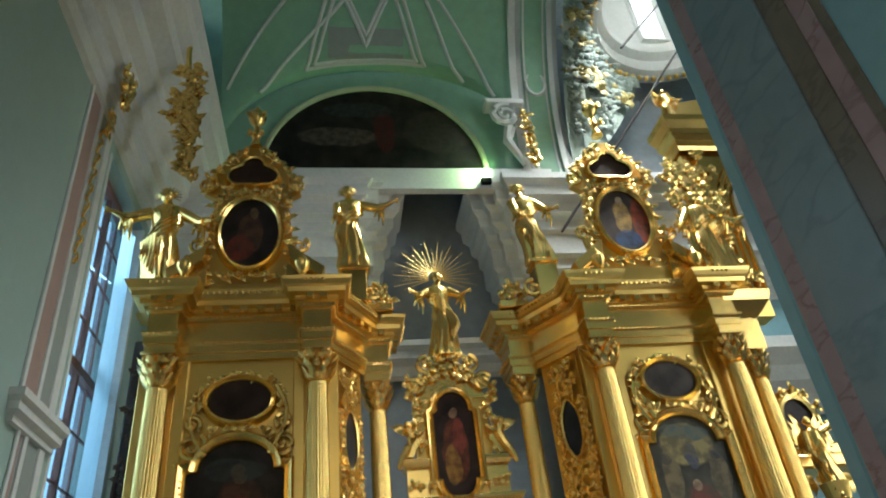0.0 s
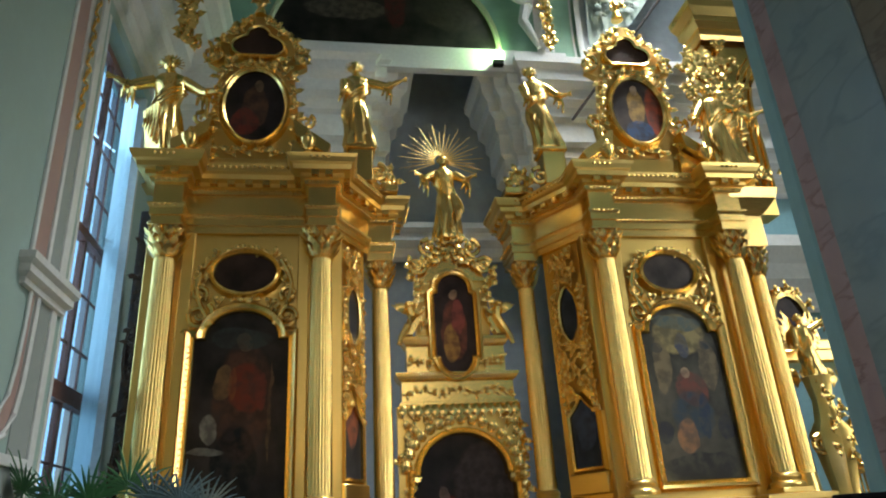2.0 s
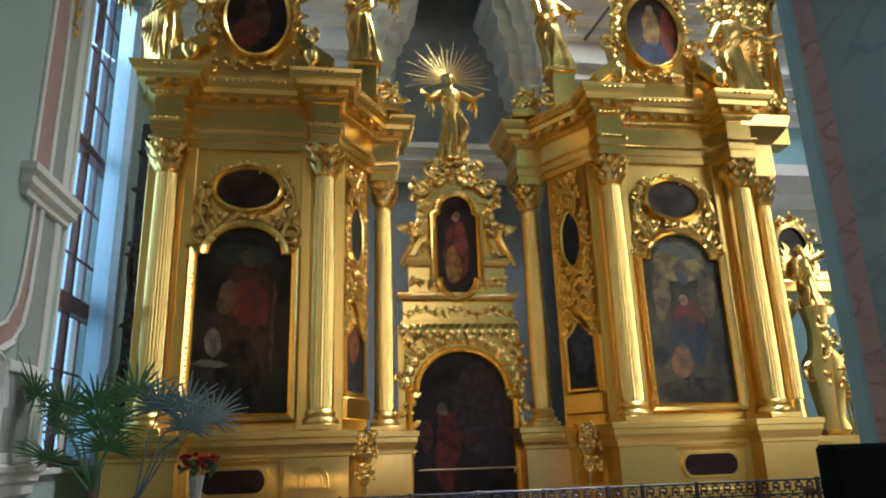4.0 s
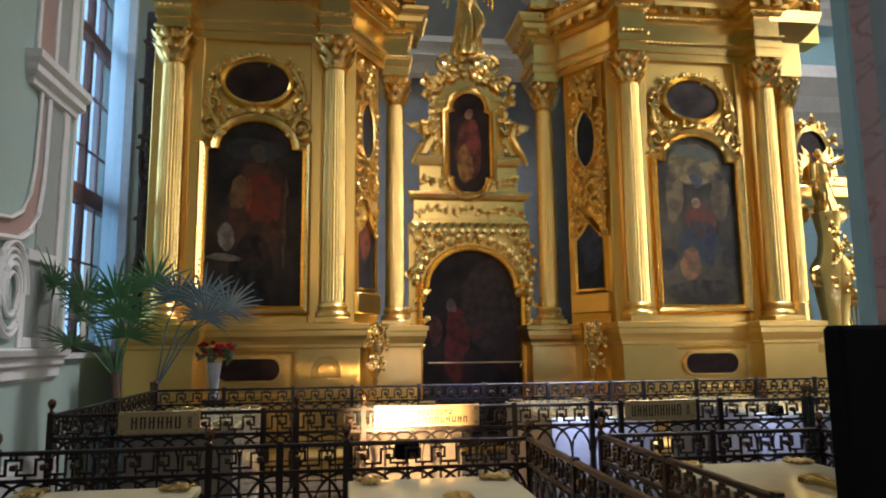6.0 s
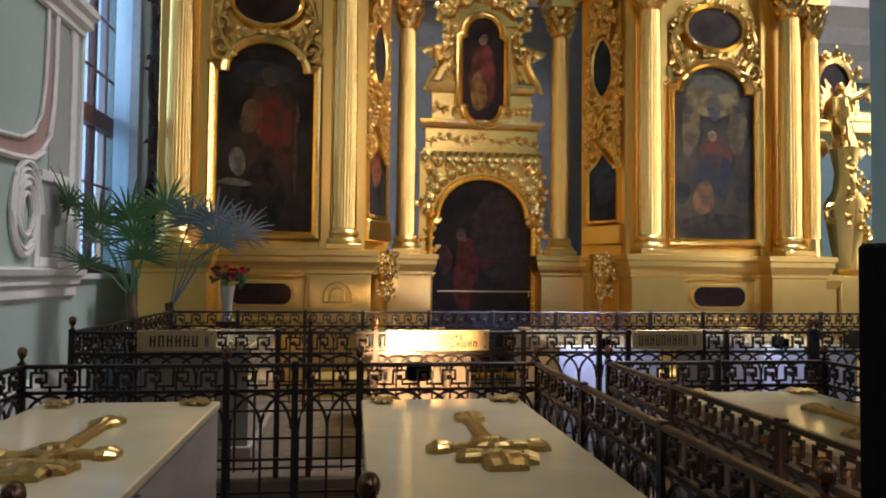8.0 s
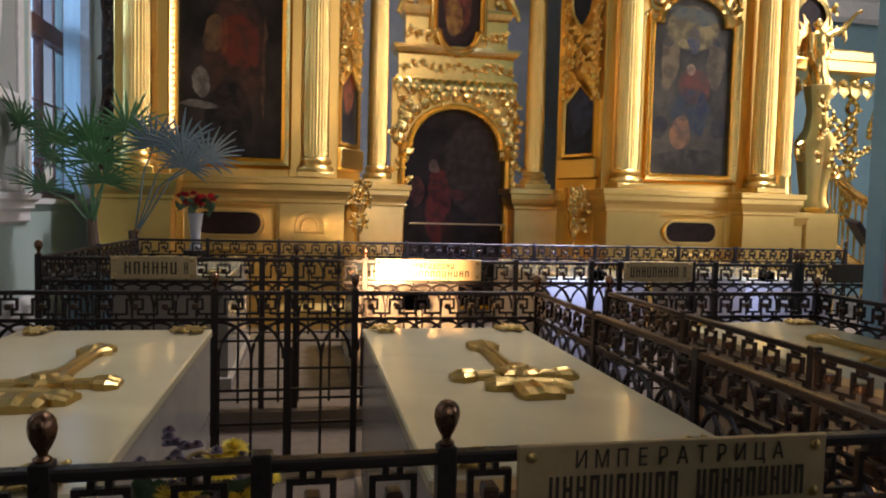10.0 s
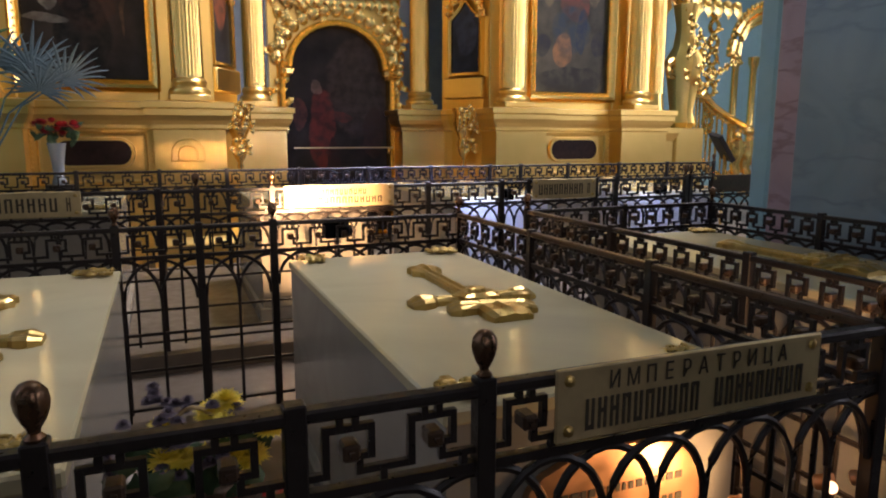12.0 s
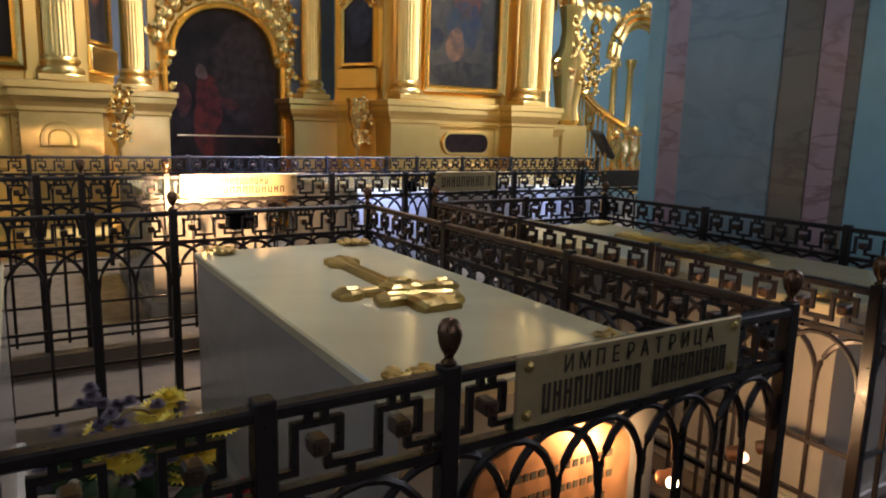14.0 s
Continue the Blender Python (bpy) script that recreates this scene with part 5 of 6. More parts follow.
wallside("baseboard", [(XW, -9), (XW, 10.42)], [(0, 0), (0.12, 0), (0.12, 0.5), (0.06, 0.58), (0, 0.6)], STUCCOGREY, "grey stone base moulding along the wall")
wallside("trim_dado", [(XW, -9), (XW, 10.36), (XW - 0.3, 10.36)], [(0, 1.56), (0.05, 1.6), (0.05, 1.72), (0.09, 1.76), (0.09, 1.84), (0.14, 1.88), (0.16, 1.95), (0, 1.98)], STUCCO, "white moulded dado rail on the wall")
wallside("trim_entablature", [(XW, -9), (XW, 16.7)], [(0, 11.3), (0.1, 11.35), (0.1, 11.7), (0.16, 11.75), (0.16, 12.2), (0.3, 12.3), (0.32, 12.7), (0.55, 12.85), (0.6, 13.2), (0.95, 13.4), (1.0, 13.7), (1.25, 13.9), (1.3, 14.15), (1.42, 14.3), (1.42, 14.45), (0, 14.5)], STUCCO, "deep white stepped entablature under the vault")


def wall_panel():
    root = thing("wall_panelling", (XW, 9.6, 1.98), "white stucco frames, grey panels and scroll on the wall", "wall panel", kind="structure")

    def strip(name, y0, y1, z0, z1, m, d=0.05):
        part(name, box(B(), 0, d, y0, y1, z0, z1, 0.01), m, root)

    strip("stile", 0.48, 0.66, 0, 3.3, STUCCO)
    strip("stile", -0.46, -0.34, 0, 1.15, STUCCO, 0.045)
    strip("rail", -0.34, 0.48, 0, 0.13, STUCCO, 0.045)
    strip("rail", -0.34, 0.48, 1.1, 1.24, STUCCO, 0.055)
    strip("grey_panel", -0.34, 0.48, 0.13, 1.1, GREYPANEL, 0.015)
    strip("grey_panel", -0.1, 0.48, 1.24, 3.3, GREYPANEL, 0.015)
    # sweeping band from the vertical strip down to the scroll
    bm, bp = B(), B()
    c = [(-0.02, 3.3), (-0.03, 2.6), (-0.06, 2.1), (-0.14, 1.72), (-0.32, 1.45), (-0.6, 1.32), (-1.1, 1.28), (-2.0, 1.27)]
    tube(bm, [(0.03, y, z) for y, z in c], 0.045, 6)
    tube(bm, [(0.03, y - 0.24, z + 0.22) for y, z in c], 0.03, 6)
    part("band_moulding", bm, STUCCO, root, smooth=True)
    inner, outer = [bp.verts.new((0.012, y, z)) for y, z in c], [bp.verts.new((0.012, y - 0.24, z + 0.22)) for y, z in c]
    for i in range(len(c) - 1):
        bp.faces.new((inner[i], inner[i + 1], outer[i + 1], outer[i]))
    part("pink_band", bp, WALLPINK, root, "brownish pink sweeping band")
    bm = B()
    for r0, rr in ((0.66, 0.04), (0.56, 0.03), (0.36, 0.035)):
        tube(bm, [(0.035, -0.72 + r0 * 0.62 * math.cos(a) * (1 - 0.045 * a), 0.66 + r0 * math.sin(a) * (1 - 0.045 * a)) for a in [i * 0.22 for i in range(46)]], rr, 6)
    part("scroll", bm, STUCCO, root, "large white stucco volute", smooth=True)
    # the capital block and the upper strips
    cap = mould(B(), [(0.0, -0.55), (0.02, -0.55), (0.02, 0.82), (0.0, 0.82)], [(0, 3.3), (0.05, 3.32), (0.05, 3.4), (0.12, 3.46), (0.12, 3.56), (0.18, 3.62), (0.18, 3.72), (0, 3.76)])
    part("capital", cap, STUCCO, root, "white moulded capital block")
    strip("upper_stile", 0.5, 0.72, 3.76, 9.4, STUCCO)
    strip("upper_grey", 0.12, 0.5, 3.76, 9.4, GREYPANEL, 0.02)
    strip("upper_stile", 0.02, 0.12, 3.76, 9.4, STUCCO)
    strip("upper_pink", -0.42, 0.02, 3.76, 9.4, WALLPINK, 0.02)
    strip("upper_stile", -0.5, -0.42, 3.76, 9.4, STUCCO)
    bm = B()
    rng = random.Random(5)
    for z in range(16):
        leaf(bm, (0.02 * (-1) ** z, 0, z * 0.17), 1.35 + 0.5 * (z % 2), 0.22, 0.09, 0.05)
        knob(bm, (0.0, -0.03, z * 0.17), 0.035)
    foliage(bm, rng, [(rng.uniform(-0.12, 0.12), 2.75 + z * 0.11) for z in range(0, 5)], 0.2, -0.05)
    foliage(bm, rng, [(rng.uniform(-0.22, 0.22), 3.3 + z * 0.09) for z in range(0, 10)], 0.24, -0.25)
    bmesh.ops.rotate(bm, matrix=Matrix.Rotation(radians(90), 3, "Z"), verts=bm.verts, cent=(0, 0, 0))
    tagged(part("gilded_drop", bm, GOLD, root, "gilded carved drop ornament", at=(0.06, 0.12, 6.1), smooth=True), kind="stuff")
    return root


wall_panel()
bm = B()
rng = random.Random(15)
foliage(bm, rng, [(rng.uniform(-0.32, 0.16), 1.3 + rng.uniform(0, 1.4)) for z in range(22)] + [(0.12 - 0.1 * (z / 14) + rng.uniform(-0.09, 0.09), z * 0.11) for z in range(14)], 0.24, 0)
tube(bm, [(0.1, 0.05, 0.1), (0.0, 0.05, 1.4), (-0.1, 0.05, 2.6), (-0.16, 0.05, 3.3), (-0.16, 0.05, 3.85)], 0.06, 6)
tagged(part("gilded_trophy", bm, GOLD, None, at=(-2.68, 10.4, 10.35), smooth=True), "gilded carved trophy hanging from the cornice", "ornament")


def window():
    root = thing("window_1", (XW - 0.35, 11.85, 1.9), "tall brown-framed window with pale blue light", "window", kind="structure")
    W, H = 1.35, 9.1
    bm = B()
    for y0, y1 in ((-W, -W + 0.14), (W - 0.14, W), (-0.05, 0.05)):
        box(bm, -0.06, 0.06, y0, y1, 0, H)
    part("window_frame", bm, WINDOWWOOD, root, "brown painted window frame")
    for z in (0.0, 2.4, 5.2, H - 0.16):
        part("transom", box(B(), -0.08, 0.1, -W + 0.01, W - 0.01, z, z + (0.28 if z == 2.4 else 0.16)), WINDOWWOOD, root)
    for k in range(9):
        z = 0.5 + k * 0.95
        part("glazing_bar", box(B(), -0.02, 0.02, -W + 0.1, W - 0.1, z, z + 0.035), WINDOWWOOD, root)
    for y in (-0.7, 0.65):
        part("glazing_bar", box(B(), -0.02, 0.02, y - 0.018, y + 0.018, 0.1, H - 0.1), WINDOWWOOD, root)
    for y0 in (-W + 0.1, 0.03):
        g = part("pane", box(B(), -0.012, 0.0, y0, y0 + W - 0.14, 0.1, H - 0.1), GLASS, root)
        g.visible_shadow = False
    part("window_sill", box(B(), -0.1, 0.42, -W, W, -0.08, -0.003), STUCCO, root)
    for y, w in ((W + 0.0, 0.1), (-W, 0.1)):
        part("reveal_trim", box(B(), 0.12, 0.36, y - (w if y > 0 else 0), y + (0 if y > 0 else w), 0, H), STUCCO, root)
    return root


window()
tagged(part("backdrop", box(B(), XW - 1.6, XW - 1.55, 9.5, 15.5, 0, 13), SKYGLOW, None), "pale blue daylight outside the window", "sky", "", "structure")
# Added sheet that stands for the bright daylight on the far reveal.
bm = B()
rows = []
for z in (2.0, 5.0, 8.0, 10.6):
    rows.append([bm.verts.new((XW - 0.06 + 0.03 * math.sin(i * 1.9), 12.05 + i * 0.065, z)) for i in range(14)])
for a, b in zip(rows, rows[1:]):
    for i in range(13):
        bm.faces.new((a[i], a[i + 1], b[i + 1], b[i]))
tagged(part("curtain", bm, LITREVEAL, None, smooth=True), "pale thin sheet standing for daylight on the far window reveal", "curtain")


# ---- north end: entablatures, lunette, vault, dome ----
def northside(name, pts, profile, m, label):
    return tagged(part(name, mould(B(), pts, profile), m, None), label, "trim", "", "structure")


STEP = [(0, 10.0), (0.12, 10.1), (0.12, 10.4), (0.25, 10.5), (0.25, 10.8), (0.4, 10.9), (0.4, 11.2), (0.52, 11.3), (0.52, 11.9), (0.62, 12.0), (0.62, 12.3), (0.8, 12.45), (0.82, 12.75), (1.0, 12.9), (1.02, 13.2), (1.15, 13.35), (1.15, 13.55), (0, 13.6)]
northside("trim_north_left", [(XW, 15.3), (0.0, 15.3), (0.0, 15.52), (0.3, 15.52), (0.3, 15.76), (0.6, 15.76), (0.6, 16.0), (0.9, 16.0), (0.9, 16.69)], STEP, STUCCO, "grey-white stepped entablature beside the apse arch")
northside("trim_north_right", [(4.9, 16.69), (4.9, 16.0), (5.2, 16.0), (5.2, 15.76), (5.5, 15.76), (5.5, 15.52), (5.8, 15.52), (5.8, 15.3), (17.4, 15.3)], STEP, STUCCO, "grey-white stepped entablature beside the apse arch")
slab("pilaster_north_left", XW, 0.2, 15.32, 16.69, 0, 10.0, STUCCOGREY, "grey pilaster behind the gilded screen", "pilaster")
slab("pilaster_north_right", 5.9, 17.4, 15.32, 16.69, 0, 10.0, TEAL, "blue-green pilaster wall behind the gilded screen", "pilaster")
northside("trim_apse", [(0.2, 16.5), (5.9, 16.5)], [(0, 8.6), (0.1, 8.7), (0.1, 8.95), (0.3, 9.1), (0.3, 9.3), (0.42, 9.4), (0.42, 9.55), (0, 9.6)], STUCCO, "white apse cornice seen between the columns")
northside("trim_apse_right", [(5.9, 15.2), (17.4, 15.2)], [(0, 6.7), (0.1, 6.8), (0.1, 7.2), (0.35, 7.5), (0.35, 7.9), (0.6, 8.3), (0.6, 8.6), (0, 8.8)], STUCCO, "white cornice beyond the gilded wing")
AY = 14.6
slab("wall_lunette", XW, 7.0, AY + 0.1, AY + 0.5, 13.62, 25, VAULTGREEN, "green wall under the vault")
slab("trim_lunette_base", -1.9, 6.2, AY - 0.15, AY + 0.098, 13.2, 13.9, STUCCO, "pale band under the lunette", "trim")
root = thing("lunette_painting", (1.32, AY, 13.9), "dark half-round painting in a pale gilded moulding", "painting", kind="structure")
lun = [(3.0 * math.cos(math.pi * i / 24), 3.05 * math.sin(math.pi * i / 24)) for i in range(25)]
LUN = canvas("lunette canvas", (0.018, 0.016, 0.012), [(-0.9, 1.1, 1.1, 0.35, (0.08, 0.065, 0.05)), (0.25, 1.3, 0.3, 0.8, (0.06, 0.012, 0.01)), (1.6, 1.3, 1.0, 0.8, (0.035, 0.03, 0.02)), (-0.4, 2.0, 1.0, 0.3, (0.03, 0.035, 0.03))])
part("canvas", plate(B(), lun, 0.0, 0.05), LUN, root, "dark clouded painting")
part("lunette_frame", rim(B(), lun, [(0, 0.02), (0, -0.1), (0.05, -0.13), (0.09, -0.06), (0.13, -0.09), (0.16, 0.06)]), LUNEMOULD, root, smooth=True)


def vz(x, y):
    """Height of the groin vault over a place of the plan."""
    q, b = max(0.0, 1 - ((x - 1.6) / 4.5) ** 2), max(0.0, 1 - ((y - 9.5) / 5.1) ** 2)
    return 14.4 + max(3.4 * math.sqrt(q), 6.5 * math.sqrt(b))


def sheet(name, x0, x1, ys, f, m, label, nx, kind="structure", category="ceiling"):
    bm = B()
    rows = [[bm.verts.new((x0 + (x1 - x0) * i / nx, y, f(x0 + (x1 - x0) * i / nx, y))) for i in range(nx + 1)] for y in ys]
    for a, b in zip(rows, rows[1:]):
        for i in range(nx):
            bm.faces.new((a[i], a[i + 1], b[i + 1], b[i]))
    return tagged(part(name, bm, m, None, smooth=True), label, category, "", kind)


CURVE = [9.5 + 5.1 * math.sin(math.pi / 2 * j / 26) for j in range(27)]
sheet("ceiling", -2.9, 5.5, CURVE, vz, VAULTGREEN, "green painted groin vault with white ribs", 40)
sheet("ceiling_2", -2.9, 6.9, [4.0, 6.0, 8.0, 9.5], lambda x, y: 20.9, VAULTGREEN, "green crown of the vault", 2)
slab("ceiling_east", 6.9, 17.4, 4.0, 16.7, 25.2, 25.5, STUCCO, "white ceiling beyond the vault", "ceiling")


def vault_line(pts, r, name, m):
    out = []
    for (ax, ay), (bx, by) in zip(pts, pts[1:]):
        k = 10
        out += [(ax + (bx - ax) * i / k, ay + (by - ay) * i / k, vz(ax + (bx - ax) * i / k, ay + (by - ay) * i / k) - 0.03) for i in range(k)]
    out.append((*pts[-1], vz(*pts[-1]) - 0.03))
    return tagged(part(name, tube(B(), out, r, 6), m, None, smooth=True), "white stucco rib on the green vault", "rib", "vault ribs", "structure")


XA = 1.15  # the vault's axis
for pts in ([(-1.75, 14.2), (-0.6, 12.0)], [(1.75, 14.2), (0.6, 12.0)], [(-1.75, 14.2), (0, 14.26), (1.75, 14.2)],
            [(-0.62, 13.0), (0, 13.78), (0.62, 13.0)], [(-1.5, 14.08), (-0.45, 12.2)], [(1.5, 14.08), (0.45, 12.2)], [(-1.5, 14.08), (0, 14.14), (1.5, 14.08)],
            [(-0.5, 13.0), (0, 13.62), (0.5, 13.0)], [(-3.9, 14.3), (-2.2, 13.0), (-1.4, 12.0)], [(-3.0, 14.35), (-1.9, 13.8), (-1.0, 13.3), (0, 12.6)],
            [(2.9, 14.4), (2.4, 13.85), (1.8, 13.0), (1.2, 12.2)], [(3.8, 14.4), (3.1, 13.8), (2.2, 13.0), (1.5, 12.3)]):
    vault_line([(XA + x, y) for x, y in pts], 0.055, "vault_rib", STUCCO)
sheet("vault_panel", XA - 1.1, XA + 1.1, [13.5, 13.7, 13.9, 14.08], lambda x, y: vz(x, y) - 0.02, GREYPANEL, "grey sunk panel on the vault", 8, category="panel")


def band_curve(x0, x1, drop, name, m, parent):
    """A strip of the transverse arch: it rises from the wall and bends over the aisle."""
    bm = B()
    pts = [(14.56, 13.6)] + [(y, 14.4 + 6.5 * math.sqrt(max(0, 1 - ((y - 9.5) / 5.1) ** 2))) for y in CURVE[::-1]]
    rows = [[bm.verts.new((x - 6.2, y - 14.3 - drop, z - 13.6 - drop * 0.5)) for x in (x0, x1)] for y, z in pts]
    for a, b in zip(rows, rows[1:]):
        bm.faces.new((a[0], a[1], b[1], b[0]))
    return part(name, bm, m, parent, smooth=True)


def east_strip():
    """The upright green band with white borders, the stucco field and the foot of the dome."""
    root = thing("transverse_arch", (6.2, 14.3, 13.6), "green arch band with white borders and a ring", "arch", kind="structure")
    for x0, x1, m, d in ((5.4, 5.62, STUCCO, 0.14), (5.62, 5.8, STUCCOGREY, 0.06), (5.8, 6.62, VAULTGREEN, 0.02), (6.62, 6.78, STUCCO, 0.12), (6.78, 6.95, STUCCOGREY, 0.06)):
        band_curve(x0, x1, d, "band", m, root)
    for x in (5.9, 6.52):
        o = band_curve(x - 0.03, x + 0.03, 0.05, "bead", STUCCO, root)
    part("ring", tube(B(), [(0.0 + 0.3 * math.cos(a), -0.16 - 0.04 * math.sin(a), 3.35 + 0.42 * math.sin(a)) for a in [2 * math.pi * i / 28 for i in range(28)]], 0.06, 6, closed=True), STUCCO, root, smooth=True)
    return root


east_strip()
DC = (11.2, 12.8)  # the middle of the dome


def pendentive(u, v):
    """A place on the pendentive: u from the arch band to the dome's ring, v upwards."""
    y = 14.55 - 4.3 * v ** 2
    a = (6.95, y, 13.8 + 7.0 * v)
    t = radians(95 + 95 * v)
    b = (DC[0] + 3.1 * math.cos(t), DC[1] + 3.1 * math.sin(t), 19.3)
    sag = 0.5 * math.sin(math.pi * u)
    return tuple(a[k] + (b[k] - a[k]) * u for k in range(2)) + (a[2] + (b[2] - a[2]) * u - sag,)


bm = B()
rows = [[bm.verts.new(pendentive(i / 12, j / 12)) for i in range(13)] for j in range(13)]
for a, b in zip(rows, rows[1:]):
    for i in range(12):
        bm.faces.new((a[i], a[i + 1], b[i + 1], b[i]))
tagged(part("pendentive", bm, RELIEF, None, smooth=True), "pale grey-green pendentive under the dome", "vault", "", "structure")
bm, bg = B(), B()
rng = random.Random(77)
for k in range(130):
    p = pendentive(rng.uniform(0.03, 0.97), rng.uniform(0.02, 0.95))
    foliage(bm, rng, [(p[0], p[2])], 0.34, p[1] - 0.08)
for k in range(9):
    p = pendentive(rng.uniform(0.1, 0.9), rng.uniform(0.05, 0.9))
    for _ in range(3):
        foliage(bg, rng, [(p[0] + rng.uniform(-0.25, 0.25), p[2] + rng.uniform(-0.3, 0.3))], 0.36, p[1] - 0.22)
tagged(part("stucco_relief", bm, RELIEF, None, smooth=True), "grey-green stucco foliage relief on the pendentive", "relief", kind="stuff")
tagged(part("gilded_relief", bg, mat("dull gilding", (0.34, 0.27, 0.08), 0.55, 0.3), None, smooth=True), "dull gilded leaves among the stucco", "relief", kind="stuff")
bm = B()
ring = [(DC[0] + 3.0 * math.cos(2 * math.pi * i / 40), DC[1] + 3.0 * math.sin(2 * math.pi * i / 40)) for i in range(40)]
mould(bm, ring, [(0, 19.2), (-0.2, 19.3), (-0.25, 19.7), (-0.5, 19.9), (-0.5, 20.2), (-0.35, 20.4), (-0.35, 23.5), (0.3, 23.5), (0.3, 19.2)], closed=True)
tagged(part("dome_drum", bm, STUCCO, None, smooth=True), "white round foot of the dome with moulded ring", "dome", "", "structure")
bm = B()
for i in range(70):
    a = 2 * math.pi * i / 70
    knob(bm, (DC[0] + 3.05 * math.cos(a), DC[1] + 3.05 * math.sin(a), 19.15), 0.11)
tagged(part("dome_beads", bm, GOLDPALE, None, smooth=True), "gilded bead ring at the foot of the dome", "ring", kind="stuff")
dw = thing("dome_window", (11.75, 15.36, 20.6), "bright daylit window in the foot of the dome", "window", kind="structure")
part("pane", box(B(), -0.6, 0.6, -0.03, 0.03, 0, 2.2), glow("daylight in the dome", (0.9, 0.95, 1.0), 2.5), dw)
part("window_frame", rim(B(), [(-0.6, 0), (0.6, 0), (0.6, 2.2), (-0.6, 2.2)], [(0, -0.03), (0, -0.1), (0.12, -0.1), (0.14, 0.05)]), STUCCO, dw)
for a, b in (((10.44, 12.8, 17.32), (5.4, 12.8, 10.64)), ((10.6, 12.8, 19.6), (8.5, 12.8, 17.1))):
    tagged(part("tie_rod", tube(B(), [a, b], 0.035, 6), IRON, None), "thin dark iron tie rod across the arch", "tie rod", "tie rods", "structure")
# stucco console beside the lunette
bm = B()
spiral(bm, (0, -0.3, 1.7), 0.42, 1.8, 0.1, 1, 1.2)
tube(bm, [(0.1, -0.15, 1.3), (-0.05, -0.2, 0.8), (0.2, -0.15, 0.3), (0.35, -0.1, 0)], 0.16, 8, taper=lambda u: 1.1 - 0.7 * u)
box(bm, -0.55, 0.6, -0.4, 0.1, 2.1, 2.3, 0.03)
tagged(part("console", bm, STUCCO, None, at=(5.1, 14.5, 14.0), smooth=True), "white stucco scroll console beside the lunette", "console", "", "structure")
bm = B()
foliage(bm, random.Random(9), [(0.1, z * 0.25) for z in range(8)], 0.26, 0)
tagged(part("gilded_branch", bm, GOLD, None, at=(5.6, 14.3, 14.0), smooth=True), "gilded leafy branch beside the console", "ornament")
# green floodlight on the ledge
fl = thing("floodlight", (4.25, 14.35, 13.3), "small floodlight glowing green-white on the ledge", "lamp")
part("housing", box(B(), -0.14, 0.14, -0.06, 0.1, 0.0, 0.2, 0.02), BLACK, fl)
part("lens", box(B(), -0.12, 0.12, -0.05, 0.09, 0.201, 0.215), glow("green lens", (0.55, 1.0, 0.45), 25.0), fl, "glowing lens")
spot("floodlight_beam", (4.25, 14.2, 13.65), (4.0, 14.6, 13.7), 120, (0.55, 1.0, 0.4), 160)


# ---- the pier ----
def pier():
    root = thing("pier", (4.27, 5.36, 0), "tall painted marble pier in blue, pink and brown with a shadow strip", "pier", kind="structure")
    part("shaft", box(B(), 0.02, 2.8, -2.8, 0.0, 0, 22), TEAL, root, "teal painted core")
    part("chamfer", box(B(), 0.0, 0.3, -0.21, 0.01, 0, 22, 0.03), TEAL, root)
    # the wide brown strip beside the blue is a shadow put in as colour
    for y0, y1, m, d in ((-0.47, -0.21, PINKMARBLE, 0.01), (-1.36, -0.47, BLUEMARBLE, -0.02), (-1.65, -1.36, BROWNVEINED, 0.0), (-1.86, -1.65, PINKMARBLE, 0.01), (-1.96, -1.86, BROWNVEINED, 0.0)):
        part("pier_strip", box(B(), d, 0.2, y0, y1, 0, 22, 0.008), m, root)
    return root


pier()


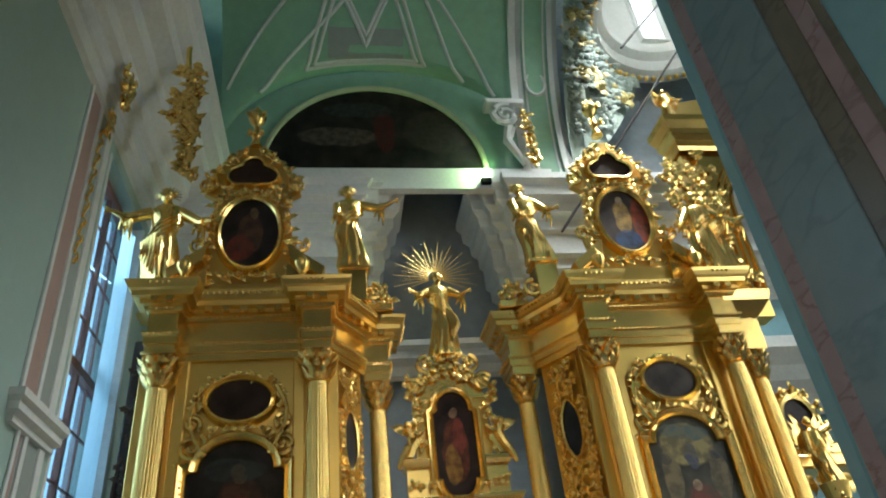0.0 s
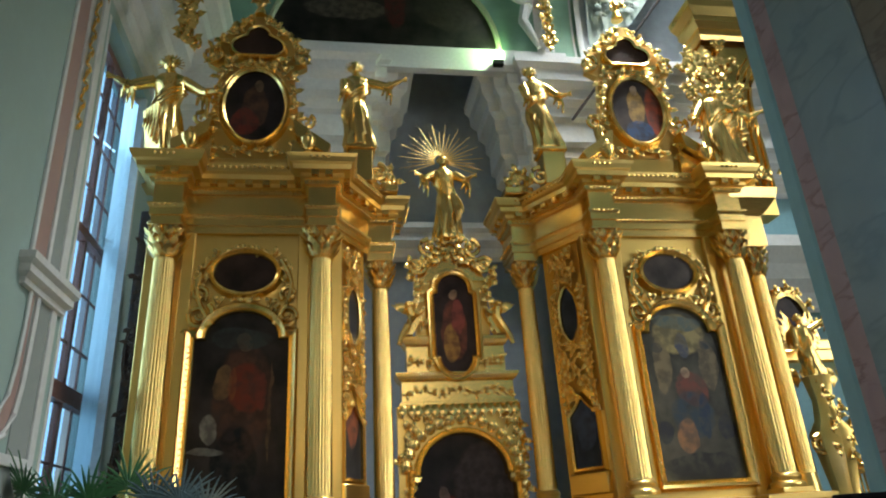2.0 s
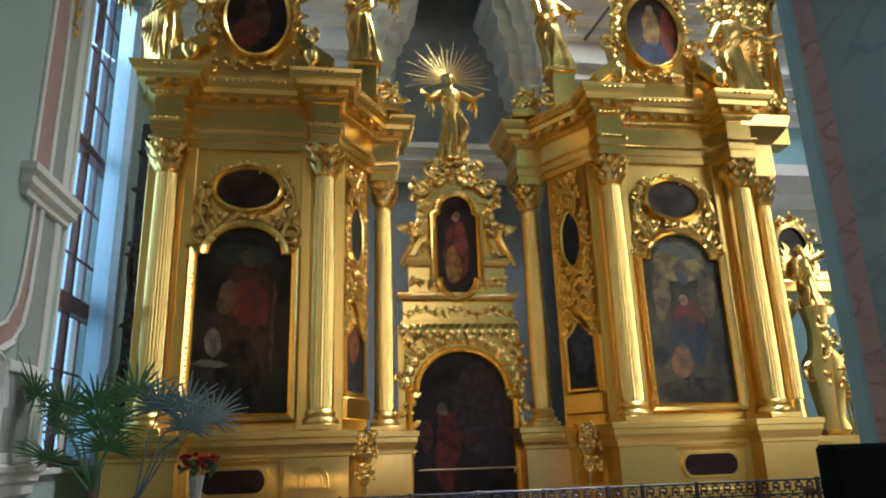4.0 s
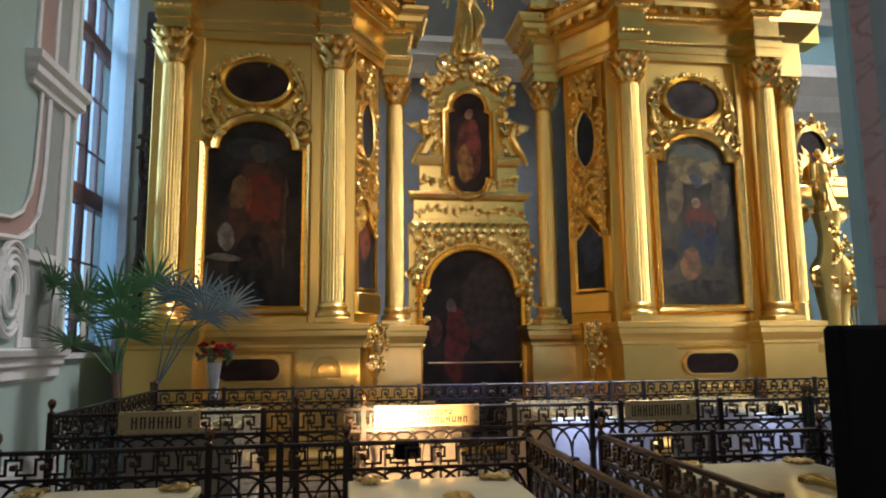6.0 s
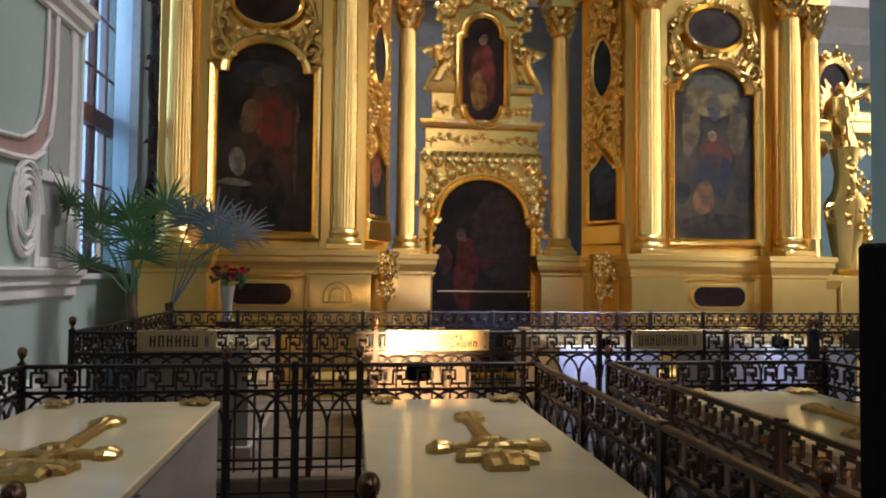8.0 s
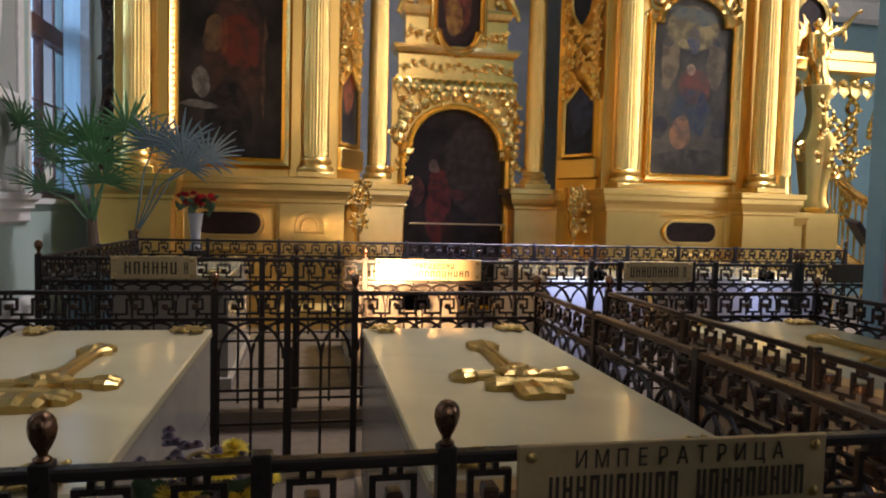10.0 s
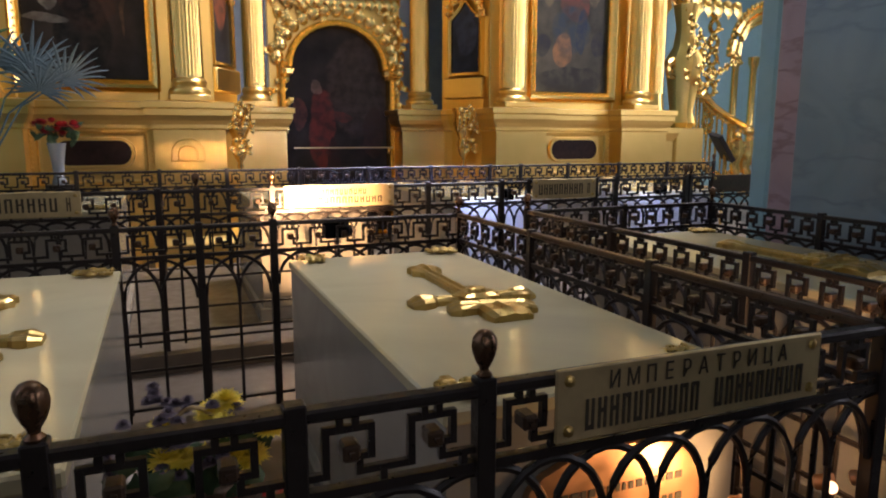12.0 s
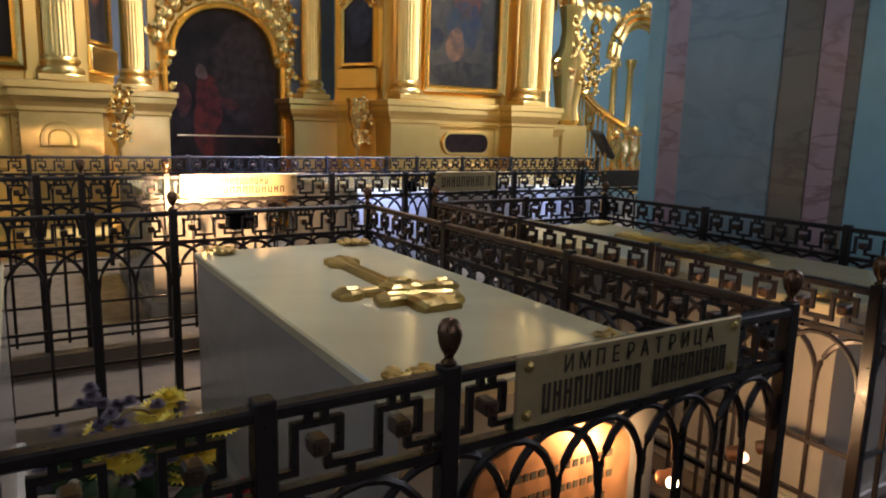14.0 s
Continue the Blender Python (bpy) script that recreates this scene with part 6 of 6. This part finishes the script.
# ---- right of the screen: tall gilded arch, angel, pulpit stair ----
def tall_arch():
    root = thing("gilded_arch", (9.3, 12.0, 0), "tall gilded arch of the main screen with carved figures", "iconostasis")
    part("pier_wall", box(B(), -0.75, 0.1, 0.05, 0.5, 7.9, 11.2), GOLDPLAIN, root)
    arch = [(0.1, 8.4), (0.1, 10.6)] + [(1.7 - 1.6 * math.cos(t), 10.6 + 1.6 * math.sin(t)) for t in [math.pi / 2 * i / 10 for i in range(11)]] + [(1.7, 13.0), (-0.75, 13.0), (-0.75, 8.4)]
    part("arch", plate(B(), arch, 0.02, 0.45), GOLD, root)
    for k in range(3):
        pts = [(0.1 - 0.16 * k, 8.4 + 2.2 * i / 4) for i in range(4)] + [(1.7 - (1.6 + 0.16 * k) * math.cos(t), 10.6 + (1.6 + 0.16 * k) * math.sin(t)) for t in [math.pi / 2 * i / 10 for i in range(11)]]
        part("archivolt", tube(B(), [(x, 0.0, z) for x, z in pts], 0.05, 6), GOLD, root, smooth=True)
    part("cornice", mould(B(), [(-0.8, 0.5), (-0.8, -0.1), (1.9, -0.1)], [(0, 12.4), (0.05, 12.5), (0.05, 12.7), (0.2, 12.8), (0.2, 12.95), (0.35, 13.1), (0.38, 13.25), (0, 13.3)]), GOLD, root)
    bm = B()
    rng = random.Random(91)
    foliage(bm, rng, [(rng.uniform(0.4, 1.7), rng.uniform(8.5, 11.2)) for _ in range(26)], 0.26, 0.1)
    foliage(bm, rng, [(rng.uniform(-1.6, -0.6), rng.uniform(8.6, 11.9)) for _ in range(34)], 0.3, -0.2)
    foliage(bm, rng, [(rng.uniform(-0.6, -0.1), rng.uniform(8.6, 12.4)) for _ in range(18)], 0.2, -0.05)
    tagged(part("carving", bm, GOLD, root, "dense carved gilded foliage", smooth=True), kind="stuff")
    part("pediment", plate(B(), [(-0.9, 13.3), (1.9, 13.3), (1.5, 14.0), (0.9, 14.3), (-0.4, 14.0)], -0.1, 0.3), GOLD, root)
    return root


tall_arch()
statue((8.3, 11.55, 8.37), 2.3, "gilded winged statue high on the screen", 14, ((-0.3, 0.62), (0.3, 0.7)), wings=True)
statue((8.6, 11.9, 13.35), 1.1, "small gilded statue on the pediment", 15, ((-0.3, 0.8), (0.3, 0.6)), wings=True)
c = thing("side_column", (8.15, 11.55, 0), "gilded fluted column at the end of the screen", "column", "end columns")
column(c, 0, 0, 2.0, 2.64, 6.3, 6.9, 0.17)
part("plinth", mould(B(), [(-0.28, 0.6), (-0.28, -0.28), (0.28, -0.28), (0.28, 0.6)], [(0.05, 0), (0.05, 0.4), (0, 0.45), (0, 1.75), (0.08, 1.9), (0.08, 2.0), (-0.3, 2.01)]), GOLDPALE, c)
part("impost", mould(B(), [(-0.24, 0.6), (-0.24, -0.24), (0.24, -0.24), (0.24, 0.6)], [(0, 6.9), (0, 7.5), (0.1, 7.6), (0.25, 7.8), (0.3, 8.0), (-0.3, 8.02)]), GOLD, c)


def pulpit():
    root = thing("pulpit_stair", (9.2, 12.3, 0), "gilded pulpit stair with balusters, scrolls and canopy", "pulpit")
    rail = [(0.2, 0.0, 3.5), (0.33, 0.0, 3.24), (0.52, 0.0, 2.98), (0.77, 0.0, 2.72), (1.08, 0.0, 2.48), (1.5, 0.0, 2.26), (2.0, 0.0, 2.05), (2.6, 0.0, 1.85)]
    part("handrail", tube(B(), rail, 0.13, 8, flat=0.5), GOLD, root, smooth=True)
    part("string", tube(B(), [(x, y, z - 1.35) for x, y, z in rail], 0.09, 6), GOLD, root, smooth=True)
    bm = B()
    for a, b in zip(rail, rail[1:]):
        for i in range(7):
            knob(bm, tuple(p + (q - p) * i / 7 - (0, 0.05, 0.15)[j] for j, (p, q) in enumerate(zip(a, b))), 0.032)
    tagged(part("rail_beading", bm, GOLD, root), kind="stuff")
    prof = [(0.022, 0), (0.036, 0.06), (0.018, 0.14), (0.026, 0.5), (0.034, 0.62), (0.018, 0.75), (0.024, 1.15), (0.036, 1.22), (0.022, 1.3)]
    b0 = None
    for i in range(20):
        u = i / 19 * 6.999
        k = int(u)
        p = tuple(rail[k][j] + (rail[k + 1][j] - rail[k][j]) * (u - k) for j in range(3))
        if b0 is None:
            b0 = part("baluster", lathe(B(), prof, n=8), GOLD, root, at=(p[0], p[1], p[2] - 1.35), smooth=True)
        else:
            again(b0, (p[0], p[1], p[2] - 1.35), root)
    rng = random.Random(61)
    for ph in (0, math.pi):
        part("twisted_stem", tube(B(), [(1.22 + 0.02 * i / 20 + 0.1 * math.cos(i * 0.55 + ph), 0.25 + 0.08 * math.sin(i * 0.55 + ph), 1.9 + i * 0.058) for i in range(50)], 0.048, 7), GOLD, root, "twisted gilded stem", smooth=True)
    bm = B()
    foliage(bm, rng, [(1.22 + 0.1 * math.sin(i * 2.2), 2.1 + i * 0.22) for i in range(12)], 0.1, 0.16)
    for x in (1.55, 1.85, 2.15):
        knob(bm, (x, -0.3, 1.85 + 0.1 * (x > 1.6)), 0.11)
        tube(bm, [(x, -0.28, 1.75), (x + 0.06, -0.3, 1.5), (x - 0.05, -0.32, 1.25), (x + 0.05, -0.3, 0.95)], 0.13, 8, taper=lambda u: 1.1 - 0.45 * u)
        tube(bm, [(x - 0.08, -0.32, 1.66), (x - 0.2, -0.38, 1.5), (x - 0.1, -0.42, 1.38)], 0.045, 6)
    foliage(bm, rng, [(rng.uniform(1.3, 2.5), rng.uniform(0.8, 1.5)) for _ in range(16)], 0.16, -0.2)
    knob(bm, (0.62, -0.12, 3.52), 0.13)
    foliage(bm, rng, [(0.62, 3.68), (0.52, 3.4), (0.72, 3.42), (0.6, 3.3)], 0.12, -0.15)
    foliage(bm, rng, [(0.7 + 0.09 * i, 3.12 - 0.1 * math.sin(math.pi * i / 9) + 0.035 * i) for i in range(10)], 0.1, -0.12)
    tagged(part("carving", bm, GOLD, root, "carved gilded scrolls", smooth=True), kind="stuff")
    hoop = [math.pi * i / 20 for i in range(21)]
    for r, w, y in ((0.95, 0.1, 0.1), (0.8, 0.07, 0.06), (0.7, 0.05, 0.12)):
        part("arch_hoop", tube(B(), [(2.55 + r * math.cos(t), y, 3.55 + r * 1.08 * math.sin(t)) for t in hoop], w, 8), GOLD, root, smooth=True)
    bm = B()
    for t in [math.pi * i / 26 for i in range(27)]:
        knob(bm, (2.55 + 1.07 * math.cos(t), 0.02, 3.55 + 1.15 * math.sin(t)), 0.055)
    foliage(bm, rng, [(1.6, 3.5), (1.7, 3.4), (3.4, 3.5), (2.55, 4.7), (2.4, 4.75), (2.7, 4.75)], 0.16, 0.0)
    tagged(part("hoop_beading", bm, GOLD, root), kind="stuff")
    for x in (1.78, 2.3):
        part("arch_post", lathe(B(), [(0.1, 1.4), (0.12, 1.5), (0.08, 1.6), (0.075, 3.3), (0.12, 3.42), (0.13, 3.55)], cx=x, cy=0.12, n=12), GOLD, root, smooth=True)
    ca = box(B(), -0.75, 1.4, -0.2, 0.6, 4.72, 5.0, 0.05)
    box(ca, -0.7, 1.35, -0.15, 0.6, 4.95, 5.2, 0.04)
    for i in range(9):
        knob(ca, (-0.7 + i * 0.26, -0.22, 4.5), 0.11)
        leaf(ca, (-0.7 + i * 0.26, -0.22, 4.55), -math.pi / 2, 0.34, 0.2, 0.05)
    part("canopy", ca, GOLDPALE, root, "scalloped gilded canopy", smooth=True)
    ov = oval(-0.1, 5.65, 0.32, 0.45)
    part("canopy_icon", plate(B(), ov, -0.1, -0.06), OVL, root, "dark oval icon")
    part("icon_frame", rim(B(), ov, [(0, -0.06), (0, -0.16), (0.08, -0.18), (0.14, 0.0)]), GOLD, root, smooth=True)
    bb = plate(B(), [(-0.6, 5.2), (0.5, 5.2), (0.4, 5.9), (0.2, 6.25), (-0.1, 6.35), (-0.4, 6.25), (-0.55, 5.9)], -0.05, 0.1)
    foliage(bb, rng, [(-0.45, 6.0), (-0.25, 6.25), (0, 6.32), (0.2, 6.2), (0.4, 5.95), (0.4, 5.5), (-0.55, 5.5)], 0.15, -0.08)
    part("canopy_crest", bb, GOLD, root, smooth=True)
    bk = part("book_rest", box(B(), -0.33, 0.33, -0.2, 0.2, -0.05, 0.05, 0.012), IRON, root, "dark tilted book rest", at=(0.86, -0.6, 1.62))
    bk.rotation_euler = (radians(15), radians(52), 0)
    part("rest_post", tube(B(), [(0.95, -0.6, 0), (0.95, -0.6, 1.5)], 0.03, 6), GOLDPALE, root)
    return root


pulpit()
statue((8.98, 11.7, 4.2), 1.4, "gilded winged angel statue raising one arm", 22, ((0.42, 1.08), (-0.2, 0.45)), -0.08, wings=True)


# ---- plants, flowers, lamps, board ----
def fan(bm, c, aim, size, rng, blades=22):
    """One fan-shaped palm leaf of narrow blades round c."""
    aim = Vector(aim).normalized()
    side = aim.cross(Vector((0.1, 0.2, 1))).normalized()
    up = side.cross(aim)
    for i in range(blades):
        a = radians(-115 + 230 * i / (blades - 1)) + rng.uniform(-0.05, 0.05)
        d = (aim * math.cos(a) + side * math.sin(a) + up * 0.12).normalized()
        L = size * rng.uniform(0.8, 1.1) * (1 - 0.2 * abs(a) / 2)
        n = d.cross(up).normalized()
        prev = None
        for k in range(6):
            u = k / 5
            p = Vector(c) + d * (L * u) - Vector((0, 0, 1)) * (0.10 * L * u * u * u)
            w = 0.018 * math.sin(math.pi * min(1, 0.15 + u * 0.85)) + 0.003
            fold = up * 0.008
            row = [bm.verts.new(p - n * w + fold), bm.verts.new(p), bm.verts.new(p + n * w + fold)]
            if prev:
                bm.faces.new((prev[0], prev[1], row[1], row[0]))
                bm.faces.new((prev[1], prev[2], row[2], row[1]))
            prev = row


def palm(at, crown, fans, label, m, seed):
    root = thing("palm", at, label, "palm", "potted palms")
    rng = random.Random(seed)
    part("pot", lathe(B(), [(0.2, 0), (0.24, 0.05), (0.3, 0.5), (0.34, 0.85), (0.37, 0.86), (0.37, 0.93), (0.3, 0.93), (0.28, 0.85)], n=20), POTBLUE, root, "blue pot", smooth=True)
    part("stem", tube(B(), [(0, 0, 0.8), (0.03, 0.02, 1.1), (-0.02, 0.0, crown)], 0.085, 9, taper=lambda u: 1.2 - 0.5 * u), BARK, root, "shaggy stem")
    for dx, dy, dz, size in fans:
        p = (dx, dy, crown + dz)
        bm = tube(B(), [(0, 0, crown - 0.1), (dx * 0.5, dy * 0.5, crown + dz * 0.7), p], 0.012, 5)
        part("stalk", bm, m, root)
        b = B()
        fan(b, p, (dx * 0.8 + 0.001, dy - 0.35, dz * 0.75 + 0.25), size, rng, 19)
        part("fan_leaf", b, m, root)
    return root


palm((-3.05, 9.95, 0), 1.65, [(-0.75, -0.25, 1.15, 0.62), (-0.35, -0.3, 0.95, 0.66), (0.0, -0.2, 1.0, 0.62), (0.12, -0.35, 0.72, 0.68), (0.42, 0.0, 1.15, 0.62), (-0.45, -0.35, 0.35, 0.55), (-0.55, 0.1, 0.75, 0.6), (0.25, -0.45, 0.45, 0.55)], "green fan palm in a blue pot by the window", PALM, 4)
palm((-2.62, 10.25, 0), 1.5, [(0.3, -0.25, 1.12, 0.55), (0.62, -0.2, 1.1, 0.62), (0.95, -0.2, 0.98, 0.6), (0.7, -0.35, 0.85, 0.5)], "pale bluish fan palm beside the gilded pedestal", PALMBLUE, 6)


def blooms(parent, rng, spots, r, m, name):
    for x, y, z in spots:
        bm = B()
        for ring_, (k, tilt) in enumerate(((20, -0.15), (20, 0.25), (17, 0.6), (12, 0.95), (7, 1.3))):
            for i in range(k):
                a = 6.283 * i / k + ring_ * 0.3
                L = r * (1 - 0.07 * ring_) * rng.uniform(0.88, 1.08)
                d = Vector((math.cos(a) * math.cos(tilt), math.sin(a) * math.cos(tilt), math.sin(tilt)))
                t = Vector((-math.sin(a), math.cos(a), 0)) * (r * 0.12)
                q = [bm.verts.new(v) for v in (t * 0.4, -t * 0.4, d * L * 0.7 - t, d * L, d * L * 0.7 + t)]
                bm.faces.new(q)
        part(name, bm, m, parent, at=(x, y, z))


def bouquet(at, label, spec, seed, spread, holder):
    root = thing("bouquet", at, label, "flowers")
    rng = random.Random(seed)
    holder(root)
    bm = B()
    for _ in range(34):
        a, u = rng.uniform(0, 6.283), rng.random() ** 0.5
        b2 = Vector((spread * u * math.cos(a), spread * u * math.sin(a) * 0.7, spec["z"] - 0.12 + rng.uniform(-0.1, 0.06)))
        leaf(bm, b2, rng.uniform(0, 6.28), rng.uniform(0.08, 0.14), 0.05, 0.03)
    part("leaves", bm, LEAF, root, "dark green leaves", smooth=True)
    for m, name, k, r, ox, oz in spec["heads"]:
        pts = []
        for _ in range(k):
            a, u = rng.uniform(0, 6.283), rng.random() ** 0.5
            pts.append((ox + spread * u * math.cos(a), spread * u * math.sin(a) * 0.7 - 0.02, spec["z"] + oz + rng.uniform(-0.12, 0.05) - 0.08 * u))
        blooms(root, rng, pts, r, m, name)
    return root


def vase_holder(root):
    part("vase", lathe(B(), [(0.08, 1.25), (0.085, 1.27), (0.06, 1.35), (0.07, 1.5), (0.1, 1.72), (0.11, 1.75), (0.09, 1.74), (0.06, 1.5)], n=16), GLASSY, root, "clear glass vase", smooth=True)
    part("stand", lathe(B(), [(0.2, 0), (0.2, 0.03), (0.04, 0.06), (0.035, 1.18), (0.16, 1.2), (0.16, 1.25)], n=14), IRON, root, "dark iron stand", smooth=True)


def basket_holder(root):
    part("stand", lathe(B(), [(0.16, 0), (0.16, 0.03), (0.03, 0.05), (0.03, 0.6), (0.14, 0.64), (0.14, 0.66)], n=12), IRON, root, "dark iron stand", smooth=True)
    part("basket", lathe(B(), [(0.1, 0.66), (0.15, 0.85), (0.17, 0.95), (0.14, 0.95)], n=16), BARK, root, "woven basket", smooth=True)
    part("handle", tube(B(), [(0.1 * math.cos(math.pi * i / 14), 0, 0.9 + 0.27 * math.sin(math.pi * i / 14)) for i in range(15)], 0.006, 6), mat("pale wicker", (0.5, 0.36, 0.16), 0.7), root, "pale wicker handle", smooth=True)


GLASSY = mat("frosted vase glass", (0.30, 0.33, 0.35), 0.15, 0, 0.0, 4, 0.1, spec=0.8)
bouquet((-1.82, 10.15, 0), "dark red roses in a glass vase on a stand", {"z": 2.0, "heads": ((RED, "rose", 18, 0.085, 0, 0),)}, 3, 0.24, vase_holder)
bouquet((-0.62, 2.38, 0), "yellow, red and lilac flowers in a basket by the fence", {"z": 1.14, "heads": ((YELLOW, "chrysanthemum", 12, 0.05, 0.05, 0.02), (LILAC, "lilac_bloom", 46, 0.022, -0.03, 0.08), (RED, "carnation", 8, 0.05, 0.1, -0.12))}, 8, 0.17, basket_holder)


def flood(at, label):
    root = thing("floodlight", at, label, "lamp", "lamps among the tombs")
    part("housing", box(B(), -0.09, 0.09, -0.05, 0.05, -0.07, 0.07, 0.015), BLACK, root, "black lamp housing")
    part("lens", box(B(), -0.075, 0.075, 0.051, 0.056, -0.055, 0.055), LAMPGLOW, root, "glowing lens")
    part("bracket", tube(B(), [(0, -0.04, -0.06), (0, -0.075, -0.12), (0, -0.075, -0.3)], 0.012, 6), IRON, root)


flood((0.46, 5.38, 1.2), "black floodlight clamped behind the iron fence")
for k, (x, z) in enumerate(((0.9, 0.745), (1.26, 0.745), (1.43, 0.727))):
    c = thing("grave_lamp", (x, 2.07, z), "small copper lamp with a warm bulb on the fence", "lamp", "copper lamps")
    h = part("holder", lathe(B(), [(0.018, -0.028), (0.026, -0.022), (0.026, 0.0), (0.031, 0.008), (0.031, 0.03)], n=12), COPPER, c, smooth=True)
    h.rotation_euler = (radians(75), 0, 0.5)
    bm = B()
    bmesh.ops.create_icosphere(bm, subdivisions=2, radius=0.02)
    part("bulb", bm, BULBGLOW if k == 0 else DIMGLOW, c, at=(-0.015, -0.04, 0.005), smooth=True)


def board():
    root = thing("notice_board", (0.66, 0.95, 0), "black free-standing notice board with white lettering", "sign")
    part("panel", box(B(), 0, 0.6, -0.02, 0.02, 1.1, 2.0, 0.006), BLACK, root)
    part("pole", tube(B(), [(0.3, 0.03, 0), (0.3, 0.03, 1.2)], 0.02, 8), IRON, root)
    part("foot", lathe(B(), [(0.18, 0), (0.18, 0.015), (0.03, 0.03)], cx=0.3, cy=0.03, n=16), IRON, root)
    bm = B()
    box(bm, 0.085, 0.097, -0.022, -0.0205, 1.865, 1.92)
    for z, l in ((1.865, 0.035), (1.889, 0.028), (1.911, 0.035)):
        box(bm, 0.098, 0.085 + l, -0.022, -0.0205, z, z + 0.009)
    part("letter", bm, WHITE, root, "white capital letter E")
    return root


board()


# dark carved side piece between the window and the gilded wing
DARKWOOD = mat("dark stained wood", (0.035, 0.018, 0.012), 0.5, 0, 0.1, 10)
sd = thing("side_icon_case", (-3.62, 12.4, 0), "dark carved wooden icon case beside the window", "icon case")
part("case", box(B(), 0.0, 0.34, 0.0, 0.4, 0, 8.0, 0.03), DARKWOOD, sd, "dark brown case")
for z in (3.2, 5.2):
    ov = oval(0.14, z, 0.1, 0.5)
    part("case_icon", plate(B(), ov, -0.03, 0.01), DARKICON, sd, "black oval icon")
    part("case_frame", rim(B(), ov, [(0, 0.0), (0, -0.06), (0.04, -0.06), (0.06, 0.0)]), IRONBROWN, sd, smooth=True)
bm = B()
foliage(bm, random.Random(12), [(random.Random(i).uniform(0.04, 0.3), 2.3 + i * 0.24) for i in range(24)], 0.15, -0.01)
tagged(part("case_carving", bm, IRONBROWN, sd, "dark carved foliage", smooth=True), kind="stuff")
# Added fixtures to go with the two cool spots; no such lamp is known.
COOLGLOW = glow("cool lens", (0.5, 0.62, 1.0), 6.0)
for fx in (2.35, 4.15):
    cf = thing("floodlight", (fx, 6.41, 1.3), "small cool floodlight added behind the iron fence for the bluish tomb light", "lamp", "lamps among the tombs")
    part("housing", box(B(), -0.06, 0.06, -0.05, 0.05, -0.05, 0.05, 0.012), BLACK, cf, "black lamp housing")
    part("lens", box(B(), -0.045, 0.045, 0.051, 0.056, -0.04, 0.04), COOLGLOW, cf, "glowing lens")
    part("bracket", tube(B(), [(0, 0.0, -0.04), (0, -0.03, -0.1), (0, -0.075, -0.12)], 0.012, 6), IRON, cf)
# scroll pedestal under the angel
ap = thing("angel_pedestal", (8.95, 11.7, 0), "carved gilded scroll pedestal under the angel", "pedestal")
part("block", box(B(), -0.35, 0.35, -0.3, 0.3, 0, 2.0, 0.03), GOLDPALE, ap)
part("stem", lathe(B(), [(0.2, 2.0), (0.26, 2.1), (0.2, 2.3), (0.28, 2.9), (0.34, 3.3), (0.2, 3.55), (0.16, 3.9), (0.22, 4.25), (0.24, 4.35)], n=14, wob=0.1, lobes=7), GOLDPLAIN, ap, smooth=True)
bm = B()
foliage(bm, random.Random(70), [(random.Random(i).uniform(-0.22, 0.22), 2.9 + i * 0.14) for i in range(9)], 0.14, -0.25)
tagged(part("carving", bm, GOLD, ap, "carved leaves", smooth=True), kind="stuff")
for sx, z in ((-1, 3.1), (1, 2.8)):
    part("scroll", (lambda q: (spiral(q, (sx * 0.31, -0.1, z), 0.21, 1.6, 0.05, -sx, 0.5), q)[1])(B()), GOLD, ap, smooth=True)
